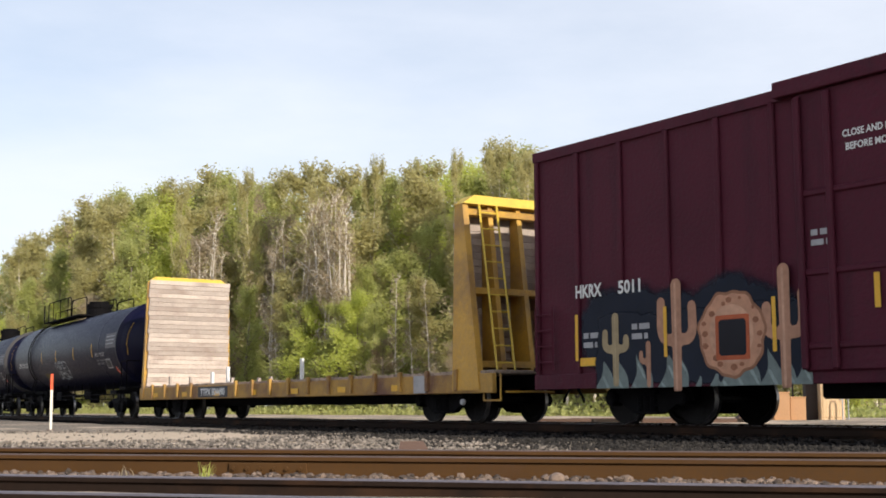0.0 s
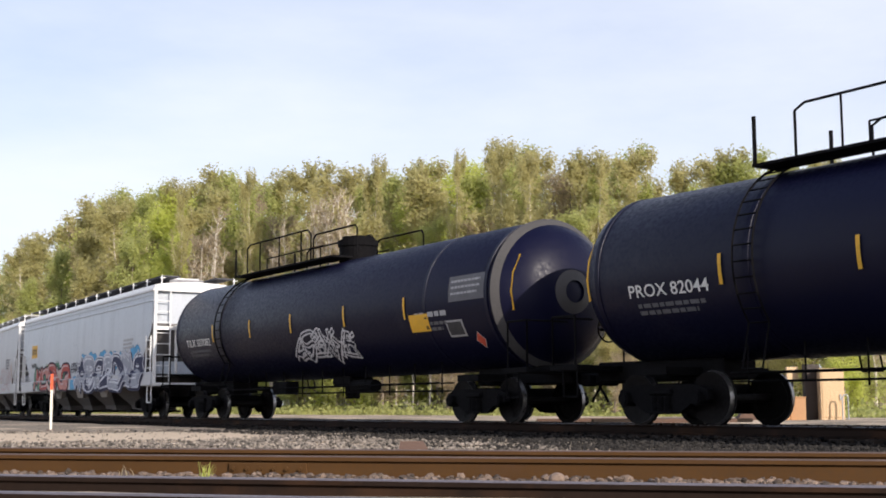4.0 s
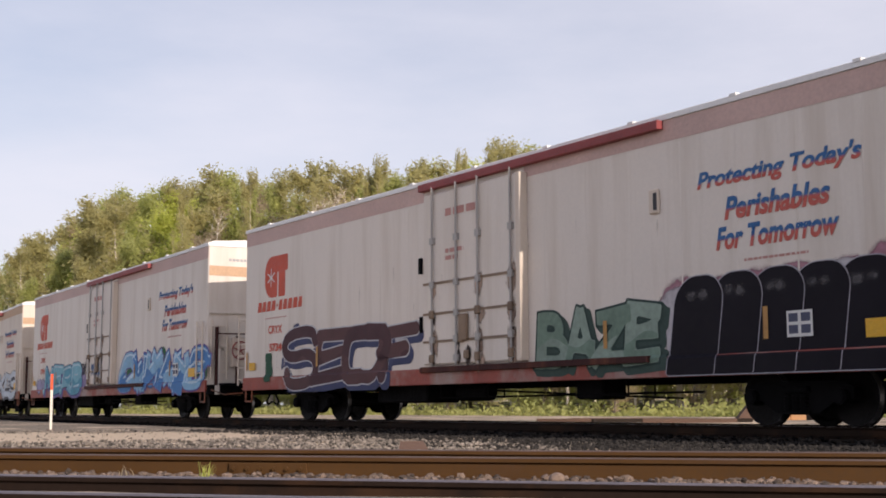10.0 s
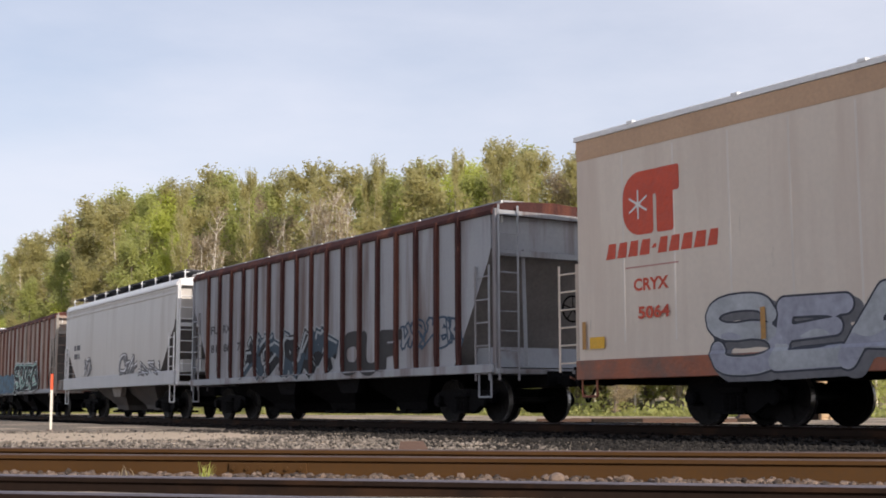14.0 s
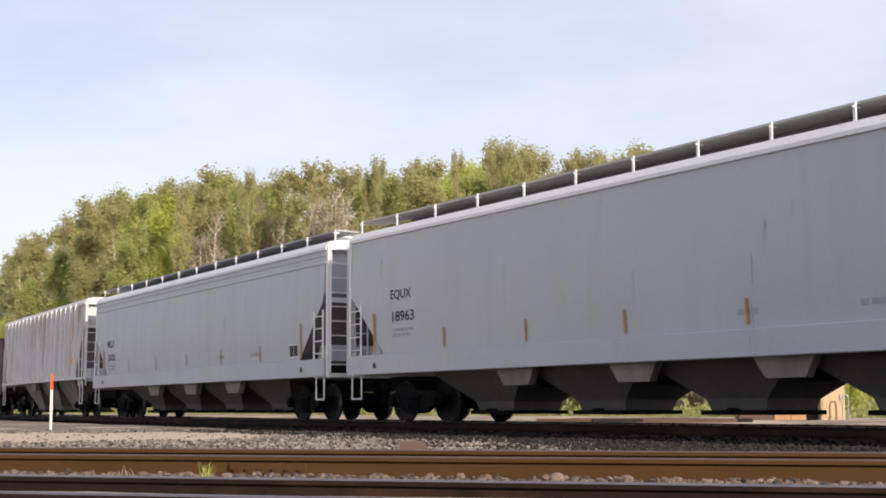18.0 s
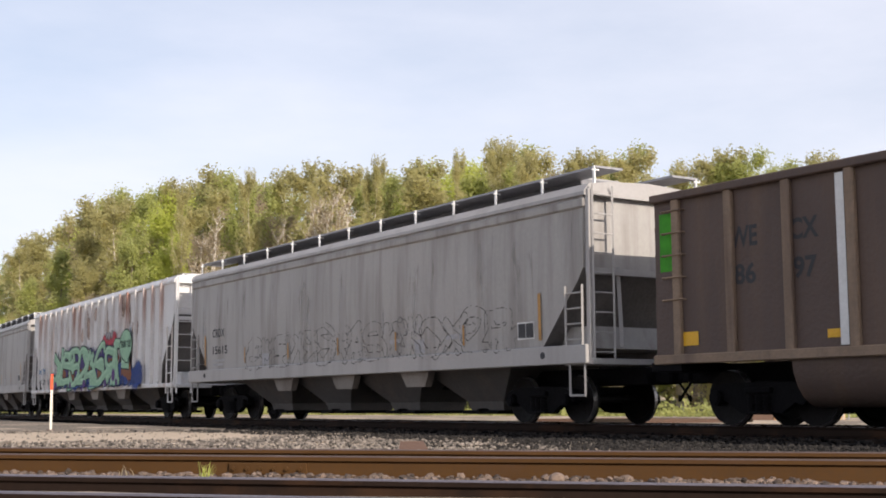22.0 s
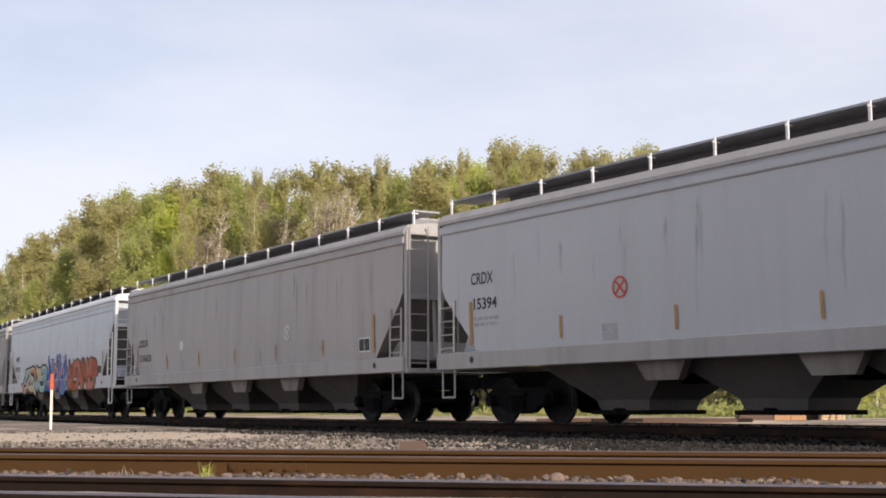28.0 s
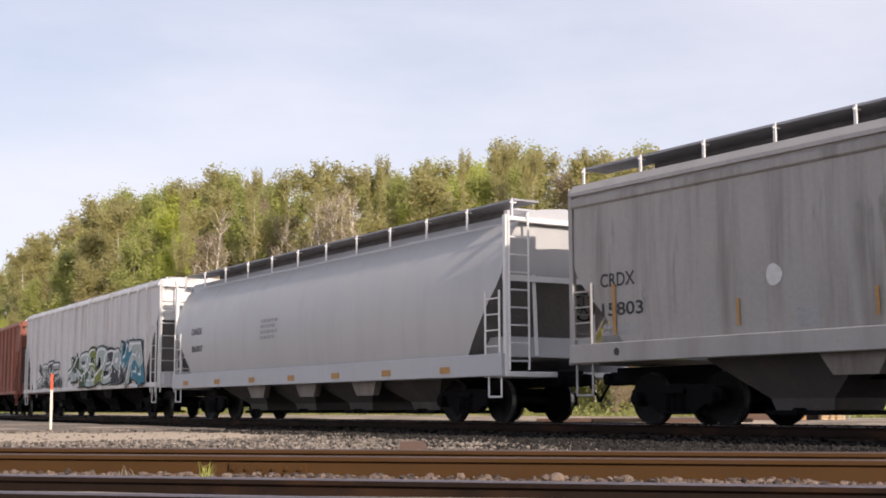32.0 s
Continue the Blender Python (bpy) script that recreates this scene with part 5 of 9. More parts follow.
    for e in (-1, 1):
        ladder("ladder", car, (e * (h + 0.1), -HALF + 0.1, 1.2), (e * (h + 0.1), -HALF + 0.1, 2.95), (0, 0.5, 0), M["reefer_cream"], 5)
        bm = fresh()
        box(bm, e * h, e * (h + 0.55), -1.2, 1.2, 1.0, 1.06)
        box(bm, e * h, e * (h + 0.12), -HALF, HALF, 0.72, 1.02, 0.02)
        part("end_platform", bm, M["black_steel"], car)
        bm = fresh()
        for s in (-1, 1):
            box(bm, e * (h + 0.02), e * (h + 0.14), s * HALF * 0.8 - 0.08, s * HALF * 0.8 + 0.08, 0.72, 2.1, 0.02)
        for z in (2.2, 3.2):
            box(bm, e * (h + 0.005), e * (h + 0.06), -HALF + 0.1, HALF - 0.1, z - 0.03, z + 0.03)
        part("end_post", bm, M[body], car)
        bm = fresh()
        box(bm, e * (h + 0.004), e * (h + 0.008), -HALF + 0.03, HALF - 0.03, 4.32, 4.62)
        part("end_stripe", bm, M["tan_stripe"], car)
        bm = fresh()
        x = e * (h - 0.3)
        path_rod(bm, [(x - 0.2, -HALF, 0.9), (x - 0.2, -HALF, 0.5), (x + 0.2, -HALF, 0.5), (x + 0.2, -HALF, 0.9)], 0.022)
        part("stirrup", bm, M["orange_sill"], car)
    for e in (-1, 1):
        for y in (-1.28, -0.62):
            bm = fresh()
            box(bm, e * (h + 0.06), e * (h + 0.15), y - 0.045, y + 0.045, 1.0, 2.75 if y < -1 else 2.5, 0.01)
            part("end_stanchion", bm, M["rust_rib"], car, "rusty steel upright")
        bm = fresh()
        path_rod(bm, [(e * (h + 0.16), -1.35, 2.55), (e * (h + 0.22), -1.0, 2.55), (e * (h + 0.22), 0.9, 2.55)], 0.022)
        part("end_rail", bm, M["rust_rib"], car)
        bm = fresh()
        path_rod(bm, [(e * (h + 0.3), -1.5, 0.86), (e * (h + 0.34), -1.1, 0.72), (e * (h + 0.5), -0.2, 0.80)], 0.02)
        part("uncoupling_lever", bm, M["orange_sill"], car)
    bm = fresh()
    box(bm, h + 0.01, h + 0.16, -0.80, -0.32, 1.55, 2.45, 0.03)
    part("brake_housing", bm, M["reefer_cream"], car)
    bm = fresh()
    path_rod(bm, [(h + 0.12, -0.58, 1.55), (h + 0.2, -0.62, 1.2), (h + 0.2, -0.4, 0.9)], 0.016)
    part("brake_chain", bm, M["black_steel"], car)
    bm = fresh()
    box(bm, -h - 0.10, -h - 0.01, -1.05, -0.55, 1.15, 2.3, 0.02)
    part("end_panel", bm, paint(0.025, 0.035, 0.08), car, "dark blue steel panel")
    streaks(car, lambda z: -HALF, int(-rear) + 9, 8, h - 0.5, h - 0.05, (1.6, 3.0), (0.4, 1.0), (0.02, 0.06), M["rust_drip"])
    bm = fresh()
    for k in range(2):
        yy = [-0.9, 0.0][k]
        for j in range(7):
            yj = yy + j * 0.12
            box(bm, h + 0.004, h + 0.008, yj, yj + 0.09, 4.78 - 0.0, 4.86)
    tagged(part("end_lettering", bm, M["grey_mark"], car), "rows of small stencilled lettering", "", "", "stuff")
    brake_wheel(car, h + 0.2, -0.55, 2.05, M["door_red"])
    streaks(car, side, int(-rear), 18, -h + 0.2, h - 0.2, (1.6, z1 - 0.4), (0.4, 1.5), (0.012, 0.05), M["cream_grime"])
    streaks(car, lambda z: -HALF - 0.104, int(-rear) + 1, 12, d0 + 0.1, d1 - 0.1, (1.7, 3.6), (0.4, 1.3), (0.015, 0.05), M["rust_drip"])
    streaks(car, side, int(-rear) + 2, 10, d0 - 1.2, d1 + 1.2, (1.5, 2.4), (0.3, 0.9), (0.03, 0.10), M["rust_drip"])
    rr = random.Random(int(-rear))
    door_side = lambda z: -HALF - 0.104
    stains(car, door_side, M["rust_drip"], [(d0 + rr.choice((0.42, 1.35, 2.15, 3.3)) + rr.uniform(-0.05, 0.05), rr.choice((1.4, 1.75, 2.3, 2.95)) - 0.1, rr.uniform(0.12, 0.28), rr.uniform(0.2, 0.5)) for k in range(18)], 3)
    stains(car, door_side, M["lock_grease"], [(d0 + q, z, rr.uniform(0.10, 0.17), rr.uniform(0.16, 0.34)) for q in (0.42, 1.4, 1.75, 2.15, 3.3) for z in (1.36, 1.75, 2.2) if rr.random() < 0.7], 4)
    # below the floor
    bm = fresh()
    box(bm, -4.6, -2.4, -1.2, -0.3, 0.42, 0.85, 0.04)
    box(bm, 2.7, 3.5, -1.1, -0.5, 0.45, 0.85, 0.04)
    rod(bm, (-1.6, -0.8, 0.62), (-0.5, -0.8, 0.62), 0.17, 12)
    for x in (-2.0, -0.2, 0.4, 4.2, 4.9):
        rod(bm, (x, -1.1, 0.5), (x, -1.1, 0.95), 0.022, 4)
    path_rod(bm, [(-2.2, -1.0, 0.52), (6.0, -1.0, 0.56)], 0.02, 4)
    path_rod(bm, [(0.0, -1.1, 0.66), (5.6, -1.1, 0.45)], 0.02, 4)
    part("brake_gear", bm, M["black_steel"], car)
    running_gear(car, L, 3.3, gap=1.25)
    return car, (lambda z: -HALF if z > 1.16 else -HALF - 0.052), h


# ---- boxcar ----
def boxcar(rear, front):
    L = front - rear
    h, z0, z1 = L / 2, 0.80, 5.21
    car = start_car("boxcar", rear, front, "maroon steel boxcar with ribbed sides and painted desert mural", "boxcar")
    bm = fresh()
    box(bm, -h, h, -HALF + 0.06, HALF - 0.06, z0, z1 - 0.02, 0.02)
    part("body", bm, M["maroon"], car)
    bm = fresh()
    prof = [(-HALF - 0.0, z1 - 0.16), (-HALF, z1 + 0.03), (0, z1 + 0.16), (HALF, z1 + 0.03), (HALF, z1 - 0.16)]
    loft(bm, [[(x, y, z) for y, z in prof] for x in (-h, h)])
    part("roof", bm, M["maroon"], car)
    bm = fresh()
    box(bm, -h, h, -HALF - 0.01, -HALF + 0.1, z0 - 0.16, z0 + 0.12, 0.01)
    part("side_sill", bm, M["maroon"], car)
    rb = fresh()
    box(rb, -0.06, 0.06, -HALF + 0.0, -HALF + 0.07, z0 + 0.1, z1 - 0.12, 0.02)
    rib = mesh_of(rb, "side_post", M["maroon"])
    n = 16
    for k in range(n + 1):
        x = -h + 0.08 + (L - 0.16) * k / n
        put("side_post", rib, car, Matrix.Translation((x, 0, 0)))
    d0 = -12.42 - (rear + front) / 2
    bm = fresh()
    box(bm, d0, d0 + 3.3, -HALF - 0.06, -HALF + 0.06, 0.82, z1 - 0.14, 0.03)
    door = part("door", bm, M["maroon"], car)
    bm = fresh()
    for x in (d0 + 0.06, d0 + 0.62, d0 + 2.4):
        box(bm, x - 0.06, x + 0.06, -HALF - 0.14, -HALF - 0.06, 0.85, z1 - 0.2, 0.02)
    for z in (1.2, 2.3, 3.5):
        box(bm, d0, d0 + 3.3, -HALF - 0.10, -HALF - 0.06, z - 0.05, z + 0.05, 0.02)
    part("door_rib", bm, M["maroon"], door)
    bm = fresh()
    box(bm, d0 - 0.36, h, -HALF - 0.16, -HALF + 0.02, z1 - 0.15, z1 + 0.10, 0.01)
    part("door_track", bm, M["maroon"], car)
    sd = lambda z: -HALF - 0.004
    x0 = -h
    boxed(car, "HKRX", x0 + 1.25, x0 + 1.97, 2.30, 2.54, M["white_mark"], sd, off=0.01)
    boxed(car, "5011", x0 + 2.41, x0 + 2.98, 2.30, 2.54, M["white_mark"], sd, off=0.01)
    dd = lambda z: -HALF - 0.064
    boxed(car, "CLOSE AND LOCK", x0 + 7.4, x0 + 8.5, 4.24, 4.35, M["white_mark"], dd)
    boxed(car, "BEFORE MOVING", x0 + 7.45, x0 + 8.5, 4.04, 4.15, M["white_mark"], dd)
    bars(car, M["grey_mark"], x0 + 1.45, 1.55, [0.5, 0.45], 0.10, sd)
    bars(car, M["grey_mark"], x0 + 2.75, 1.65, [0.45, 0.4], 0.10, sd, off=0.02)
    bars(car, M["grey_mark"], x0 + 6.75, 2.85, [0.45, 0.4], 0.09, dd)
    reflectors(car, sd, [x0 + 1.28, x0 + 3.58, x0 + 5.95], 1.15, 0.85, 0.08, "reflector")
    reflectors(car, dd, [x0 + 7.9], 1.7, 0.5, 0.1, "reflector")
    decal("reflector", car, M["reflector"], [(x0 + 1.35, x0 + 1.85, 1.05, 1.2)], sd)
    rng = random.Random(5)
    # mural: a dark sky sprayed over the ribs, cacti, rocks and a ring of stone
    cloud_of_paint(car, x0 + 1.9, x0 + 6.3, 0.80, 2.35, sd, paint(0.014, 0.018, 0.030), 5, 0.004, 0.35, 9, 0.66, "mural")
    buffed(car, x0 + 1.75, x0 + 6.6, 0.64, 2.0, sd, paint(0.016, 0.020, 0.032), 3, 0.008, 0.10, "mural")

    def cactus(cx, cz, s, mat, pale, arms=(1.0, 1.0), tall=1.7):
        xs, zs, X, Z = grid(cx - 0.6 * s, cx + 0.6 * s, cz - 0.05, cz + (tall + 0.25) * s, 0.04)
        d = stroke_field(X, Z, [(cx, cz), (cx, cz + tall * s)], 0.095 * s, 0.12 * s, True)
        for sg, up in zip((-1, 1), arms):
            if up:
                d = np.minimum(d, stroke_field(X, Z, bend((cx, cz + 0.80 * s), (cx + sg * 0.38 * s, cz + 0.82 * s), (cx + sg * 0.36 * s, cz + (0.95 + 0.5 * up) * s)), 0.10 * s, 0.095 * s, True))
        body = region("mural", d, xs, zs, sd, 0.016, mat, car)
        region("highlight", np.maximum(d + 0.05 * s, np.abs(X - cx + 0.02 * s) - 0.025 * s), xs, zs, sd, 0.020, pale, body)
    stone, light = paint(0.42, 0.23, 0.15), paint(0.52, 0.32, 0.22)
    cactus(x0 + 3.84, 0.62, 1.0, stone, light, (1.0, 0.8), 1.72)
    cactus(x0 + 6.15, 0.64, 0.98, stone, light, (0.55, 0.9), 1.78)
    cactus(x0 + 2.32, 0.72, 0.75, paint(0.34, 0.27, 0.16), paint(0.45, 0.36, 0.22), (0.5, 0.2), 1.55)
    cactus(x0 + 3.15, 0.68, 0.5, stone, light, (0.3, 0.0), 1.4)
    xs, zs, X, Z = grid(x0 + 1.8, x0 + 6.8, z0 - 0.16, z0 + 0.75, 0.05)
    d = np.full(X.shape, 9.0)
    for k in range(17):
        cx, hh, ww = x0 + 2.0 + 4.6 * k / 16 + rng.uniform(-0.12, 0.12), rng.uniform(0.18, 0.62), rng.uniform(0.16, 0.3)
        d = np.minimum(d, np.abs(X - cx - 0.05 * np.sin(Z * 9)) / ww * 0.3 + (Z - z0 + 0.16 - hh) * 0.55)
    rocks = region("mural", d, xs, zs, sd, 0.012, paint(0.17, 0.21, 0.20), car)
    tagged(region("highlight", np.maximum(d + 0.03, np.abs(np.sin(X * 9 + Z * 6)) - 0.35), xs, zs, sd, 0.014, paint(0.27, 0.33, 0.31), rocks), "pale brush strokes on the painted rocks", "", "", "stuff")
    xs, zs, X, Z = grid(x0 + 4.2, x0 + 5.95, 0.65, 2.3, 0.045)
    cx, cz = x0 + 5.06, 1.47
    ang = np.arctan2(Z - cz, X - cx)
    rim = np.hypot((X - cx) * 0.97, Z - cz) - 0.70 - 0.022 * np.sin(ang * 7) - 0.015 * np.sin(ang * 13 + 1)
    ring = region("mural", rim, xs, zs, sd, 0.020, paint(0.30, 0.15, 0.09), car)
    region("ring_face", rim + 0.05, xs, zs, sd, 0.023, paint(0.50, 0.27, 0.17), ring)
    region("ring_face", np.hypot(X - cx, Z - cz) - 0.47, xs, zs, sd, 0.026, paint(0.56, 0.33, 0.22), ring)
    for k in range(16):
        a, q = 2 * math.pi * k / 16 + rng.uniform(-0.1, 0.1), rng.uniform(0.50, 0.62)
        px, pz, pr = cx + q * math.cos(a), cz + q * math.sin(a), rng.uniform(0.02, 0.045)
        region("pit", np.hypot((X - px) * 0.7, Z - pz) - pr - 0.012, xs, zs, sd, 0.027, paint(0.27, 0.12, 0.07), ring)
    sq = np.maximum(np.abs(X - cx - 0.03), np.abs(Z - cz + 0.06))
    region("window", sq - 0.36, xs, zs, sd, 0.029, paint(0.42, 0.11, 0.05), ring)
    region("window", sq - 0.29, xs, zs, sd, 0.032, paint(0.02, 0.02, 0.025), ring)
    for e in (-1, 1):
        bm = fresh()
        box(bm, e * h, e * (h + 0.35), -1.3, 1.3, 1.0, 1.08)
        box(bm, e * (h - 0.1), e * (h + 0.1), -HALF + 0.1, HALF - 0.1, 0.7, 1.0, 0.02)
        part("end_platform", bm, M["black_steel"], car)
        ladder("ladder", car, (e * (h - 0.6), -HALF - 0.04, 1.0), (e * (h - 0.6), -HALF - 0.04, 2.2), (e * 0.5, 0, 0), M["maroon"], 4)
    bm = fresh()
    box(bm, -3.2, -2.0, -1.0, -0.3, 0.42, 0.8, 0.04)
    part("brake_box", bm, M["black_steel"], car)
    bm = fresh()
    rod(bm, (0.5, -0.8, 0.6), (1.7, -0.8, 0.6), 0.17, 12)
    part("brake_gear", bm, M["black_steel"], car)
    running_gear(car, L, 2.6)
    return car


# ---- bulkhead flatcar ----
def bulkhead_flatcar(rear, front):
    L = front - rear
    h = L / 2
    car = start_car("bulkhead_flatcar", rear, front, "empty yellow bulkhead flatcar with weathered wooden deck and end walls", "flatcar")
    for s in (-1, 1):
        bm = fresh()
        box(bm, -h, h, s * 1.48 - 0.06, s * 1.48 + 0.06, 0.60, 1.0, 0.015)
        part("side_sill", bm, M["yellow_rusty"], car, "rust-streaked yellow side sill")
    bm = fresh()
    loft(bm, [[(-h + 3.4, -0.5, 0.62), (h - 3.4, -0.5, 0.62), (h - 3.4, 0.5, 0.62), (-h + 3.4, 0.5, 0.62)], [(-h + 4.4, -0.45, 0.40), (h - 4.4, -0.45, 0.40), (h - 4.4, 0.45, 0.40), (-h + 4.4, 0.45, 0.40)]])
    part("fish_belly", bm, M["black_steel"], car)
    bd = fresh()
    box(bd, -0.115, 0.115, -1.5, 1.5, 0.99, 1.06, 0.01)
    me = mesh_of(bd, "deck_board", M["deck_wood"])
    n = int(L / 0.25)
    for k in range(n):
        put("deck_board", me, car, Matrix.Translation((-h + (k + 0.5) * L / n, 0, random.Random(k).uniform(-0.012, 0.012))))
    rng = random.Random(3)
    for k in range(17):
        x = -h + 1.3 + (L - 2.6) * k / 16
        if 5.2 < x + h < 7.9:
            continue
        bm = fresh()
        box(bm, x - 0.06, x + 0.06, -1.60, -1.52, 0.66, 1.10, 0.01)
        part("stake_pocket", bm, M["yellow_rusty"], car)
    for x, t in ((-h + 2.6, 0.3), (-h + 4.4, 0.25), (-h + 6.18, 0.35), (-h + 7.38, 0.48), (-h + 12.33, 0.55), (-h + 7.7, 0.15), (-h + 9.6, 0.1), (-h + 10.4, 0.12)):
        bm = fresh()
        box(bm, x - 0.06, x + 0.06, -1.45, -1.37, 1.05, 1.05 + t, 0.01)
        part("stake", bm, M["white_mark"] if t > 0.3 else M["board_wood"], car)
    # end walls: steel frame outside, boards inside, a sloped cap
    for e, x in ((-1, -h + 0.42), (1, h - 1.42)):
        top = 4.62
        dp = 1.0 if e > 0 else 0.22
        for s in (-1, 1):
            bm = fresh()
            loft(bm, [[(x - 0.02, s * 1.50 - 0.07, 0.66), (x + e * dp, s * 1.50 - 0.07, 0.66), (x + e * dp, s * 1.50 + 0.07, 0.66), (x - 0.02, s * 1.50 + 0.07, 0.66)],
                      [(x - 0.02, s * 1.42 - 0.07, top), (x + e * 0.28 * dp, s * 1.42 - 0.07, top), (x + e * 0.28 * dp, s * 1.42 + 0.07, top), (x - 0.02, s * 1.42 + 0.07, top)]])
            part("bulkhead_post", bm, M["yellow_paint"], car)
        for y in (-0.75, 0.0, 0.75):
            bm = fresh()
            loft(bm, [[(x, y - 0.06, 1.0), (x + e * 0.75 * dp, y - 0.06, 1.0), (x + e * 0.75 * dp, y + 0.06, 1.0), (x, y + 0.06, 1.0)], [(x, y - 0.06, top), (x + e * 0.22 * dp, y - 0.06, top), (x + e * 0.22 * dp, y + 0.06, top), (x, y + 0.06, top)]])
            part("bulkhead_stud", bm, M["yellow_paint"], car)
        for z, d in ((1.2, 0.72), (2.75, 0.5), (4.45, 0.3)):
            bm = fresh()
            box(bm, x, x + e * d * dp, -1.42, 1.42, z - 0.07, z + 0.07, 0.01)
            part("bulkhead_beam", bm, M["yellow_paint"], car)
        bm = fresh()
        loft(bm, [[(x - 0.1, -1.5, top), (x + e * 0.34 * dp, -1.5, top), (x + e * 0.34 * dp, 1.5, top), (x - 0.1, 1.5, top)], [(x - 0.1, -1.2, top + 0.2), (x + e * 0.3 * dp, -1.2, top + 0.2), (x + e * 0.3 * dp, 1.2, top + 0.2), (x - 0.1, 1.2, top + 0.2)]])
        part("bulkhead_cap", bm, M["yellow_cap"], car)
        bb = fresh()
        box(bb, -0.035, 0.035, -1.46, 1.46, -0.073, 0.073, 0.008)
        bme = mesh_of(bb, "wall_board", M["board_wood"])
        for k in range(24):
            put("wall_board", bme, car, Matrix.Translation((x - e * (0.05 + 0.008 * ((k * 7) % 3)), 0.012 * ((k * 5) % 4) - 0.02, 1.13 + k * 0.1515)))
        if e > 0:
            ladder("ladder", car, (x + e * 0.98, -1.1, 1.05), (x + e * 0.34, -1.1, top), (0, 0.45, 0), M["yellow_cap"], 10)
    decal("stencil_panel", car, M["black_mark"], [(-h + 5.38, -h + 7.7, 0.64, 0.96)], lambda z: -1.545)
    boxed(car, "TTPX 804490", -h + 5.6, -h + 7.5, 0.69, 0.91, M["white_mark"], lambda z: -1.548)
    for k in range(8):
        x = -h + 1.4 + k * (L - 2.8) / 7
        decal("reflector", car, M["reflector"], [(x, x + 0.42, 0.68, 0.82)], lambda z: -1.548)
    bm = fresh()
    path_rod(bm, [(h + 0.1, -1.4, 1.0), (h + 0.1, -1.4, 0.45), (h - 0.5, -1.4, 0.45), (h - 0.5, -1.4, 0.9)], 0.022)
    path_rod(bm, [(h + 0.3, -1.4, 0.62), (h + 0.3, -0.2, 0.62)], 0.022)
    part("stirrup", bm, M["yellow_paint"], car)
    bm = fresh()
    rod(bm, (h - 1.0, -1.62, 0.42), (h - 1.0, -1.56, 0.42), 0.06, 8)
    box(bm, h - 3.0, h - 2.5, -1.585, -1.55, 0.62, 1.0)
    part("brake_stand", bm, M["grey_mark"], car)
    running_gear(car, L, 2.6)
    return car


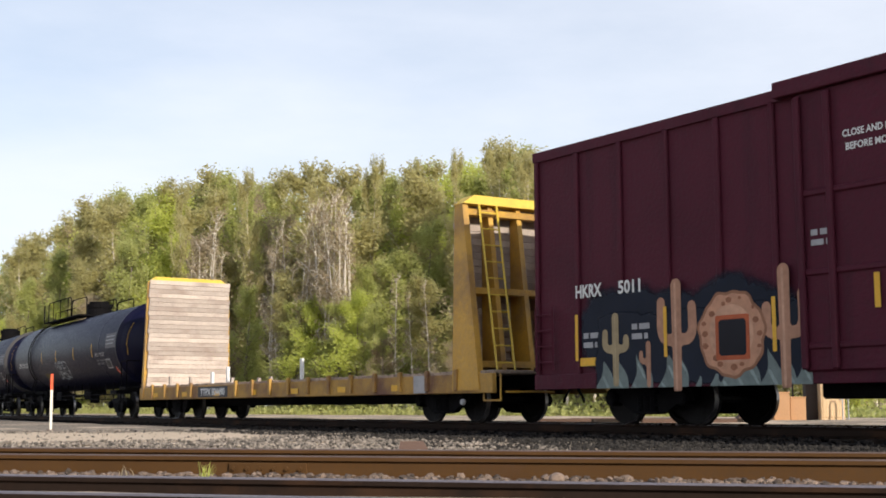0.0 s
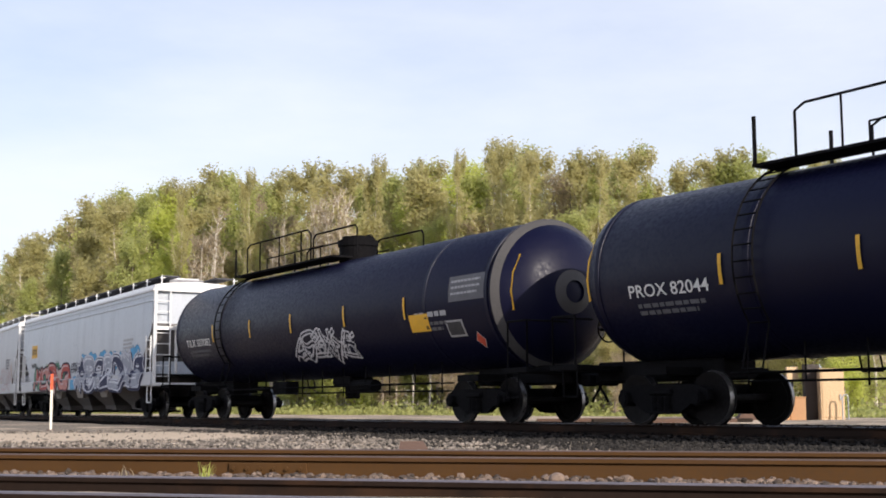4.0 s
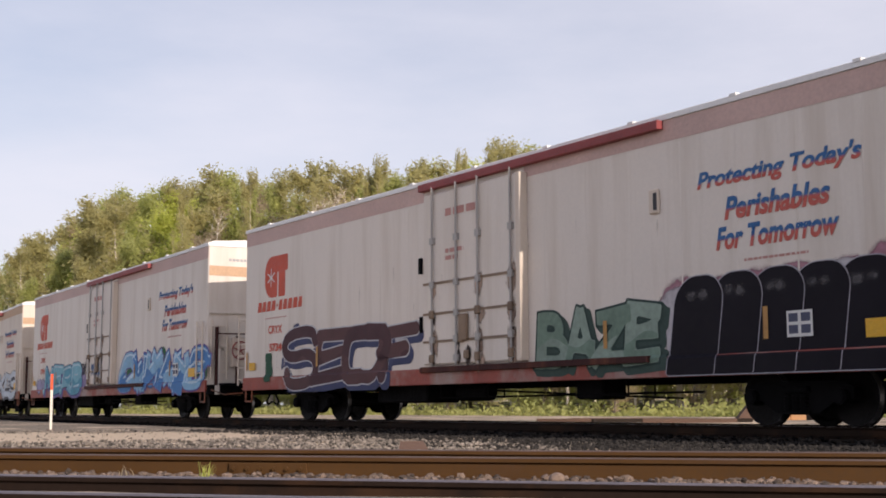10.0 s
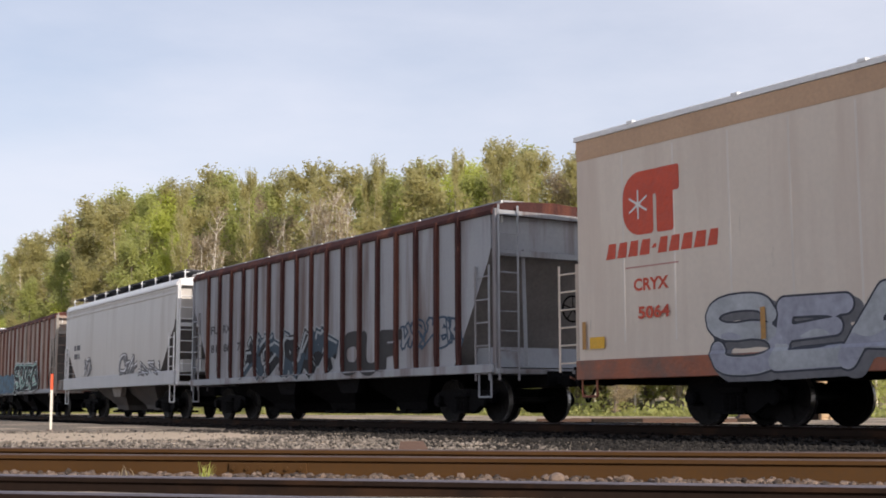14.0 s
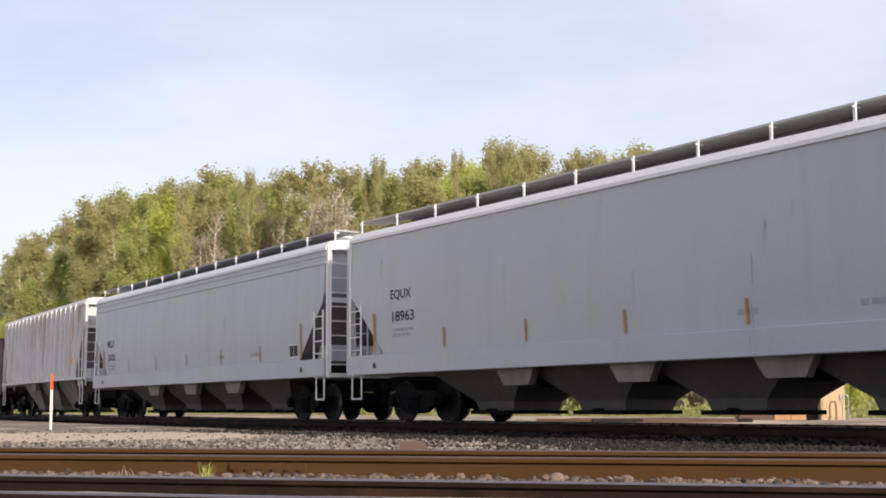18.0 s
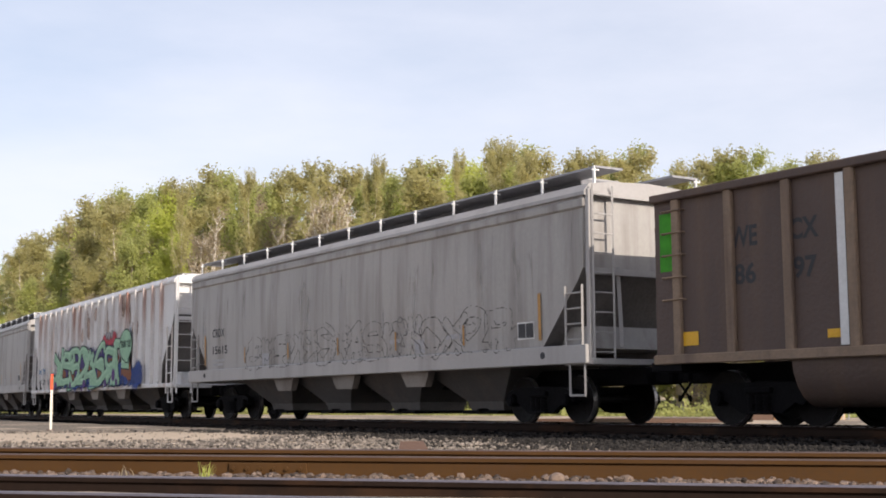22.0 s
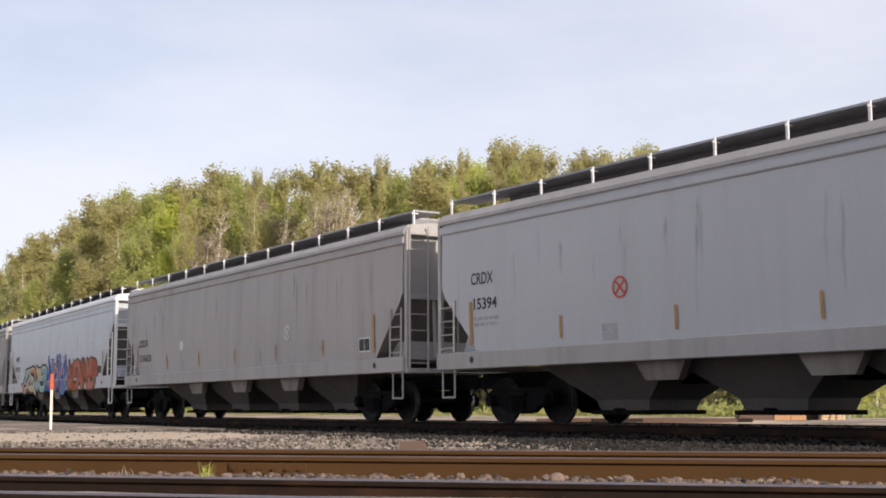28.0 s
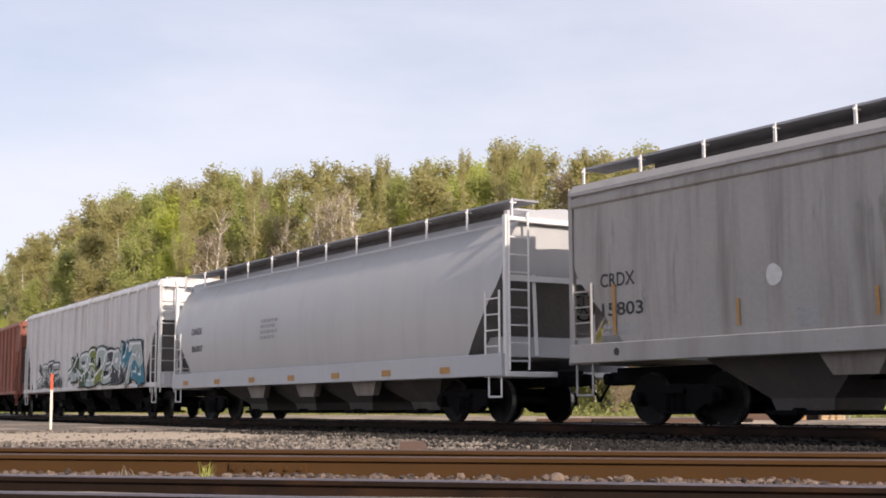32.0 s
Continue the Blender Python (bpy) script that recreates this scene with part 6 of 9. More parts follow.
# ---- coal gondola ----
def gondola(rear, front):
    L = front - rear
    h, z0, z1 = L / 2, 1.12, 3.92
    car = start_car("gondola_car", rear, front, "dusty brown steel coal gondola with ribbed sides and pale patches", "gondola car")
    for s in (-1, 1):
        bm = fresh()
        box(bm, -h, h, s * 1.44 - 0.02, s * 1.44 + 0.02, z0, z1 - 0.08)
        part("side_wall", bm, M["gondola_brown"], car)
        bm = fresh()
        box(bm, -h - 0.02, h + 0.02, s * 1.49 - 0.09, s * 1.49 + 0.09, z1 - 0.12, z1 + 0.02, 0.02)
        part("top_chord", bm, M["gondola_brown"], car)
        bm = fresh()
        box(bm, -h, h, s * 1.48 - 0.08, s * 1.48 + 0.08, z0 - 0.1, z0 + 0.06, 0.015)
        part("side_sill", bm, M["gondola_rib"], car)
        rb = fresh()
        box(rb, -0.085, 0.085, -0.05, 0.05, z0, z1 - 0.1, 0.02)
        rme = mesh_of(rb, "rib", M["gondola_rib"])
        for k in range(12):
            o = put("rib", rme, car, Matrix.Translation((-h + 0.55 + (L - 1.6) * k / 11, s * 1.50, 0)))
    for e in (-1, 1):
        bm = fresh()
        loft(bm, [[(e * h, -1.44, z1), (e * (h - 0.05), -1.44, z1), (e * (h - 0.05), 1.44, z1), (e * h, 1.44, z1)], [(e * h, -1.44, 2.0), (e * (h - 0.05), -1.44, 2.0), (e * (h - 0.05), 1.44, 2.0), (e * h, 1.44, 2.0)], [(e * (h - 1.0), -1.44, z0), (e * (h - 1.05), -1.44, z0), (e * (h - 1.05), 1.44, z0), (e * (h - 1.0), 1.44, z0)]])
        part("end_wall", bm, M["gondola_brown"], car)
        for z in (2.0, 2.45, 2.9, 3.35, 3.8):
            bm = fresh()
            box(bm, e * h, e * (h + 0.08), -1.4, 1.4, z - 0.04, z + 0.04, 0.01)
            part("end_rib", bm, M["gondola_brown"], car)
        bm = fresh()
        box(bm, e * (h - 0.6), e * (h + 0.12), -1.5, 1.5, 0.9, 1.06, 0.01)
        part("end_platform", bm, M["black_steel"], car)
        for k in range(5):
            bm = fresh()
            z = 2.1 + 0.38 * k
            path_rod(bm, [(e * (h - 0.72), -1.47, z), (e * (h - 0.72), -1.56, z), (e * (h - 0.25), -1.56, z), (e * (h - 0.25), -1.47, z)], 0.016, 4)
            part("grab_iron", bm, M["gondola_rib"], car)
        for y in (-1.35, 1.35):
            bm = fresh()
            box(bm, e * (h - 0.06), e * (h + 0.06), y - 0.06, y + 0.06, 1.0, 2.1)
            part("corner_post", bm, M["gondola_brown"], car)
    bm = fresh()
    box(bm, -h + 1.0, h - 1.0, -1.4, 1.4, z0, z0 + 0.03)
    part("floor", bm, M["gondola_brown"], car)
    for s in (-1, 1):
        bm = fresh()
        n = 10
        ring = lambda x: [(x, s * 0.85 + 0.62 * math.cos(math.pi + math.pi * k / n), z0 - 0.05 + 0.78 * math.sin(math.pi + math.pi * k / n)) for k in range(n + 1)]
        loft(bm, [ring(-h + 2.9), ring(-h + 3.2), ring(h - 3.2), ring(h - 2.9)])
        part("tub", bm, M["gondola_brown"], car, "", True)
    sd = lambda z: -1.46
    decal("patch", car, M["grey_mark"], [(1.15, 1.75, 1.2, 2.15), (1.95, 2.75, 1.2, 2.15), (4.55, 5.25, 1.2, 2.2)], sd)
    decal("patch", car, M["white_mark"], [(-h + 3.9, -h + 4.05, 1.2, 3.75)], lambda z: -1.552)
    decal("patch", car, paint(0.06, 0.30, 0.03), [(-h + 0.12, -h + 0.52, 2.6, 3.6)], sd, "green painted patch")
    decal("reflector", car, M["reflector"], [(-h + 0.62, -h + 0.98, 1.32, 1.55), (-h + 3.6, -h + 3.9, 1.32, 1.45), (-h + 5.3, -h + 5.75, 1.32, 1.48), (h - 1.0, h - 0.55, 1.32, 1.6), (1.9, 2.4, 1.32, 1.45)], lambda z: -1.47)
    decal("stencil_panel", car, M["black_mark"], [(3.6, 4.15, 1.35, 1.75)], lambda z: -1.47)
    decal("stencil_panel", car, M["grey_mark"], [(3.72, 4.03, 1.43, 1.67)], lambda z: -1.478)
    for w, a, b, z in (("WE", 1.72, 2.3, 2.85), ("CX", 2.95, 3.5, 2.85), ("86", 1.8, 2.25, 2.25), ("97", 3.0, 3.45, 2.25)):
        boxed(car, w, -h + a, -h + b, z, z + 0.34, M["black_mark"], sd)
    running_gear(car, L, 1.9)
    return car


# ---- the train, in its order ----
boxcar(-18.95, 0.1)
bulkhead_flatcar(-41.65, -20.35)
c, sd, h = tank_car(-63.2, -43.75, "glossy black tank car with yellow reflectors and white marks", "CBTX 781535", 1)
graffiti(c, -h + 8.9, -h + 10.7, 1.55, 2.3, sd, 3, [(0.3, 0.32, 0.33)], slim=True, outline=(0.40, 0.43, 0.44), seed=33, line=0.017, thick=0.34)
decal("placard_sheet", c, paint(0.16, 0.13, 0.06), [(-h + 6.5, -h + 7.3, 1.55, 1.85)], sd)
c, sd, h = tank_car(-83.8, -64.4, "black tank car with a dusty grey end and yellow reflectors", "PROX 82044", 2, True)
decal("placard_sheet", c, M["reflector"], [(-h + 10.9, -h + 11.8, 1.7, 2.05)], sd)
decal("placard_sheet", c, M["white_mark"], [(-h + 11.6, -h + 12.5, 1.95, 2.25)], sd)
c, sd, h = tank_car(-104.8, -85.4, "black tank car with white tag and yellow reflectors", "TILX 307082", 3, True)
graffiti(c, -h + 9.2, -h + 12.3, 1.5, 2.25, sd, 6, [(0.6, 0.6, 0.62)], slim=True, outline=(0.55, 0.55, 0.57), seed=31, skew=0.3, line=0.022, thick=0.14, wild=1.9)
decal("placard_sheet", c, M["reflector"], [(-h + 15.35, -h + 16.15, 1.98, 2.36)], sd, off=0.012)

PALE = dict(frame="roof_white", roof="roof_white", lip="pale_grey")
c, sd, h = covered_hopper(-125.9, -106.1, "pale blue-grey covered hopper with large black and orange tags", M["pale_blue_grey"], band=0.45, walk_mat="walkway", walk_z=0.42, **PALE)
decal("marks_panel", c, M["reflector"], [(-h + 1.87, -h + 2.95, 2.58, 3.15)], sd)
boxed(c, "UTCX", -h + 1.98, -h + 2.84, 2.74, 2.99, M["black_mark"], sd, off=0.014)
boxed(c, "54491", -h + 1.88, -h + 2.82, 2.12, 2.35, M["black_mark"], sd)
cloud_of_paint(c, -h + 2.5, -h + 8.7, 1.0, 2.2, sd, paint(0.10, 0.26, 0.16), 11, 0.004, 0.5)
cloud_of_paint(c, -h + 4.6, -h + 6.4, 1.5, 2.3, sd, paint(0.34, 0.45, 0.16), 13, 0.006, 0.5)
graffiti(c, -h + 2.7, -h + 8.6, 1.0, 2.2, sd, 5, [(0.42, 0.085, 0.07), (0.52, 0.24, 0.21), (0.40, 0.09, 0.08), (0.55, 0.44, 0.38)], bones="MOSXO", seed=11, outline=(0.045, 0.028, 0.045), edge=0.13, thick=0.22, shine=(0.55, 0.42, 0.40))
graffiti(c, -h + 9.95, -h + 18.4, 1.0, 2.35, sd, 7, [(0.035, 0.04, 0.085), (0.32, 0.34, 0.40)], bones="ASR2OKB", seed=12, thick=0.25, outline=(0.55, 0.57, 0.63), edge=0.09, block=(0.02, 0.02, 0.05), shine=(0.62, 0.64, 0.68), wild=1.3)
graffiti(c, -h + 9.0, -h + 9.9, 1.75, 2.15, sd, 3, [(0.03, 0.03, 0.05)], slim=True, outline=(0.03, 0.03, 0.05), seed=14, line=0.02)
buffed(c, -h + 9.1, -h + 10.0, 1.02, 1.65, sd, paint(0.12, 0.34, 0.55), 5, 0.005, 0.1)
for k in range(6):
    cloud_of_paint(c, -h + 10.5 + k * 1.35, -h + 11.5 + k * 1.35, 1.75, 2.45, sd, paint(0.10, 0.33, 0.56), k, 0.003, 0.12, 2)
bars(c, M["grey_mark"], -h + 16.4, 2.68, [1.2, 1.1, 1.2, 0.8], 0.08, sd)

c, sd, h = covered_hopper(-146.85, -127.3, "pale grey covered hopper with thin red tags along the side", M["pale_grey"], walk_mat="grate_light", **PALE)
boxed(c, "FINX", -h + 1.92, -h + 2.62, 2.72, 2.98, M["black_mark"], sd)
boxed(c, "10542", -h + 1.98, -h + 2.93, 2.25, 2.49, M["black_mark"], sd)
graffiti(c, -h + 3.0, -h + 18.0, 1.15, 2.3, sd, 17, [(0.4, 0.1, 0.1)], slim=True, outline=(0.42, 0.24, 0.24), seed=21, line=0.014, thick=0.2, wild=1.6)
bars(c, M["dim_mark"], -h + 16.35, 2.68, [1.1, 1.0, 1.1, 0.8], 0.08, sd)
reflectors(c, sd, [-h + 1.45, -h + 5.3, -h + 8.6, -h + 11.7, -h + 15.0], 1.6)
reflectors(c, sd, [h - 1.5], 1.6, 0.95, 0.1)

REEFER = "white mechanical refrigerator car with tan stripe, plug door and graffiti"
c, sd, h = refrigerator_car(-171.35, -148.6, REEFER, "CRYX", "4099", sill="grimy_sill")
GREY_ROLL, DARK_ROLL = paint(0.15, 0.15, 0.16), paint(0.085, 0.085, 0.092)
buffed(c, -h + 0.9, -h + 9.4, 1.0, 1.95, sd, GREY_ROLL, 1, 0.005)
cloud_of_paint(c, -h + 7.4, -h + 9.6, 1.05, 2.2, sd, DARK_ROLL, 4, 0.007, 0.4)
graffiti(c, -h + 2.4, -h + 5.8, 1.15, 2.0, sd, 4, [(0.14, 0.28, 0.42), (0.22, 0.36, 0.50)], seed=41, outline=(0.05, 0.055, 0.07), shine=(0.45, 0.5, 0.55))
for k, (a, b, lo, hi) in enumerate(((3.9, 4.3, 1.1, 1.8), (5.2, 6.6, 1.05, 1.7), (6.9, 7.5, 1.2, 1.9), (2.0, 2.5, 1.4, 1.9))):
    buffed(c, -h + a, -h + b, lo, hi, sd, DARK_ROLL if k % 2 else GREY_ROLL, 20 + k, 0.024)
decal("patch", c, M["white_mark"], [(-h + 1.4, -h + 2.25, 1.15, 1.62)], sd, "", 0.026)
buffed(c, -h + 6.3, -h + 7.5, 1.1, 1.75, sd, M["cream_grime"], 31, 0.026)
buffed(c, -h + 13.5, -h + 22.2, 1.0, 1.95, sd, GREY_ROLL, 2, 0.005)
cloud_of_paint(c, -h + 20.2, -h + 22.3, 1.2, 2.1, sd, DARK_ROLL, 6, 0.007, 0.3)
for k, (a, b, lo, hi) in enumerate(((14.3, 15.4, 1.05, 1.8), (16.2, 16.8, 1.1, 1.7), (17.2, 18.9, 1.1, 1.95), (20.0, 20.6, 1.2, 1.9), (15.5, 15.8, 1.2, 1.6), (18.9, 19.3, 1.2, 1.7))):
    buffed(c, -h + a, -h + b, lo, hi, sd, M["cream_grime"] if k < 4 else DARK_ROLL, 40 + k, 0.010, 0.22)
graffiti(c, -h + 16.3, -h + 18.4, 1.05, 1.9, sd, 3, [(0.13, 0.13, 0.14)], slim=True, outline=(0.06, 0.06, 0.065), seed=42, line=0.03)
c, sd, h = refrigerator_car(-196.85, -174.1, REEFER, "CRYX", "5734", "pink_stripe", sill="red_sill")
for k, (a, z) in enumerate(((2.3, 1.3), (2.55, 1.85), (2.9, 2.2))):
    buffed(c, -h + a, -h + a + 0.5, z, z + 0.35, sd, paint(0.07, 0.08, 0.16), 90 + k, 0.004, 0.2)
graffiti(c, -h + 2.6, -h + 9.1, 0.84, 2.4, sd, 4, [(0.085, 0.045, 0.052), (0.115, 0.062, 0.064)], bones="SEOF", seed=43, shine=None, outline=(0.52, 0.52, 0.55), thick=0.24, edge=0.04, wild=0.8, round_ends=True, block=(0.06, 0.07, 0.14))
graffiti(c, -h + 13.5, -h + 16.9, 0.95, 2.2, sd, 4, [(0.17, 0.25, 0.20), (0.25, 0.33, 0.28)], bones="BAZE", seed=44, outline=(0.035, 0.06, 0.055), thick=0.26, wild=0.5, shine=None, block=(0.05, 0.08, 0.07))
cloud_of_paint(c, -h + 17.0, -h + 22.2, 1.2, 2.5, sd, paint(0.40, 0.20, 0.25), 46, 0.003, 0.25, None, 1.2)
cloud_of_paint(c, -h + 17.1, -h + 22.1, 1.1, 2.38, sd, paint(0.50, 0.48, 0.50), 47, 0.004, 0.2, None, 1.2)
for k in range(6):
    a = -h + 17.35 + 0.84 * k
    xs, zs, X, Z = grid(a - 0.3, a + 1.4, 0.80, 2.75, 0.06)
    d = np.maximum(np.hypot(np.maximum(0, np.abs(X - a - 0.45 - 0.16 * (Z - 1.6)) - 0.10), np.maximum(0, Z - 2.0)) - 0.45, 0.83 - Z)
    lobe = region("graffiti", d - 0.018, xs, zs, sd, 0.026 - 0.003 * k, paint(0.36, 0.35, 0.39), c)
    region("fill", d, xs, zs, sd, 0.0275 - 0.003 * k, paint(0.012, 0.010, 0.015), lobe)
    cloud_of_paint(c, a + 0.25, a + 0.75, 2.0, 2.3, sd, paint(0.09, 0.085, 0.09), 60 + k, 0.029 - 0.003 * k, 0.2, 2)
buffed(c, -h + 1.3, -h + 1.8, 0.98, 1.85, sd, paint(0.03, 0.09, 0.055), 2, 0.012, 0.12, solid=True)
c, sd, h = refrigerator_car(-222.3, -199.75, REEFER, "CRYX", "5709", "pink_stripe", sill="red_sill")
cloud_of_paint(c, -h + 0.9, -h + 3.2, 0.95, 1.7, sd, paint(0.30, 0.28, 0.42), 48, 0.003, 0.35)
cloud_of_paint(c, -h + 6.4, -h + 9.0, 0.95, 1.85, sd, paint(0.27, 0.22, 0.38), 49, 0.003, 0.4)
graffiti(c, -h + 2.4, -h + 8.4, 0.84, 2.2, sd, 4, [(0.11, 0.33, 0.45), (0.20, 0.44, 0.53)], bones="MERB", seed=45, outline=(0.02, 0.045, 0.14), thick=0.34, edge=0.05, wild=0.6, round_ends=True, shine=(0.42, 0.58, 0.66), block=(0.17, 0.14, 0.32))
graffiti(c, -h + 7.7, -h + 9.05, 1.6, 2.1, sd, 4, [(0.05, 0.05, 0.06)], bones="XEEN", slim=True, outline=(0.04, 0.04, 0.05), seed=49, line=0.016, thick=0.12)
graffiti(c, -h + 10.2, -h + 11.5, 1.55, 2.05, lambda z: -HALF - 0.104, 4, [(0.05, 0.05, 0.06)], bones="XEEN", slim=True, outline=(0.05, 0.12, 0.25), seed=47, line=0.016, thick=0.12)
cloud_of_paint(c, -h + 13.6, -h + 22.3, 0.9, 1.6, sd, paint(0.08, 0.20, 0.42), 50, 0.003, 0.35)
for k, a in enumerate((14.6, 18.1, 20.9, 21.9)):
    cloud_of_paint(c, -h + a, -h + a + 0.4, 1.1 + 0.6 * (k % 3 == 1), 1.8 + 0.5 * (k % 3 == 1), sd, paint(0.03, 0.13, 0.06), 52 + k, 0.006, 0.12, 2)
graffiti(c, -h + 13.7, -h + 22.2, 0.84, 2.3, sd, 6, [(0.24, 0.45, 0.64), (0.08, 0.22, 0.48)], bones="CWNAKS", seed=46, outline=(0.15, 0.085, 0.27), thick=0.34, edge=0.06, wild=1.4, shine=(0.50, 0.66, 0.78))
c, sd, h = refrigerator_car(-247.75, -225.1, "cream refrigerator car with orange sill, plug door and silver graffiti", "CRYX", "5064", "tan_stripe", "reefer_cream")
graffiti(c, -h + 3.3, -h + 8.5, 0.82, 2.15, sd, 4, [(0.40, 0.42, 0.44), (0.34, 0.35, 0.41)], bones="SEAL", seed=47, outline=(0.06, 0.065, 0.08), thick=0.27, edge=0.05, wild=0.5, round_ends=True, shine=None, block=(0.16, 0.16, 0.17))

bm = fresh()
box(bm, -h + 8.5, -h + 9.0, -HALF - 0.05, -HALF, 1.25, 1.66, 0.02)
part("vent_box", bm, M["black_steel"], c)
graffiti(c, -h + 13.6, -h + 21.5, 0.83, 2.08, sd, 5, [(0.56, 0.61, 0.66), (0.50, 0.56, 0.61)], bones="MAKES", seed=48, outline=(0.07, 0.07, 0.085), thick=0.28, edge=0.045, wild=0.7, shine=None, block=(0.085, 0.085, 0.10), skew=0.25)
graffiti(c, -h + 13.5, -h + 14.2, 1.2, 1.7, sd, 2, [(0.05, 0.05, 0.06)], slim=True, outline=(0.04, 0.04, 0.05), seed=50)

c, sd, h = covered_hopper(-266.85, -250.45, "grey ribbed covered hopper streaked with dark rust and tags", M["rust_grey"], ribs=17, rib_mat=M["rust_rib"], eave=4.28, cut_r=3.45, cut_l=3.3, cut_len=1.4, low=1.15, bays=3, bulge=0.0, frame="rust_grey", lip="rust_grey", roof="rust_rib", sill_h=0.15, walk_z=0.2, bay_mat="black_steel", inset=1.9)
for w, a, b, z in (("FU", 1.47, 2.05, 2.5), ("RX", 2.4, 2.95, 2.5), ("81", 1.48, 1.95, 1.95), ("86", 2.45, 2.95, 1.95), ("73", 3.45, 3.9, 1.95)):
    boxed(c, w, -h + a, -h + b, z, z + 0.24, M["black_mark"], sd)
graffiti(c, -h + 3.9, -h + 8.9, 1.05, 2.4, sd, 4, [(0.02, 0.022, 0.026), (0.05, 0.075, 0.10)], bones="XKWM", seed=51, outline=(0.35, 0.37, 0.38), thick=0.4, edge=0.05, wild=1.4, shine=(0.3, 0.33, 0.35))
graffiti(c, -h + 9.9, -h + 12.7, 1.1, 2.2, sd, 3, [(0.05, 0.05, 0.053)], bones="CUF", seed=52, outline=(0.08, 0.08, 0.082), edge=0.02, thick=0.3, shine=None, wild=0.3)
graffiti(c, -h + 12.7, -h + 15.1, 1.6, 2.25, sd, 5, [(0.1, 0.14, 0.18)], seed=53, slim=True, outline=(0.06, 0.09, 0.13), line=0.025)

c, sd, h = covered_hopper(-282.1, -268.35, "short pale grey two-bay covered hopper with small tags", M["warm_pale"], bays=2, band=0.35, walk_mat="walkway", walk_z=0.42, cut_r=3.0, **PALE)
for a, b, z0, z1, s in ((2.84, 3.7, 1.55, 2.25, 54), (7.6, 9.2, 1.5, 2.25, 55), (10.0, 12.0, 1.4, 1.95, 58)):
    graffiti(c, -h + a, -h + b, z0, z1, sd, 2, [(0.2, 0.2, 0.21)], seed=s, outline=(0.1, 0.1, 0.1))
bars(c, M["dim_mark"], -h + 1.4, 2.62, [0.9, 0.8], 0.2, sd)

c, sd, h = covered_hopper(-301.1, -283.9, "tan-grey ribbed covered hopper with orange rust and blue graffiti", M["tan_rust"], ribs=16, rib_mat=M["tan_rib"], eave=4.22, cut_r=3.55, cut_l=3.35, cut_len=1.4, low=1.15, bays=3, bulge=0.0, frame="tan_rust", lip="rust_grey", roof="rust_rib", sill_h=0.15, walk_z=0.15, bay_mat="black_steel", walk_mat="rust_rib", inset=1.9, over=True)
for w, a, b, z in (("FU", 2.8, 3.25, 2.4), ("RX", 3.6, 4.05, 2.4), ("831", 2.77, 3.3, 1.84), ("232", 3.6, 4.2, 1.84)):
    boxed(c, w, -h + a, -h + b, z, z + 0.23, M["black_mark"], sd)
buffed(c, -h + 4.4, -h + 8.75, 1.03, 2.0, sd, surface("mottled_blue", (0.035, 0.105, 0.165), 0.6, 0.0, 1.1, 4.0, 9.0, bump=0.0), 8, 0.008, 0.10, solid=True)
graffiti(c, -h + 3.2, -h + 4.6, 1.15, 1.75, sd, 3, [(0.03, 0.03, 0.03)], seed=59, slim=True, outline=(0.05, 0.045, 0.045), line=0.016)
cloud_of_paint(c, -h + 9.0, -h + 13.9, 1.08, 1.9, sd, paint(0.30, 0.50, 0.42), 57, 0.006, 0.3)
graffiti(c, -h + 8.8, -h + 13.9, 1.05, 2.5, sd, 5, [(0.018, 0.02, 0.024)], bones="SC2ROX", seed=57, thick=0.24, outline=(0.62, 0.66, 0.65), edge=0.07, round_ends=True, wild=1.3, shine=(0.35, 0.52, 0.47))

PELLET = "pale grey covered hopper with smooth curved sides and orange reflectors"


def pellet(rear, front, marks, number, label=PELLET, mat="pale_grey", at=(1.65, 2.5, 2.56), num=(1.68, 2.6, 2.05), **kw):
    opts = dict(PALE)
    opts.update(kw)
    car, s, hh = covered_hopper(rear, front, label, M[mat], **opts)
    boxed(car, marks, -hh + at[0], -hh + at[1], at[2], at[2] + 0.25, M["black_mark"], s, bold=0.005)
    boxed(car, number, -hh + num[0], -hh + num[1], num[2], num[2] + 0.24, M["black_mark"], s, bold=0.007)
    bars(car, M["grey_mark"], -hh + num[0], num[2] - 0.22, [0.9, 0.8], 0.07, s)
    streaks(car, s, int(-front), 10, -hh + 0.4, hh - 0.4, (1.9, 4.0), (0.8, 2.4), (0.04, 0.16), M["pale_grime"])
    n = 5
    reflectors(car, s, [-hh + 4.1 + (2 * hh - 8.2) * k / (n - 1) for k in range(n)], 1.6, 0.42)
    reflectors(car, s, [-hh + 1.2, hh - 1.45], 1.58, 0.9, 0.09)
    decal("stencil_panel", car, M["white_mark"], [(hh - 2.2, hh - 1.65, 1.62, 1.96)], s)
    for a in (2.17, 1.91):
        decal("stencil_panel", car, M["black_mark"], [(hh - a, hh - a + 0.235, 1.65, 1.93)], s, off=0.012)
    bars(car, M["grey_mark"], hh - 7.2, 1.75, [0.5], 0.1, s)
    bars(car, M["grey_mark"], hh - 4.8, 1.75, [0.6], 0.1, s)
    for e in (-1, 1):
        bm = fresh()
        rod(bm, (e * (hh - 1.3), -HALF - 0.085, 1.28), (e * (hh - 1.3), -HALF - 0.09, 1.28), 0.07, 12)
        part("sill_hole", bm, M["black_mark"], car)
    return car, s, hh


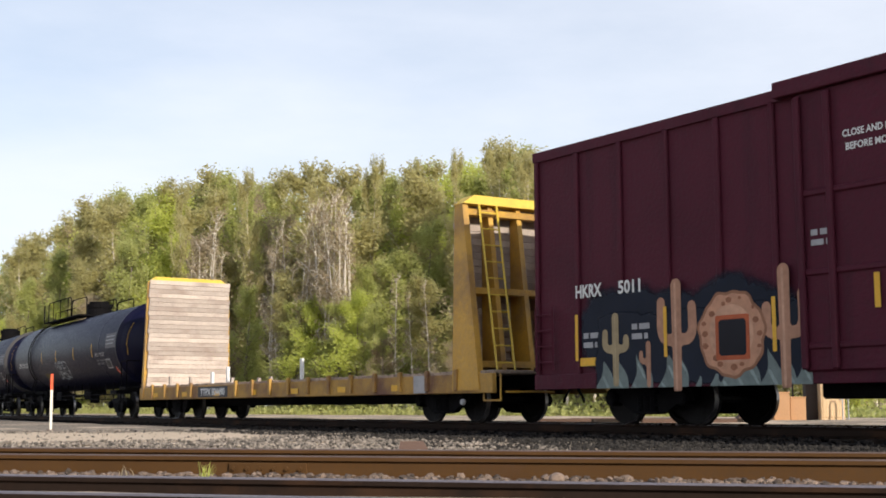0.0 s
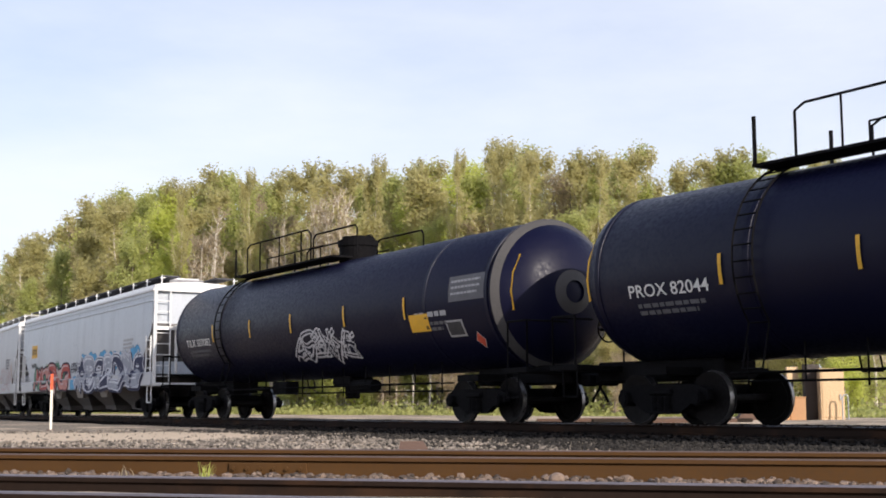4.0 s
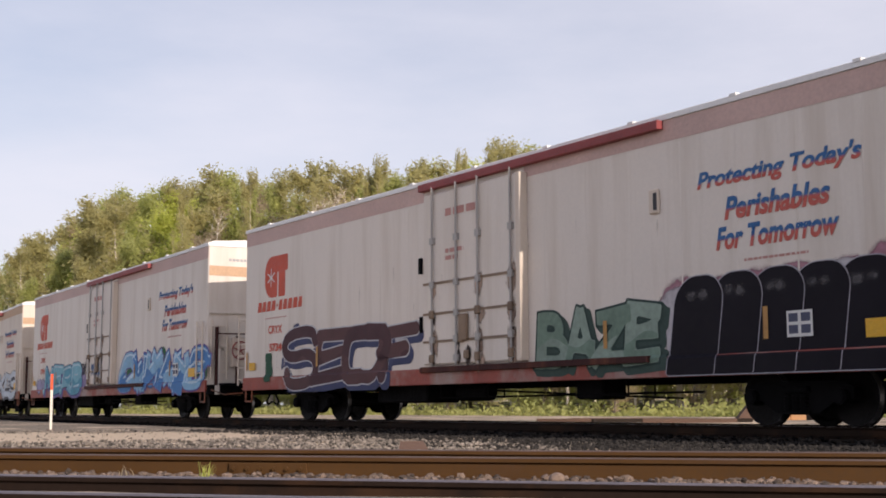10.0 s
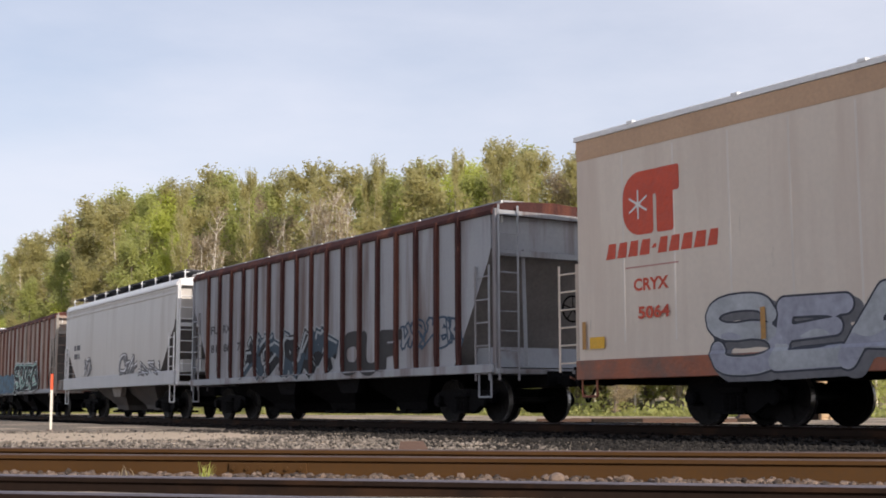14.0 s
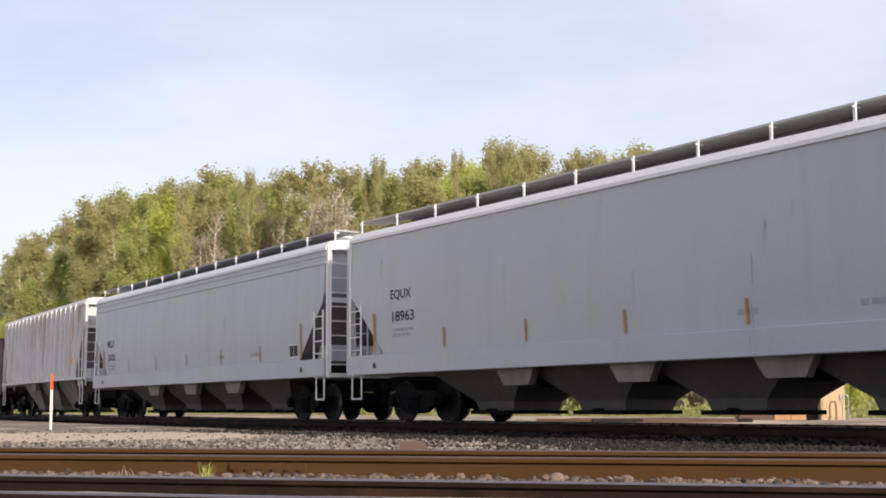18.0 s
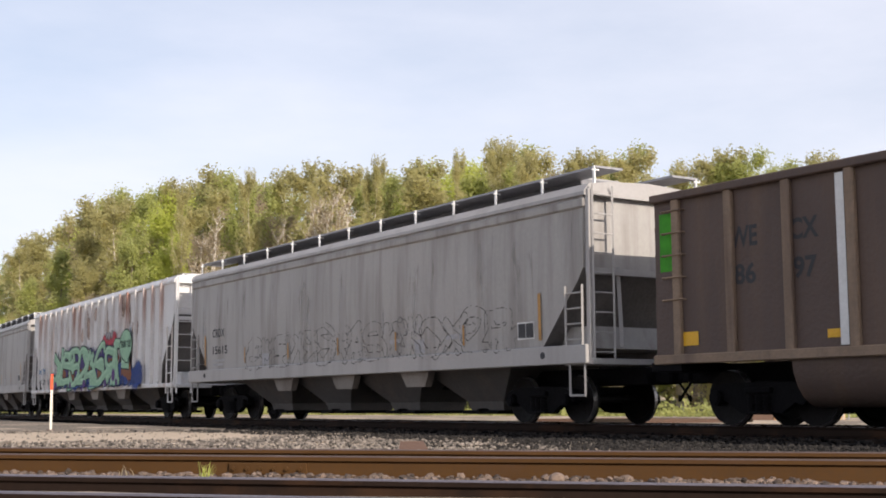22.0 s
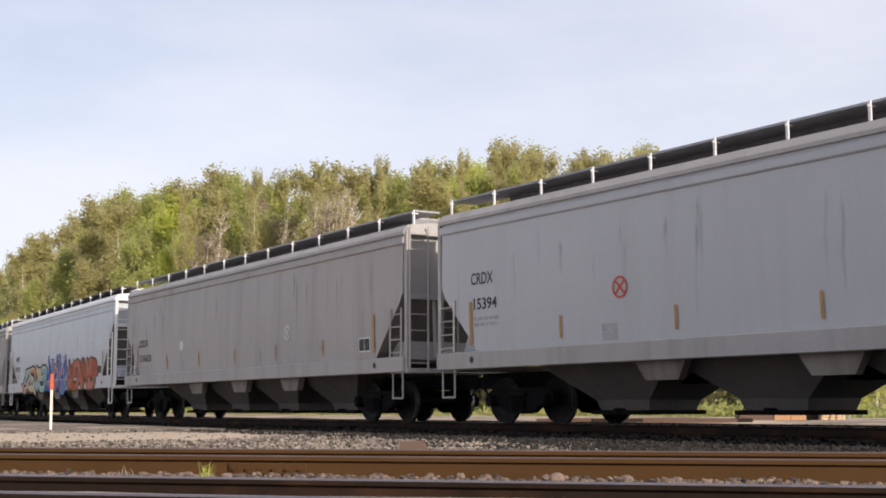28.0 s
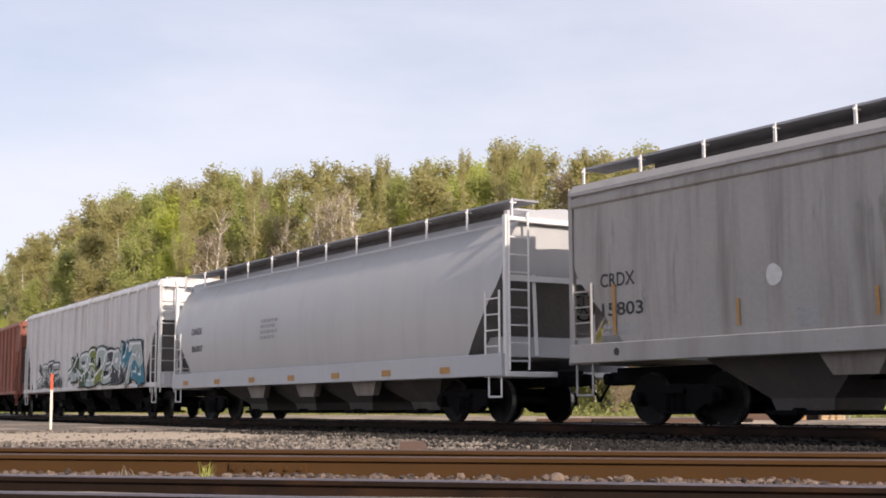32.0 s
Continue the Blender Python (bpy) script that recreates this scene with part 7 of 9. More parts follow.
pellet(-322.2, -302.5, "EQUX", "18963", at=(1.94, 2.82, 2.73), num=(2.0, 2.93, 2.25), walk_mat="grate_light")
pellet(-343.15, -323.4, "MLLX", "26320", at=(1.62, 2.44, 2.54), num=(1.68, 2.5, 2.05), band=0.45, walk_mat="grate_grey", walk_z=0.42)

c, sd, h = covered_hopper(-361.2, -344.9, "white ribbed three-bay covered hopper with brown rust patches", M["white_patchy"], ribs=17, rib_d=0.12, rib_mat=M["white_rust"], eave=4.46, cut_r=3.55, cut_l=3.4, cut_len=1.35, low=1.52, bays=3, bulge=0.0, frame="white_mark", lip="white_rust", roof="white_rust", sill_h=0.05, walk_z=0.18, inset=1.9, bay_mat="bay_pale")
for w, a, b, z in (("IF", 2.42, 2.78, 2.54), ("RX", 3.18, 3.70, 2.54), ("483", 2.30, 2.88, 2.12), ("510", 3.14, 3.73, 2.12)):
    boxed(c, w, -h + a, -h + b, z, z + 0.25, M["black_mark"], sd)
for x in (-h + 0.95, -h + 7.2, -h + 11.0, -h + 12.6):
    decal("reflector", c, M["reflector"], [(x, x + 0.5, 1.62, 1.75)], sd)
decal("reflector", c, M["reflector"], [(-h + 0.5, -h + 0.95, 2.0, 2.25)], sd)
decal("reflector", c, M["reflector"], [(h - 2.15, h - 1.4, 2.05, 2.35)], sd)
streaks(c, sd, 6, 26, -h + 1.0, h - 0.8, (3.0, 4.3), (0.4, 1.1), (0.04, 0.16), M["rust_fade"])
gondola(-377.35, -362.65)

GRAIN = dict(eave=4.25, cut_r=2.8, cut_l=2.75, cut_len=1.3, low=1.42, sill_h=0.32, bays=4, bulge=0.03, frame="warm_grey", lip="warm_grey", roof="warm_grey", walk_mat="grate_grey", walk_z=0.47, band=0.0)
DULL = "weathered grey covered hopper with dirt streaks and orange reflectors"


def grain(rear, front, marks, number, mat, label=DULL, **kw):
    opts = dict(GRAIN)
    opts.update(kw)
    car, s, hh = pellet(rear, front, marks, number, label, mat, **opts)
    bm = fresh()
    box(bm, -hh + 0.05, hh - 0.05, s(4.05) - 0.05, s(4.05) + 0.03, 3.98, 4.16, 0.03)
    part("top_chord", bm, M[mat], car)
    streaks(car, s, int(-rear), 20, -hh + 0.4, hh - 0.4, (3.3, 3.97), (1.0, 2.8), (0.10, 0.36) if mat == "dirty_grey" else (0.06, 0.22), M["pale_grime" if mat == "pale_grey" else "grey_grime"])
    for x in (-hh + 5.25, hh - 6.1):
        decal("patch", car, M["grey_mark"], [(x, x + 0.42, 1.5, 1.8)], s)
    return car, s, hh


def emblem(car, s, x, z, r, mat):
    bm = fresh()
    for k in range(20):
        a, b = 2 * math.pi * k / 20, 2 * math.pi * (k + 1) / 20
        bm.faces.new([bm.verts.new((x + q * math.cos(t), s(z) - 0.014, z + q * math.sin(t))) for q, t in ((r, a), (r, b), (r * 0.8, b), (r * 0.8, a))])
    ribbon(bm, [(x - r * 0.5, z - r * 0.5), (x + r * 0.5, z + r * 0.5)], 0.06, s, 0.014)
    ribbon(bm, [(x - r * 0.5, z + r * 0.5), (x + r * 0.5, z - r * 0.5)], 0.06, s, 0.014)
    part("round_emblem", bm, M[mat], car)


def spot(car, s, x, z, r, mat=None, off=0.008):
    xs, zs, X, Z = grid(x - r - 0.1, x + r + 0.1, z - r - 0.1, z + r + 0.1, 0.05)
    a = np.arctan2(Z - z, X - x)
    region("round_spot", np.hypot(X - x, (Z - z) * 0.92) - r * (1 + 0.05 * np.sin(a * 3 + x)), xs, zs, s, off, mat or M["white_mark"], car)


c, sd, h = grain(-398.4, -379.0, "CRDX", "15615", "dirty_grey", "weathered grey covered hopper with long scrawled black tags", at=(1.72, 2.62, 2.4), num=(1.74, 2.83, 1.9))
graffiti(c, -h + 4.3, -h + 16.9, 1.36, 2.35, sd, 15, [(0.1, 0.1, 0.1)], slim=True, outline=(0.13, 0.125, 0.12), seed=61, thick=0.25, round_ends=True, line=0.011)

c, sd, h = covered_hopper(-419.5, -399.93, "white ribbed covered hopper with rust runs and green lettering", M["white_rust"], ribs=19, rib_d=0.11, rib_mat=M["rust_run"], eave=4.4, cut_r=3.2, cut_l=3.2, cut_len=1.6, low=1.1, bays=4, bulge=0.0, frame="white_rust", lip="white_rust", roof="white_rust", sill_h=0.1, walk_z=0.2, inset=2.0, over=True)
for w, a, b, z in (("IN", 1.62, 2.05, 1.78), ("TX", 2.3, 2.75, 1.78), ("43", 1.7, 2.1, 1.32), ("79", 2.4, 2.8, 1.32), ("0", 3.25, 3.44, 1.32)):
    boxed(c, w, -h + a, -h + b, z, z + 0.25, M["blue_mark"] if z > 1.5 else M["black_mark"], sd)
streaks(c, sd, 5, 30, -h + 0.6, h - 0.6, (2.4, 4.2), (0.5, 1.6), (0.02, 0.12), M["rust_drip"])
rr = random.Random(15)
stains(c, lambda z: sd(z) + 0.105, M["rust_fade"], [(rr.uniform(-h + 3, h - 4), rr.uniform(3.1, 4.0), rr.uniform(0.12, 0.4), rr.uniform(0.3, 0.6)) for k in range(18)], 8)
cloud_of_paint(c, -h + 3.9, -h + 16.4, 0.95, 2.0, sd, paint(0.022, 0.05, 0.19), 9, 0.004, 0.4)
cloud_of_paint(c, -h + 5.6, -h + 13.4, 1.3, 2.75, sd, paint(0.05, 0.035, 0.14), 10, 0.006, 0.4)
for k in range(7):
    buffed(c, -h + 5.2 + 1.45 * k, -h + 6.4 + 1.5 * k, 1.25 + 0.12 * (k % 3), 2.0 + 0.2 * (k % 2), sd, paint(0.20, 0.075, 0.035), 70 + k, 0.0075, 0.3)
graffiti(c, -h + 4.2, -h + 14.2, 1.07, 2.75, sd, 8, [(0.28, 0.47, 0.32)], bones="KES2ASRZ", seed=62, outline=(0.012, 0.03, 0.03), thick=0.19, edge=0.055, shine=(0.38, 0.58, 0.42), skew=0.3, wild=1.6)
for k, x in enumerate((4.7, 7.1, 9.2, 12.2, 13.2, 13.6)):
    spot(c, sd, -h + x, 1.22 + 0.3 * (k == 4), 0.15 if k % 2 else 0.21, paint(0.10, 0.05, 0.17), 0.030)
cloud_of_paint(c, -h + 11.6, -h + 13.3, 2.35, 3.1, sd, paint(0.42, 0.05, 0.07), 64, 0.005, 0.3)
cloud_of_paint(c, -h + 12.0, -h + 13.0, 2.75, 3.2, sd, paint(0.26, 0.25, 0.26), 65, 0.006, 0.3)
xs, zs, X, Z = grid(-h + 13.6, -h + 15.8, 1.9, 3.2, 0.05)
d = np.minimum(np.hypot((X + h - 14.65) * 0.82, (Z - 2.55) * 1.1) - 0.58, stroke_field(X, Z, [(-h + 14.75, 2.1), (-h + 14.98, 1.96)], 0.18, 0.02, True))
bubble = region("speech_bubble", d - 0.05, xs, zs, sd, 0.022, paint(0.012, 0.03, 0.03), c)
region("fill", d, xs, zs, sd, 0.026, paint(0.28, 0.47, 0.32), bubble)
boxed(c, "THANK YOU!", -h + 14.02, -h + 15.26, 2.45, 2.72, paint(0.012, 0.03, 0.03), sd, "lettering", 0.030, 0.012, 0.1)

grain(-439.9, -421.0, "CRDX", "15742", "dirty_grey")
pellet(-460.45, -441.7, "INTX", "38500", mat="pale_blue_grey", band=0.45, walk_mat="walkway", walk_z=0.42, at=(1.64, 2.55, 2.56), num=(1.68, 2.67, 2.04))
c, sd, h = grain(-482.6, -462.2, "CRDX", "15394", "pale_grey", "pale grey covered hopper with streaked paint and small round emblem", at=(1.21, 1.98, 2.82), num=(1.3, 2.1, 2.3))
emblem(c, sd, -h + 5.77, 2.43, 0.2, "red_mark")
emblem(c, sd, -h + 13.6, 2.43, 0.2, "red_mark")
c, sd, h = grain(-503.5, -484.0, "CRDX", "15603", "warm_grey", at=(1.3, 2.22, 2.38), num=(1.44, 2.55, 1.88))
spot(c, sd, -h + 5.41, 2.29, 0.15)
emblem(c, sd, -h + 13.3, 2.29, 0.19, "white_mark")
c, sd, h = pellet(-523.65, -505.15, "INTX", "39110", "pale blue-grey covered hopper with orange and blue lettering tags", "pale_blue_grey", band=0.45, walk_mat="walkway", walk_z=0.42, cut_r=3.35, at=(1.42, 2.31, 2.52), num=(1.33, 2.31, 2.05))
graffiti(c, -h + 3.3, -h + 7.8, 0.98, 2.25, sd, 4, [(0.30, 0.47, 0.48), (0.52, 0.25, 0.12), (0.55, 0.47, 0.28), (0.24, 0.40, 0.46)], bones="COKS", seed=71, outline=(0.02, 0.02, 0.022), edge=0.13, thick=0.26, shine=(0.58, 0.55, 0.42), round_ends=True, wild=1.0)
graffiti(c, -h + 2.9, -h + 3.4, 1.4, 1.7, sd, 1, [(0.1, 0.1, 0.1)], bones="C", slim=True, outline=(0.12, 0.12, 0.13), seed=74, line=0.015)
for k in range(5):
    cloud_of_paint(c, -h + 8.2 + 0.68 * k, -h + 8.8 + 0.68 * k, 1.0 + 0.1 * (k % 2), 1.9 + 0.2 * (k % 3), sd, paint(*((0.05, 0.12, 0.40), (0.12, 0.06, 0.20), (0.05, 0.10, 0.42), (0.16, 0.07, 0.07), (0.10, 0.25, 0.48))[k]), 80 + k, 0.004, 0.22, 3)
graffiti(c, -h + 8.2, -h + 11.5, 1.0, 2.5, sd, 5, [(0.05, 0.10, 0.40), (0.45, 0.17, 0.10)], bones="NWKWA", seed=72, outline=(0.10, 0.20, 0.45), thick=0.2, edge=0.05, wild=1.8, shine=(0.45, 0.50, 0.55))
cloud_of_paint(c, -h + 11.9, -h + 16.2, 1.1, 2.3, sd, paint(0.30, 0.12, 0.09), 75, 0.003, 0.35)
graffiti(c, -h + 11.8, -h + 16.2, 0.98, 2.4, sd, 5, [(0.40, 0.095, 0.045), (0.45, 0.16, 0.10)], bones="WOAMB", seed=73, outline=(0.05, 0.075, 0.035), thick=0.24, edge=0.08, shine=None, round_ends=True, wild=0.8)
c, sd, h = grain(-543.9, -525.2, "CRDX", "15803", "dirty_grey", "dirty grey covered hopper with brown streaks and white spots", at=(0.84, 1.74, 2.44), num=(0.86, 1.93, 1.92))
spot(c, sd, -h + 4.85, 2.34, 0.16)
spot(c, sd, -h + 12.83, 2.34, 0.16)
c, sd, h = covered_hopper(-564.3, -546.0, "smooth round-sided grey covered hopper with dark running boards", M["silver_grey"], shell_round=True, eave=4.1, cut_r=2.9, cut_l=2.8, cut_len=1.3, low=1.35, bays=4, walk_mat="grate_grey", walk_z=0.36, frame="roof_white", lip="pale_grey", roof="pale_grey", hatch=True)
boxed(c, "OAEX", -h + 1.5, -h + 2.35, 2.55, 2.76, M["dim_mark"], sd)
boxed(c, "86007", -h + 1.55, -h + 2.45, 2.02, 2.22, M["dim_mark"], sd)
bars(c, M["grey_mark"], -h + 6.65, 2.65, [1.1, 1.0, 1.1, 0.9], 0.09, sd)
for k in range(7):
    decal("reflector", c, M["orange_stripe"], [(-h + 1.0 + k * 2.5, -h + 1.4 + k * 2.5, 1.02, 1.16)], sd)
c, sd, h = covered_hopper(-585.6, -565.9, "white ribbed covered hopper with green and black lettering tags", M["white_rust"], ribs=17, rib_mat=M["white_rust"], eave=4.42, cut_r=3.3, cut_l=3.3, cut_len=1.5, low=1.15, bays=4, bulge=0.0, frame="white_mark", lip="white_rust", roof="white_rust", sill_h=0.12, walk_z=0.2, over=True, bay_mat="black_steel")
graffiti(c, -h + 3.0, -h + 6.5, 1.2, 2.3, sd, 4, [(0.05, 0.06, 0.06), (0.4, 0.42, 0.4)], seed=81, wild=1.3)
for k, col in enumerate(((0.05, 0.10, 0.04), (0.20, 0.25, 0.05), (0.05, 0.05, 0.06), (0.05, 0.22, 0.30))):
    graffiti(c, -h + 8.7 + 2.3 * k, -h + 11.1 + 2.3 * k, 1.15, 2.5 + 0.2 * (k % 2), sd, 2, [col, (0.40, 0.46, 0.44)], seed=82 + k, outline=(0.02, 0.025, 0.025), thick=0.32, wild=1.5)
covered_hopper(-604.0, -587.4, "red-brown ribbed covered hopper", M["red_brown"], ribs=14, rib_mat=M["red_brown"], eave=4.3, cut_r=3.3, cut_l=3.3, cut_len=1.5, low=1.15, bays=3, bulge=0.0, frame="red_brown", lip="red_brown", roof="red_brown", sill_h=0.12, walk_z=0.2, bay_mat="black_steel")

# ---- ground ----
def ground_material():
    m = bpy.data.materials.new("ground")
    m.use_nodes = True
    n, l = m.node_tree.nodes, m.node_tree.links
    b = n["Principled BSDF"]
    b.inputs["Roughness"].default_value = 0.95
    b.inputs["Specular IOR Level"].default_value = 0.05
    co = n.new("ShaderNodeTexCoord")
    reach = n.new("ShaderNodeVectorMath")
    reach.operation = "DISTANCE"
    reach.inputs[1].default_value = ASIDE * (NEAR + RADIUS)
    l.new(co.outputs["Object"], reach.inputs[0])
    dot = n.new("ShaderNodeMath")
    dot.operation = "SUBTRACT"
    dot.inputs[0].default_value = NEAR + RADIUS
    l.new(reach.outputs["Value"], dot.inputs[1])

    def noise_tex(s, d=6.0):
        t = n.new("ShaderNodeTexNoise")
        t.inputs["Scale"].default_value, t.inputs["Detail"].default_value = s, d
        l.new(co.outputs["Object"], t.inputs["Vector"])
        return t.outputs["Fac"]

    def ramp(fac, stops):
        r = n.new("ShaderNodeValToRGB")
        while len(r.color_ramp.elements) < len(stops):
            r.color_ramp.elements.new(0.5)
        for e, (p, c) in zip(r.color_ramp.elements, stops):
            e.position, e.color = p, (*c, 1)
        l.new(fac, r.inputs["Fac"])
        return r.outputs["Color"]

    def mix(fac, a, c):
        x = n.new("ShaderNodeMix")
        x.data_type = "RGBA"
        l.new(fac, x.inputs["Factor"])
        l.new(a, x.inputs["A"])
        l.new(c, x.inputs["B"])
        return x.outputs["Result"]

    def step(fac, lo, hi):
        r = n.new("ShaderNodeMapRange")
        r.inputs["From Min"].default_value, r.inputs["From Max"].default_value = lo, hi
        l.new(fac, r.inputs["Value"])
        return r.outputs["Result"]
    gravel = ramp(noise_tex(42, 3), [(0.3, (0.115, 0.098, 0.078)), (0.5, (0.24, 0.205, 0.165)), (0.7, (0.40, 0.345, 0.285))])
    sand = ramp(noise_tex(8), [(0.35, (0.52, 0.42, 0.31)), (0.65, (0.66, 0.54, 0.41))])
    grass = ramp(noise_tex(5), [(0.3, (0.07, 0.085, 0.025)), (0.5, (0.14, 0.16, 0.05)), (0.7, (0.27, 0.23, 0.12))])
    bed = mix(step(noise_tex(0.35, 4), 0.56, 0.62), gravel, sand)
    spot = n.new("ShaderNodeVectorMath")
    spot.operation = "DISTANCE"
    spot.inputs[1].default_value = (-8.0, 24.6, GROUND)
    l.new(co.outputs["Object"], spot.inputs[0])
    edge = n.new("ShaderNodeMath")
    edge.operation = "MULTIPLY_ADD"
    edge.inputs[1].default_value = 4.0
    l.new(noise_tex(0.6, 5), edge.inputs[0])
    l.new(spot.outputs["Value"], edge.inputs[2])
    bed = mix(step(edge.outputs[0], 7.6, 6.4), bed, sand)
    far = mix(step(noise_tex(0.22, 4), 0.5, 0.6), grass, sand)
    sep, ease, near_q = n.new("ShaderNodeSeparateXYZ"), n.new("ShaderNodeMapRange"), n.new("ShaderNodeMath")
    l.new(co.outputs["Object"], sep.inputs[0])
    ease.inputs["From Min"].default_value, ease.inputs["From Max"].default_value = 26.0, 60.0
    ease.inputs["To Min"].default_value, ease.inputs["To Max"].default_value = 0.0, -1.7
    l.new(sep.outputs["Y"], ease.inputs["Value"])
    widen, wide_q = n.new("ShaderNodeMapRange"), n.new("ShaderNodeMath")
    widen.inputs["From Min"].default_value, widen.inputs["From Max"].default_value = 13.0, 24.0
    widen.inputs["To Min"].default_value, widen.inputs["To Max"].default_value = 1.9, 0.0
    l.new(sep.outputs["Y"], widen.inputs["Value"])
    wide_q.operation = "ADD"
    l.new(widen.outputs["Result"], wide_q.inputs[0])
    l.new(dot.outputs[0], wide_q.inputs[1])
    near_q.operation = "ADD"
    l.new(ease.outputs["Result"], near_q.inputs[0])
    l.new(wide_q.outputs[0], near_q.inputs[1])
    wob = n.new("ShaderNodeMath")
    wob.operation = "MULTIPLY_ADD"
    wob.inputs[1].default_value = 1.6
    l.new(noise_tex(0.3, 3), wob.inputs[0])
    l.new(near_q.outputs[0], wob.inputs[2])
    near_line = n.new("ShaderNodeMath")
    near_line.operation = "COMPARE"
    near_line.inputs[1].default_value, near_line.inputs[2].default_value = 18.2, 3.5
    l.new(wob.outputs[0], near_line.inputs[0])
    # dark ballast by the train, its shade worked into the near-black
    shaded_bed = ramp(noise_tex(42, 3), [(0.3, (0.007, 0.007, 0.0075)), (0.7, (0.022, 0.021, 0.021))])
    bed = mix(near_line.outputs[0], bed, shaded_bed)
    yard = mix(step(noise_tex(0.5, 4), 0.42, 0.6), sand, gravel)
    bed = mix(step(wob.outputs[0], 21.3, 21.9), bed, yard)
    col = mix(step(wob.outputs[0], 34.0, 36.5), bed, far)
    l.new(col, b.inputs["Base Color"])
    bp = n.new("ShaderNodeBump")
    bp.inputs["Strength"].default_value, bp.inputs["Distance"].default_value = 0.35, 0.02
    l.new(noise_tex(30, 4), bp.inputs["Height"])
    l.new(bp.outputs["Normal"], b.inputs["Normal"])
    return m


def curve_q(x, y):
    """Distance from the camera's side, measured square to the curved line."""
    c = ASIDE * (NEAR + RADIUS)
    return NEAR + RADIUS - math.hypot(x - c.x, y - c.y)


def lay(p):
    """Height of the ground at a place: nearly level, falling away before the near track."""
    d = p[1] + 0.26 * p[0]
    z = GROUND + 0.02 * noise.noise((p[0] * 0.7, p[1] * 0.7, 0.0))
    if d < 5.4:
        z -= min(0.45, (5.4 - d) * 0.12)
    q = curve_q(p[0], p[1])
    z += 0.17 * min(1.0, max(0.0, (q - 18.6) / 1.2))
    if q > 30:
        z += min(6.0, max(0.0, q - 46) * 0.05)
    return z


def make_ground():
    steps = [0.0]
    while steps[-1] < 1600:
        steps.append(steps[-1] + max(0.45, steps[-1] * 0.07))
    axis = [-s for s in reversed(steps[1:])] + steps
    xs, ys = [x + 0.0 for x in axis], [y + 12.0 for y in axis]
    verts = [(x, y, lay((x, y))) for y in ys for x in xs]
    w = len(xs)
    faces = [(j * w + i, j * w + i + 1, (j + 1) * w + i + 1, (j + 1) * w + i) for j in range(len(ys) - 1) for i in range(w - 1)]
    me = bpy.data.meshes.new("ground")
    me.from_pydata(verts, [], faces)
    me.materials.append(ground_material())
    me.shade_smooth()
    tagged(new("ground", me), "level gravel and dirt beside the tracks, grass by the wood", "ground", "", "structure")


make_ground()

# ---- rails and sleepers ----
RAIL_PROFILE = [(-0.07, 0.0), (-0.07, 0.012), (-0.016, 0.03), (-0.010, 0.125), (-0.036, 0.138), (-0.036, 0.165), (-0.028, 0.175), (0.028, 0.175), (0.036, 0.165), (0.036, 0.138), (0.010, 0.125), (0.016, 0.03), (0.07, 0.012), (0.07, 0.0)]


RAILS = []


def rail_object(frames, gauge, name, side_mat, head_mat, label):
    top = new(name)
    head = RAIL_PROFILE[3:11]
    foot = RAIL_PROFILE[:4] + RAIL_PROFILE[10:]
    for piece, prof in (("rail_head", head), ("rail_web", foot)):
        bm = fresh()
        loft(bm, [[m @ Vector((0, y + gauge, z - 0.175)) for y, z in prof] for m in frames])
        me = mesh_of(bm, piece, M[side_mat])
        me.materials.append(M[head_mat])
        for p in me.polygons:
            if p.normal.z > 0.5 and p.center.z > frames[0].translation.z - 0.03:
                p.material_index = 1
        put(piece, me, top)
    RAILS.append(top)
    return tagged(top, label, "rail", "rails of the tracks")


def straight(cx, cy, slope, z, reach=60, n=24):
    a = math.atan(slope)
    rows = []
    for k in range(n + 1):
        s = -reach + 2 * reach * k / n
        bend = s * s / (2 * 520.0)
        rows.append(Matrix.Translation((cx + s * math.cos(a) - bend * math.sin(a), cy + s * math.sin(a) + bend * math.cos(a), z)) @ Matrix.Rotation(a + s / 520.0, 4, "Z"))
    return rows


TRACK_A, TRACK_B = straight(0, 10.28, -0.262, 0.644), straight(0, 6.86, -0.285, 0.576)
TRAIN = [line_pose(-150 + 230 * k / 60) for k in range(61)]
for rows, side, head, lab in ((TRACK_A, "rail_side", "rail_head", "rusty brown steel rail on gravel ballast"), (TRACK_B, "rail_dark", "rail_steel", "dark brown steel rail on gravel ballast"), (TRAIN, "rail_dark", "rail_shiny", "worn steel rail under the train")):
    for g in (-0.7525, 0.7525):
        rail_object(rows, g, "rail", side, head, lab)

for rows, spots in ((TRACK_A, (-1.18, 10.8)), (TRACK_B, (3.4, -8.7))):
    rail_near = RAILS[0 if rows is TRACK_A else 2]
    for s in spots:
        m = straight(*((0, 10.28, -0.262, 0.644) if rows is TRACK_A else (0, 6.86, -0.285, 0.576)), reach=abs(s), n=2)[2 if s > 0 else 0]
        bm = fresh()
        for y in (-0.7525 - 0.022, -0.7525 + 0.022):
            box(bm, -0.32, 0.32, y - 0.014, y + 0.014, -0.145, -0.055, 0.006)
        for k in range(6):
            rod(bm, (-0.27 + 0.108 * k, -0.81, -0.1), (-0.27 + 0.108 * k, -0.76, -0.1), 0.016, 6)
        bm.transform(m)
        part("joint_bar", bm, M["rail_side"], rail_near, "rusty bolted joint bar")

tb = fresh()
box(tb, -0.115, 0.115, -1.3, 1.3, -0.355, -0.178, 0.015)
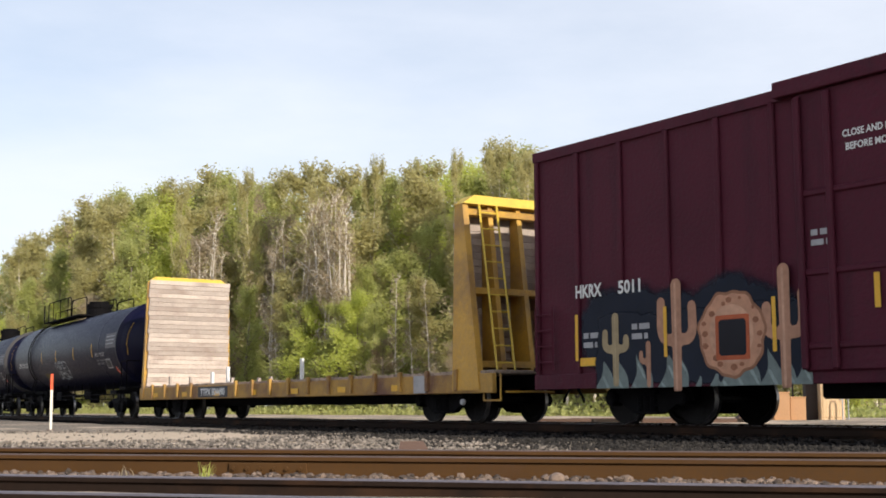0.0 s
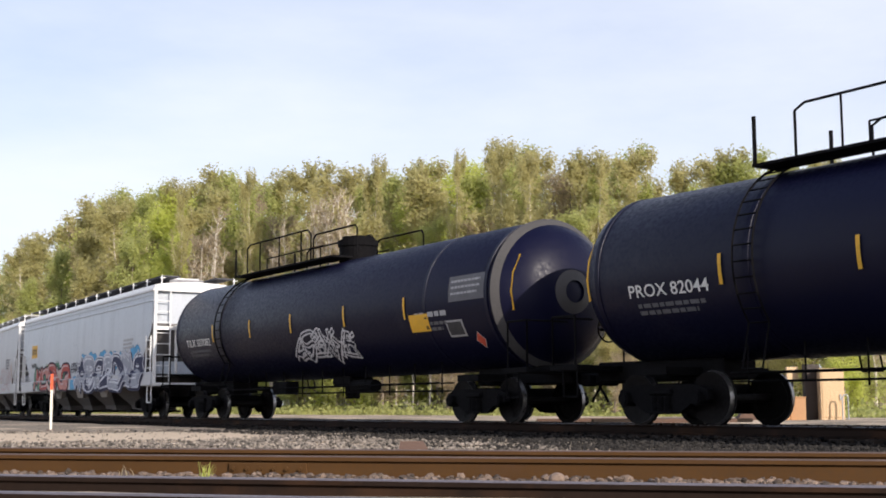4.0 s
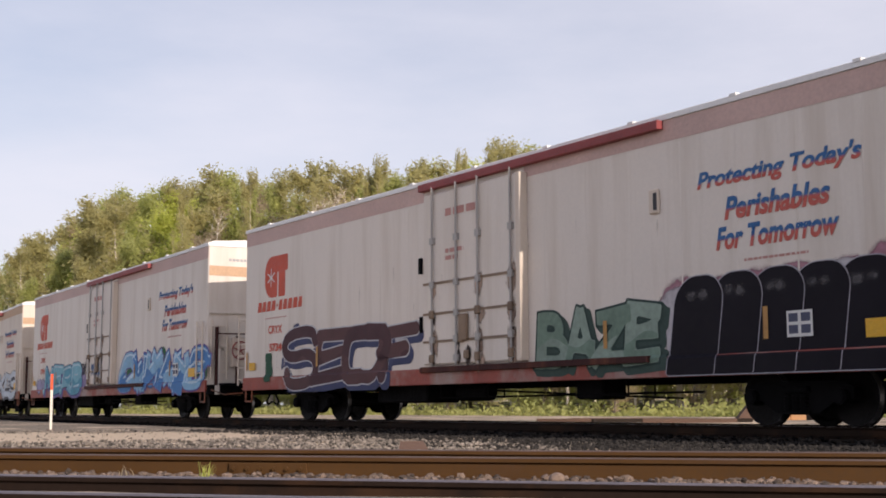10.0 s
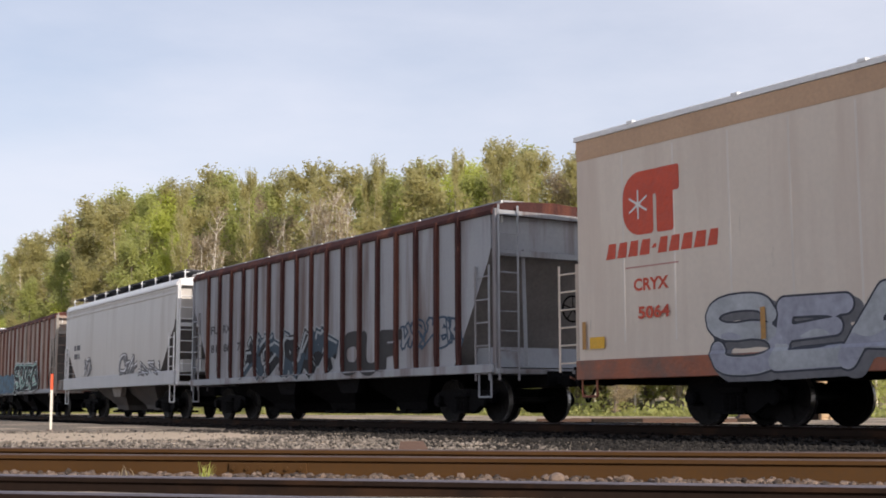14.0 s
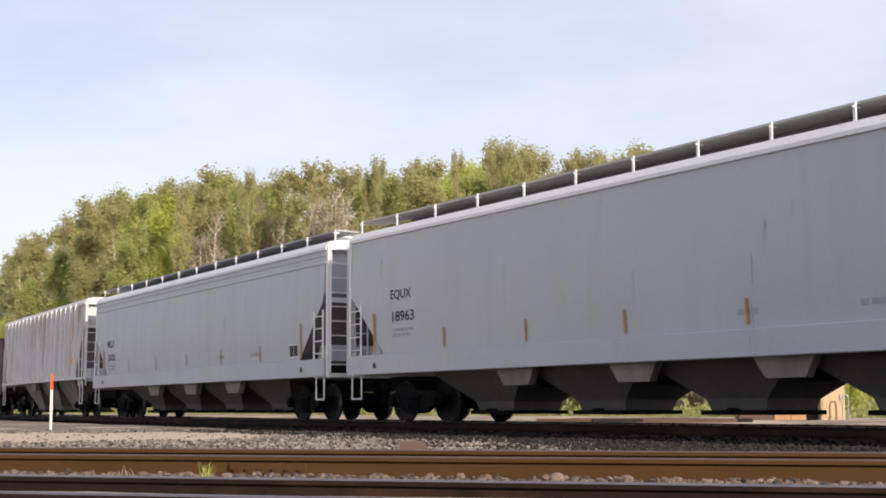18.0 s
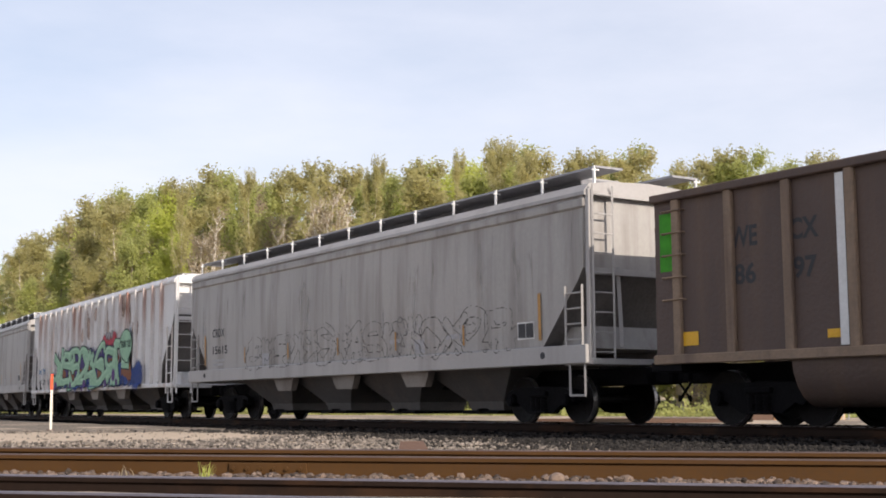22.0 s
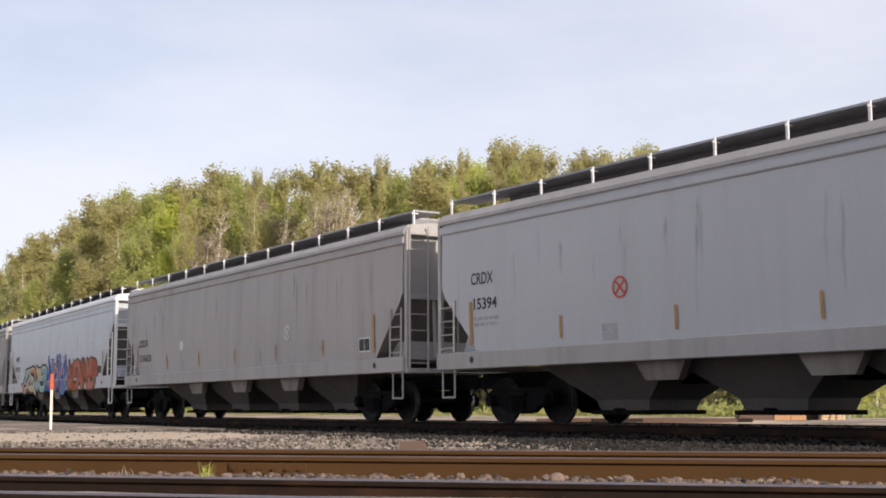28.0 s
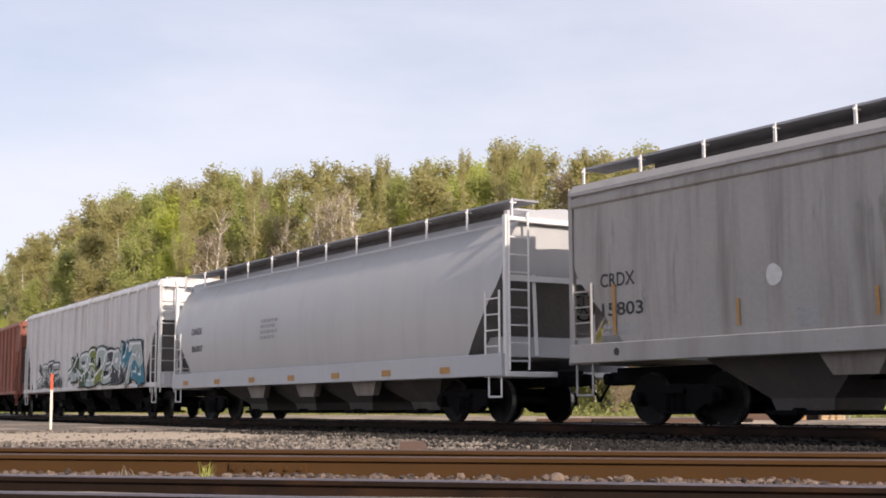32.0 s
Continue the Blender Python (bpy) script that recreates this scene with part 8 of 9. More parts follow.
TIE_ME = mesh_of(tb, "sleeper", M["tie_wood"])


def sleepers(rows, name, every, label, lo, hi):
    top = new(name)
    tagged(top, label, "sleepers", "", "structure")
    pts = []
    for a, b in zip(rows, rows[1:]):
        pts.append((a.translation, b.translation, a.to_euler().z))
    d = 0.0
    for a, b, rz in pts:
        n = (b - a).length
        while d < n:
            p = a.lerp(b, d / n)
            if lo < p.x < hi:
                put("sleeper", TIE_ME, top, Matrix.Translation(p) @ Matrix.Rotation(rz, 4, "Z"))
            d += every
        d -= n


sleepers(TRACK_A, "sleepers_a", 0.55, "dark creosoted wooden sleepers", -12, 10)
sleepers(TRACK_B, "sleepers_b", 0.55, "dark creosoted wooden sleepers", -9, 8)
sleepers(TRAIN, "sleepers_train", 0.55, "dark creosoted wooden sleepers", -26, 14)


# ---- ballast stones ----
def stones(name, n, where, size, label, seed, fine=True, mat="stone"):
    rng = np.random.RandomState(seed)
    if fine:
        t = (1 + 5 ** 0.5) / 2
        base = np.array([(-1, t, 0), (1, t, 0), (-1, -t, 0), (1, -t, 0), (0, -1, t), (0, 1, t), (0, -1, -t), (0, 1, -t), (t, 0, -1), (t, 0, 1), (-t, 0, -1), (-t, 0, 1)]) / 1.9
        tri = np.array([(0, 11, 5), (0, 5, 1), (0, 1, 7), (0, 7, 10), (0, 10, 11), (1, 5, 9), (5, 11, 4), (11, 10, 2), (10, 7, 6), (7, 1, 8), (3, 9, 4), (3, 4, 2), (3, 2, 6), (3, 6, 8), (3, 8, 9), (4, 9, 5), (2, 4, 11), (6, 2, 10), (8, 6, 7), (9, 8, 1)])
    else:
        base = np.array([(1, 0, 0), (-1, 0, 0), (0, 1, 0), (0, -1, 0), (0, 0, 1), (0, 0, -1)], float)
        tri = np.array([(0, 2, 4), (2, 1, 4), (1, 3, 4), (3, 0, 4), (2, 0, 5), (1, 2, 5), (3, 1, 5), (0, 3, 5)])
    place = np.array([where(rng) for _ in range(n)])
    k = len(base)
    s = rng.uniform(size[0], size[1], (n, 1, 1)) * rng.uniform(0.6, 1.25, (n, 1, 3)) * np.array([1, 1, 0.75])
    v = base[None] * s * rng.uniform(0.7, 1.2, (n, k, 1))
    a = rng.uniform(0, 6.28, n)
    c, sn = np.cos(a)[:, None], np.sin(a)[:, None]
    v = np.stack([v[..., 0] * c - v[..., 1] * sn, v[..., 0] * sn + v[..., 1] * c, v[..., 2]], -1) + place[:, None]
    f = (tri[None] + (np.arange(n) * k)[:, None, None]).reshape(-1, 3)
    me = bpy.data.meshes.new(name)
    me.from_pydata(v.reshape(-1, 3).tolist(), [], f.tolist())
    me.materials.append(M[mat])
    return tagged(new(name, me), label, "gravel", "", "stuff")


def between(lo, hi, zlow, zhigh, wedge=0.42):
    def where(rng):
        while True:
            x = rng.uniform(-8, 6)
            d = rng.uniform(lo, hi)
            y = d - 0.27 * x
            if abs(x) < wedge * y:
                return x, y, rng.uniform(zlow, zhigh)
    return where


def verge_of(dark_ones):
    """Gravel between the tracks: darker grey towards the train and closer to the eye, paler elsewhere."""
    def where(rng):
        while True:
            y = 11.6 + 20 * rng.uniform() ** 1.5
            x = rng.uniform(-0.40, 0.40) * y
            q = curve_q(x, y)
            # share of darker stones, rising towards the train
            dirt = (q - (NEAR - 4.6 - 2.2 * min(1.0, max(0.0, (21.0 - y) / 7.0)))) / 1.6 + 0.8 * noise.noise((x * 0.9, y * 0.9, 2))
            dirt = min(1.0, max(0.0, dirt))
            if y + 0.262 * x > 11.5 and q < NEAR - 1.6 + 0.35 * noise.noise((x * 1.3, y * 1.3, 0)) and (rng.uniform() < dirt) == dark_ones and (math.hypot((x + 8.0) * 0.8, y - 24.6) > 3.9 + 1.5 * noise.noise((x * 0.7, y * 0.7, 4)) or rng.uniform() < 0.05):
                return x, y, lay((x, y)) + rng.uniform(-0.015, 0.025)
    return where


stones("ballast_near", 5200, between(7.75, 9.45, 0.435, 0.51), (0.016, 0.042), "coarse brown and tan ballast stones between two tracks", 1, True, "brown_stone")
stones("ballast_between_rails", 2600, between(9.6, 11.0, 0.43, 0.48), (0.02, 0.045), "coarse ballast stones between rusty rails", 2, True, "brown_stone")
stones("ballast_front", 1600, between(5.9, 7.6, 0.34, 0.41), (0.02, 0.045), "coarse ballast stones between the near rails", 3, True, "brown_stone")
stones("ballast_verge", 14000, verge_of(False), (0.016, 0.042), "loose pale gravel beside the rusty track", 4, False)
stones("ballast_grimy", 12000, verge_of(True), (0.016, 0.040), "dark grey gravel beside the train's track", 9, False, "dark_grey_stone")


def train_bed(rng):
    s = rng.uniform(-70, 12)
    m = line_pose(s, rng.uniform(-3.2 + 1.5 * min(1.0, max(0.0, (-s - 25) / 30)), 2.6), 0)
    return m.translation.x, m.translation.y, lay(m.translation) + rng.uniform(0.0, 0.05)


stones("ballast_train", 11000, train_bed, (0.03, 0.06), "dark ballast stones under the train", 5, False, "shaded_dark_stone")

# a few larger stones that lie by themselves
rng = random.Random(12)
for x, y, z, r, pale in ((-0.66, 8.98, 0.49, 0.045, True), (1.14, 8.35, 0.49, 0.035, True), (-2.6, 9.6, 0.48, 0.03, False), (0.75, 8.6, 0.53, 0.055, False), (2.1, 8.1, 0.49, 0.035, True), (0.26, 8.9, 0.49, 0.04, False)):
    bm = fresh()
    bmesh.ops.create_icosphere(bm, subdivisions=2, radius=r)
    for v in bm.verts:
        v.co *= 1 + 0.35 * noise.noise(v.co * 14 + Vector((x * 9, y, 0)))
        v.co.z *= 0.75
    ob = put("stone", mesh_of(bm, "stone", M["brown_stone"]), None, Matrix.Translation((x, y, z)))
    tagged(ob, "pale tan broken stone lying on the ballast" if pale else "dark broken stone lying on the ballast", "stone", "larger stones")


# ---- things beside the line ----
def marker_post():
    top = new("marker_post")
    tagged(top, "slim white marker post with orange top in gravel", "marker post")
    bm = fresh()
    box(bm, -0.032, 0.032, -0.014, 0.014, -0.1, 1.02, 0.006)
    part("post", bm, M["white_post"], top)
    bm = fresh()
    box(bm, -0.034, 0.034, -0.016, 0.016, 1.02, 1.42, 0.006)
    part("post_top", bm, M["orange_post"], top, "orange-red top of the post")
    bm = fresh()
    box(bm, -0.12, 0.12, -0.1, 0.1, -0.06, 0.02, 0.02)
    part("foot", bm, M["slab_brown"], top)
    top.matrix_basis = pose(-9.93, 32.45, GROUND, 0, -0.5, 12)


marker_post()


def slab():
    bm = fresh()
    loft(bm, [[(-0.16, -0.1, 0), (0.2, -0.1, 0), (0.2, 0.12, 0), (-0.16, 0.12, 0)], [(-0.19, -0.1, 0.03), (0.17, -0.1, 0.03), (0.12, 0.12, 0.14), (-0.16, 0.12, 0.14)]])
    ob = put("tie_plate", mesh_of(bm, "tie_plate", M["slab_brown"]), None, pose(-0.36, 15.6, GROUND - 0.01, 0, 0, 4))
    tagged(ob, "rust-brown steel tie plate lying on gravel", "tie plate")


slab()


def weed(x, y, z, tall, n, seed, mat):
    r = random.Random(seed)
    verts, faces = [], []
    for k in range(n):
        a, hgt, lean = r.uniform(0, 6.28), tall * r.uniform(0.5, 1.0), r.uniform(0.15, 0.6)
        bx, by = r.uniform(-0.05, 0.05), r.uniform(-0.03, 0.03)
        w = r.uniform(0.006, 0.012)
        for j in range(4):
            f = j / 3
            px, py, pz = bx + math.cos(a) * lean * hgt * f * f, by + math.sin(a) * lean * hgt * f * f, hgt * f * (1 - 0.15 * f)
            ww = w * (1 - f * 0.9)
            verts += [(px - ww * math.sin(a), py + ww * math.cos(a), pz), (px + ww * math.sin(a), py - ww * math.cos(a), pz)]
            if j:
                i = len(verts) - 4
                faces.append((i, i + 1, i + 3, i + 2))
    me = bpy.data.meshes.new("weed")
    me.from_pydata(verts, [], faces)
    me.materials.append(mat)
    tagged(put("weed", me, None, Matrix.Translation((x, y, z))), "small green grass tuft growing in the ballast", "weed", "weeds in the ballast")


weed(-1.72, 9.35, 0.49, 0.17, 16, 1, LEAF[2])
weed(-2.35, 9.55, 0.49, 0.12, 5, 2, LEAF[3])


def equipment():
    """Lockers, boxes and timber on the far side of the line."""
    def at(x, d):
        return (x - 784) / 2250 * d
    d, k = 36.0, 0.655
    loc = new("equipment_locker")
    tagged(loc, "tall beige steel equipment locker with closed door", "locker", "lineside boxes")
    bm = fresh()
    box(bm, -0.5, 0.5, -0.35, 0.35, 0, 2.15, 0.02)
    body = part("body", bm, M["cabinet_beige"], loc)
    bm = fresh()
    box(bm, -0.42, 0.44, -0.375, -0.35, 0.12, 2.0, 0.01)
    door = part("door", bm, M["cabinet_beige"], loc)
    bm = fresh()
    box(bm, 0.3, 0.36, -0.42, -0.37, 0.85, 1.1)
    part("handle", bm, M["galvanised"], door)
    bm = fresh()
    box(bm, -0.54, 0.54, -0.4, 0.4, 2.13, 2.2, 0.01)
    part("top", bm, M["cabinet_beige"], loc)
    loc.matrix_basis = pose(at(1465, d), d, 0.63, 0, 0, -6) @ Matrix.Scale(k, 4)
    for (x0, x1, hgt, dd, lab) in ((1362, 1390, 1.18, 35.4, "tan-brown steel equipment box on the ground"), (1391, 1418, 0.98, 35.6, "low brown steel equipment box")):
        b = new("equipment_box")
        tagged(b, lab, "equipment box", "lineside boxes")
        w = (x1 - x0) / 2250 * 54 / 2
        bm = fresh()
        box(bm, -w, w, -0.3, 0.3, 0, hgt, 0.02)
        part("body", bm, M["cabinet_brown"], b)
        bm = fresh()
        box(bm, -w - 0.02, w + 0.02, -0.33, 0.33, hgt - 0.04, hgt + 0.02, 0.01)
        part("lid", bm, M["cabinet_brown"], b)
        b.matrix_basis = pose(at((x0 + x1) / 2, dd), dd, 0.63, 0, 0, -5) @ Matrix.Scale(k, 4)
    bm = fresh()
    loft(bm, [[(-0.78, -0.4, 0), (0.72, -0.4, 0), (0.72, 0.5, 0), (-0.78, 0.5, 0)], [(0.0, -0.3, 0.95), (0.72, -0.4, 1.0), (0.72, 0.4, 1.0), (0.0, 0.4, 0.95)]])
    tagged(put("ramp_block", mesh_of(bm, "ramp_block", M["slab_brown"]), None, pose(at(1328, 35.0), 35.0, 0.63, 0, 0, -4) @ Matrix.Scale(k, 4)), "brown sloping wooden ramp block", "ramp")
    bm = fresh()
    box(bm, -0.33, 0.33, -0.2, 0.2, 0, 2.4, 0.02)
    tagged(put("signal_post", mesh_of(bm, "signal_post", M["dark_panel"]), None, pose(at(1431, 36.4), 36.4, 0.63, 0, 0, 0) @ Matrix.Scale(k, 4)), "dark weathered upright panel beside the locker", "panel")
    sb = new("sign_box")
    bm = fresh()
    box(bm, -0.26, 0.26, -0.1, 0.1, 1.72, 2.3, 0.02)
    tagged(sb, "small beige box on a post", "box", "lineside boxes")
    part("box", bm, M["cabinet_beige"], sb)
    bm = fresh()
    rod(bm, (0, 0, 0), (0, 0, 1.75), 0.04, 8)
    part("post", bm, M["dark_panel"], sb)
    sb.matrix_basis = pose(at(1398, 36.7), 36.7, 0.63) @ Matrix.Scale(k, 4)
    bm = fresh()
    path_rod(bm, [(-0.12, 0, 0), (-0.12, 0, 0.95), (-0.05, 0, 1.08), (0.06, 0, 1.08), (0.12, 0, 0.95), (0.12, 0, 0)], 0.03, 8)
    tagged(put("pipe_hoop", mesh_of(bm, "pipe_hoop", M["galvanised"]), None, pose(at(1490, 35.4), 35.4, 0.63) @ Matrix.Scale(k, 4)), "grey bent steel pipe hoop in gravel", "pipe")
    r = random.Random(7)
    for k in range(9):
        dd = r.uniform(30, 36)
        x = at(900 + 44 * k + r.uniform(-10, 10), dd)
        bm = fresh()
        box(bm, -1.1, 1.1, -0.1, 0.1, -0.05, 0.09, 0.015)
        mat = M["slab_brown"] if k % 3 == 0 else M["slab_brown"] if k % 3 == 1 else M["tie_wood"]
        tagged(put("timber", mesh_of(bm, "timber", mat), None, pose(x, dd, lay((x, dd)), 0, 0, r.uniform(-14, 6))), "old wooden railway tie lying by the line", "timber", "loose timbers")


equipment()


# ---- the wood behind the line ----
def limb(bm, a, b, r0, r1, seg=5):
    a, b = Vector(a), Vector(b)
    d = (b - a)
    m = Matrix.Translation((a + b) / 2) @ d.to_track_quat("Z", "Y").to_matrix().to_4x4()
    bmesh.ops.create_cone(bm, cap_ends=False, segments=seg, radius1=r0, radius2=r1, depth=d.length, matrix=m)


def tree_proto(seed, tall, spread, leaves, leaf_mat, bark, bare=0.0, low=0.25, drop=0.0, leaf=0.103):
    """A trunk with limbs and twigs, and a crown of many single leaves along them."""
    r = random.Random(seed)
    top = new("tree")
    bm = fresh()
    tips = []
    p, d = Vector((0, 0, -0.3)), Vector((r.uniform(-0.05, 0.05), r.uniform(-0.05, 0.05), 1)).normalized()
    n = 7
    rad = (tall * 0.011 + 0.03) * (0.6 if leaves < 1000 else 1.0)
    for k in range(n):
        q = p + d * (tall * 0.92 + 0.3) / n
        r0, r1 = rad * (1 - k / n * 0.85), rad * (1 - (k + 1) / n * 0.85)
        limb(bm, p, q, r0, r1, 6)
        f = (k + 1) / n
        if f > low:
            for j in range(r.randint(3, 4)):
                a = r.uniform(0, 6.28)
                ln = spread * (1.08 - 0.72 * f) * r.uniform(0.55, 1.1)
                b0 = p.lerp(q, r.uniform(0.1, 1))
                e = b0 + Vector((math.cos(a), math.sin(a), r.uniform(0.55, 1.5))).normalized() * ln
                limb(bm, b0, e, r1 * 0.5, r1 * 0.14, 4)
                for i in range(4):
                    s0 = b0.lerp(e, r.uniform(0.35, 1.0))
                    e2 = s0 + Vector((r.uniform(-1, 1), r.uniform(-1, 1), r.uniform(0.0 - drop, 1.25))).normalized() * ln * r.uniform(0.25, 0.5)
                    limb(bm, s0, e2, r1 * 0.16, 0.008, 3)
                    tips.append((s0, e2))
        tips.append((p.lerp(q, 0.6), q))
        p = q
        d = (d + Vector((r.uniform(-0.1, 0.1), r.uniform(-0.1, 0.1), 0.15))).normalized()
    for i in range(5):
        e = p + Vector((r.uniform(-0.5, 0.5), r.uniform(-0.5, 0.5), 1)).normalized() * tall * 0.08
        limb(bm, p, e, 0.02, 0.006, 3)
        tips.append((p, e))
    part("trunk", bm, bark, top)
    rng = np.random.RandomState(seed)
    count = int(leaves * 1.15 * (1 - bare))
    if count:
        ti = rng.randint(0, len(tips), count)
        A = np.array([[*t[0]] for t in tips])[ti]
        B = np.array([[*t[1]] for t in tips])[ti]
        c = A + (B - A) * rng.uniform(0.05, 1.05, (count, 1)) + rng.normal(0, spread * 0.085, (count, 3)) * np.array([0.85, 0.85, 1.35]) * (1.3 - 0.8 * A[:, 2:3] / tall)
        c[:, 2] = np.maximum(c[:, 2], tall * 0.06)
        face = rng.normal(0, 0.62, (count, 3)) + np.array([0.40, -0.70, 0.45])
        u = np.cross(face, rng.normal(0, 1, (count, 3)))
        u /= np.linalg.norm(u, axis=1, keepdims=True)
        w = np.cross(u, face)
        w /= np.linalg.norm(w, axis=1, keepdims=True)
        s = rng.uniform(0.55, 1.25, (count, 1)) * leaf * (1.45 - 0.6 * np.clip(c[:, 2:3] / tall, 0, 1))
        v = np.stack([c - u * s, c + w * s * 0.8, c + u * s], 1).reshape(-1, 3)
        me = bpy.data.meshes.new("crown")
        me.from_pydata(v.tolist(), [], (np.arange(count * 3).reshape(-1, 3)).tolist())
        me.materials.append(leaf_mat)
        put("crown", me, top)
    return top


CREST_X = [-300, 0, 60, 150, 250, 330, 400, 500, 530, 570, 620, 700, 850, 900, 1000, 1100, 1200, 1260, 1310, 1430, 1500, 1568, 1900]
CREST_Y = [560, 490, 440, 368, 348, 342, 310, 318, 332, 315, 322, 316, 280, 275, 288, 290, 296, 300, 285, 300, 330, 345, 420]
PROTOS = [tree_proto(1, 12, 3.8, 11000, LEAF[0], M["grey_bark"]), tree_proto(2, 12, 3.6, 9000, LEAF[1], M["grey_bark"]), tree_proto(3, 12, 3.9, 12000, LEAF[2], M["grey_bark"], low=0.12),
          tree_proto(4, 12, 3.1, 7000, LEAF[1], M["birch_bark"], drop=0.3), tree_proto(5, 12, 3.5, 7500, LEAF[3], M["grey_bark"]), tree_proto(6, 12, 2.2, 500, LEAF[3], M["birch_bark"], low=0.4),
          tree_proto(7, 12, 3.8, 11000, LEAF[0], M["grey_bark"], low=0.1)]
LABELS = ["young tree in fresh spring leaf at the wood's edge", "olive-green tree in thin spring leaf", "bright yellow-green broad tree in the wood", "slender pale-barked tree with hanging twigs", "brownish budding tree in the wood", "bare pale-trunked dead tree at the wood's edge", "leafy green tree branching from low down"]
TREES = []


def plant(x_px, aside, frac, kind, seed, slim=1.0):
    r = random.Random(seed)
    way = Vector(((x_px - 784) / 2250, 1, 0))
    depth = aside / way.dot(ASIDE)
    p = way * depth
    z = lay(p)
    tall = (722.5 - np.interp(x_px, CREST_X, CREST_Y)) / 2250 * depth * frac + 1.0 - z
    m = Matrix.Translation((p.x, p.y, z)) @ Matrix.Rotation(r.uniform(-0.75, 0.75), 4, "Z")
    s = tall / 12.0
    wide = s * r.uniform(0.95, 1.3) * (1.25 if frac < 0.7 else 1.0) * slim
    src = PROTOS[kind]
    src.scale = (wide, wide, s)
    t = copy_thing(src, m)
    tagged(t, LABELS[kind], "tree", "trees of the wood")
    TREES.append((t, m, seed))


rng = random.Random(77)
k = 0
for aside, step, f0, f1 in ((66.0, 0.9, 0.94, 1.0), (60.0, 0.8, 0.95, 1.05), (53.0, 0.78, 0.90, 1.03), (47.0, 0.85, 0.62, 0.90), (42.5, 1.1, 0.38, 0.68), (40.0, 1.4, 0.18, 0.36)):
    x = -50.0
    while x < 1640:
        depth = aside / Vector(((x - 784) / 2250, 1, 0)).dot(ASIDE)
        left = x < 330
        kind = rng.choices(range(7), (3, 4, 5, 1, 1, 0, 2) if left else (3, 3, 1, 2, 2.2, 0.5 if aside < 50 else 0, 2))[0]
        if aside < 40:
            kind = rng.choice((0, 2, 6, 6))
        plant(x, aside + rng.uniform(-2.5, 2.5), rng.uniform(f0, f1), kind, k)
        k += 1
        x += 2250 / depth * 3.4 * step * rng.uniform(0.7, 1.3)
for k0, x0 in enumerate(range(60, 1560, 95)):
    plant(x0 + 23 * (k0 % 3), 51 + k0 % 4, 1.0 + 0.025 * (k0 % 3), 3, k)
    k += 1
for x, a, f, kd in ((652, 47, 1.04, 3), (532, 42, 0.85, 5), (558, 42.5, 0.9, 5), (585, 42, 0.93, 5), (608, 41.5, 0.9, 5), (628, 42, 0.8, 5), (385, 43, 0.74, 5), (352, 43.5, 0.66, 5), (1466, 42, 0.6, 5), (1545, 42, 0.7, 5), (1120, 42, 0.55, 5), (545, 41, 0.80, 5), (572, 41.5, 0.92, 5), (598, 41, 0.88, 5), (618, 42, 0.84, 5), (365, 44, 0.86, 5), (340, 43, 0.7, 5), (482, 42, 0.72, 5), (505, 42, 0.66, 5), (560, 40.5, 0.5, 2), (600, 40.2, 0.46, 0), (630, 40.4, 0.52, 2), (660, 40.6, 0.45, 6), (530, 40.3, 0.48, 0), (1310, 50, 1.0, 0), (1000, 41, 0.5, 5), (1510, 43, 0.75, 5), (960, 41, 0.55, 4), (1240, 44, 0.8, 4)):
    plant(x, a, f, kd, k)
    k += 1
for x, f, w in ((654, 1.10, 0.55), (648, 1.04, 0.5), (805, 1.05, 0.35), (320, 1.04, 0.4), (455, 1.03, 0.4), (566, 1.02, 0.4), (905, 1.04, 0.5), (955, 1.03, 0.5), (1050, 1.03, 0.5)):
    plant(x, 48, f, 3, k, w)
    k += 1
for i, (x, f) in enumerate(((540, 0.85), (548, 0.62), (562, 0.95), (576, 0.97), (583, 0.88), (590, 1.0), (603, 0.92), (612, 0.97), (624, 0.8), (352, 0.8), (372, 0.9), (392, 0.7), (478, 0.8), (490, 0.72), (512, 0.86), (700, 0.6), (730, 0.5), (760, 0.55))):
    plant(x, 40.6 + 0.4 * (i % 3), f, 5, k, 0.75)
    k += 1
for p in PROTOS:
    for o in (*p.children_recursive, p):
        bpy.data.objects.remove(o)


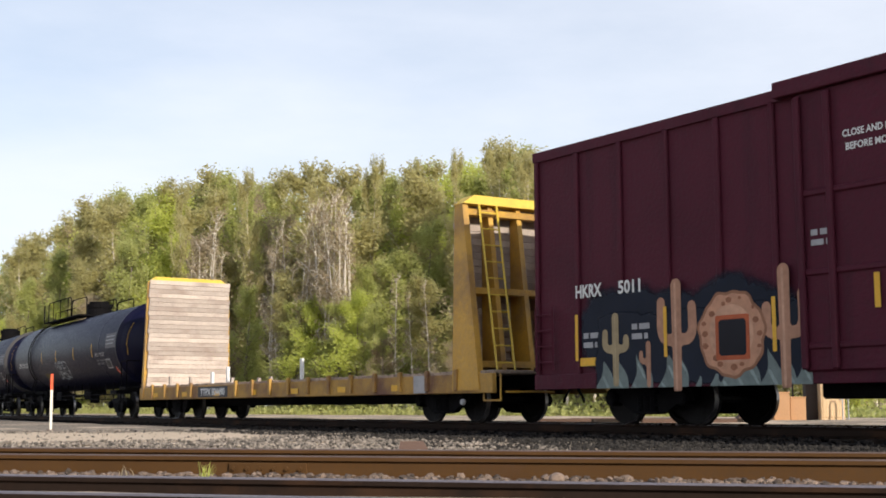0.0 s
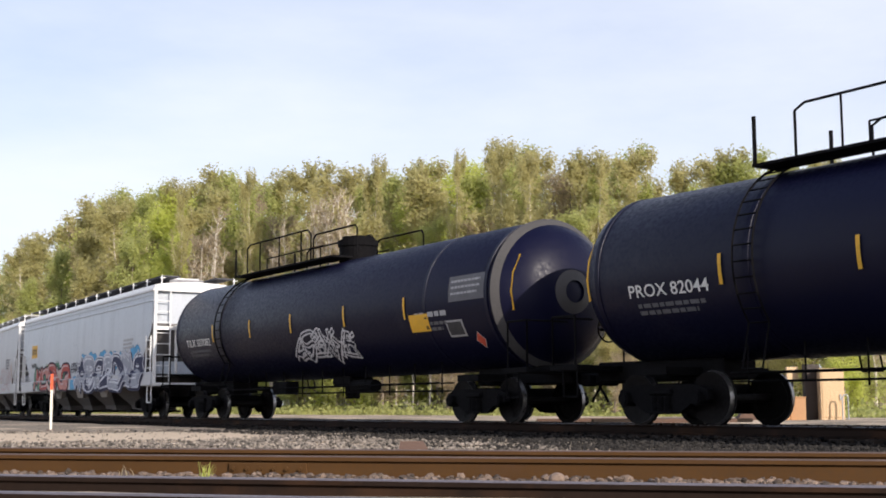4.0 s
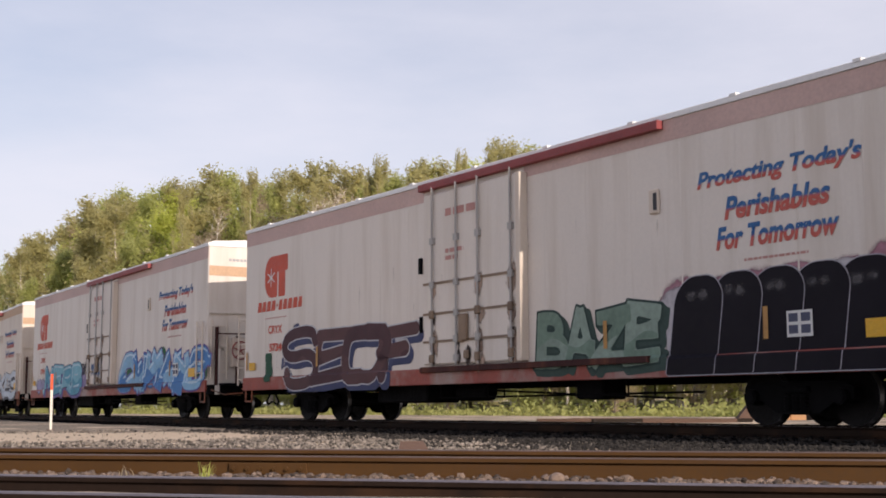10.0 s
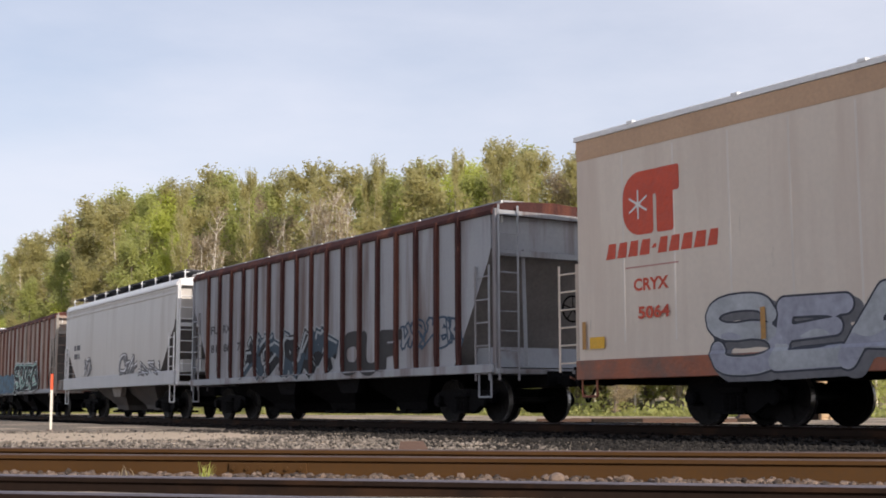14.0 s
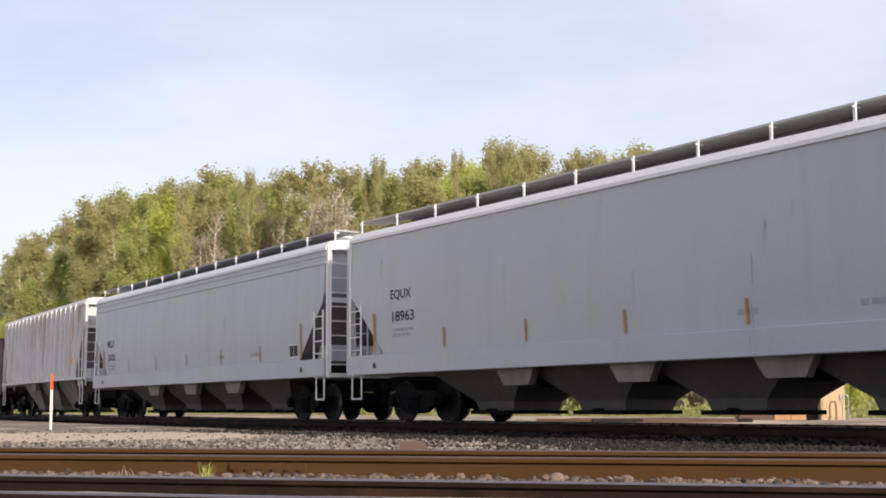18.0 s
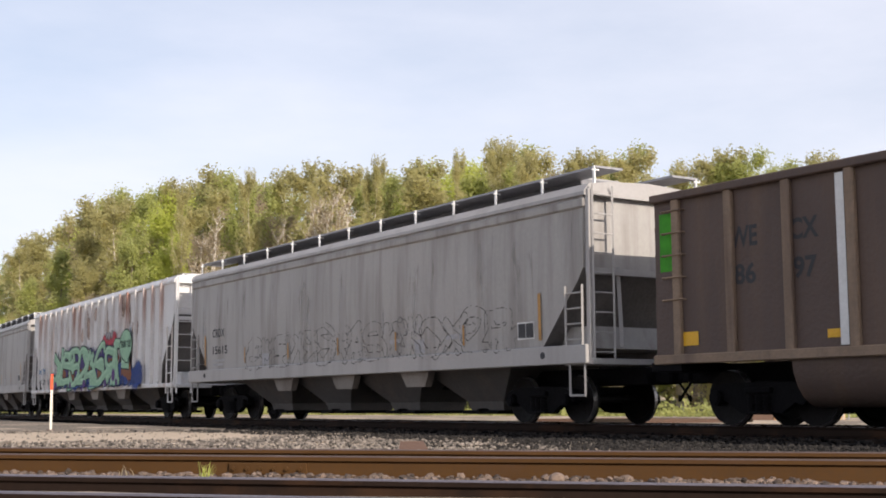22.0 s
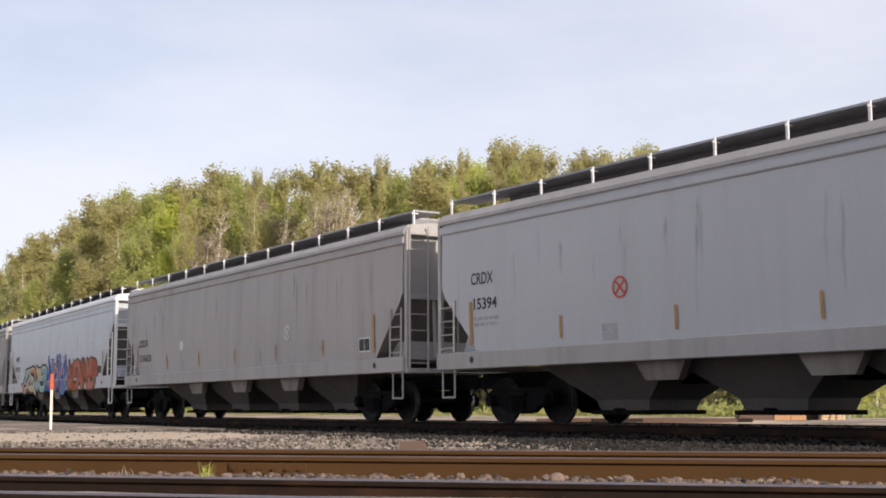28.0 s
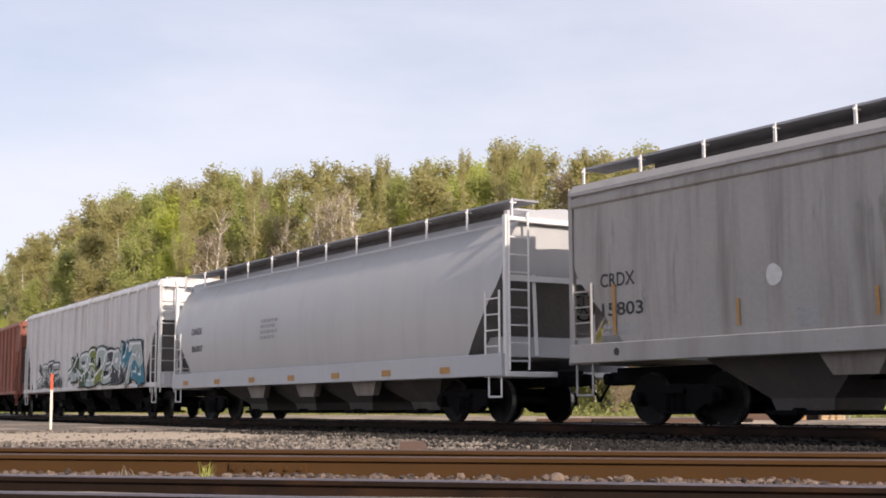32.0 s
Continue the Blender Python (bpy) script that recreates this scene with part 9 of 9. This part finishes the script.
def undergrowth(n, seed):
    rng = np.random.RandomState(seed)
    q = rng.uniform(36.5, 40.5, n)
    s = rng.uniform(-150, 12, n)
    hgt = np.abs(rng.normal(0, 1, n)) * 0.45 * (0.5 + (q - 36.5) / 4) * (0.6 + 0.5 * np.sin(s * 0.9) * np.sin(s * 0.37 + 1))
    c = np.stack([q * ASIDE.x + s * AHEAD.x, q * ASIDE.y + s * AHEAD.y, GROUND + 0.15 + np.abs(hgt)], -1)
    u = rng.normal(0, 1, (n, 3))
    u /= np.linalg.norm(u, axis=1, keepdims=True)
    w = np.cross(u, rng.normal(0, 1, (n, 3)))
    w /= np.linalg.norm(w, axis=1, keepdims=True)
    z = rng.uniform(0.06, 0.16, (n, 1))
    v = np.stack([c - u * z, c + w * z * 0.5, c + u * z, c - w * z * 0.5], 1).reshape(-1, 3)
    me = bpy.data.meshes.new("undergrowth")
    me.from_pydata(v.tolist(), [], np.arange(n * 4).reshape(-1, 4).tolist())
    me.materials.append(LEAF[0])
    tagged(new("undergrowth", me), "low green weeds and bushes along the wood's edge", "undergrowth", "", "stuff")


undergrowth(30000, 6)


# ---- everything that moves ----
GUST_T = [0, 1, 2, 2.5, 4.5, 5.5, 6.5, 7, 8, 9, 10, 11, 12, 13, 14, 16.5, 18, 19, 21, 22, 23, 24, 26.5, 27.5, 28, 29, 29.5, 30.5, 31, 32]
GUST_V = [-14, -13, -7, -5, -3, 3, 9, 3, -5, -10, 4, 12, 4, -7, -7, -14, -11, -8, -10, -7, 0, 7, 4, 18, 18, 4, 3, 13, 15, 19]


def motions():
    times = [0.5 * k for k in range(65)]
    for car, middle, length in CARS:
        walk(car, [(t, line_pose(middle + SPEED * t)) for t in times])
    place = {car: middle for car, middle, _ in CARS}
    for wheel, dx, car in WHEELS:
        seat = Matrix.Translation((dx, 0, WHEEL_R))
        t0, t1 = (-62 - place[car]) / SPEED, (16 - place[car]) / SPEED
        f0, f1 = max(0, round(t0 * FPS)), min(32 * FPS, round(t1 * FPS))
        rows, angle = [], 0.0
        if f0 > 0:
            rows.append((0.0, seat))
        for f in range(f0, f1 + 1):
            rows.append((f / FPS, seat @ Matrix.Rotation((f - f0) / FPS * SPEED / WHEEL_R % (2 * math.pi), 4, "Y")))
        if f1 < 32 * FPS:
            rows.append((32.0, rows[-1][1]))
        walk(wheel, rows)
    for tree, m, seed in TREES:
        r = random.Random(seed)
        ph, amp = r.uniform(-0.5, 0.5), r.uniform(0.03, 0.075)
        rows = []
        for k in range(33):
            g = np.interp(k + ph, GUST_T, GUST_V) + 3 * math.sin(k * 1.7 + seed)
            rows.append((float(k), Matrix.Translation(m.translation) @ Matrix.Rotation(radians(g * amp), 4, "Y") @ m.to_3x3().to_4x4()))
        walk(tree, rows)


motions()
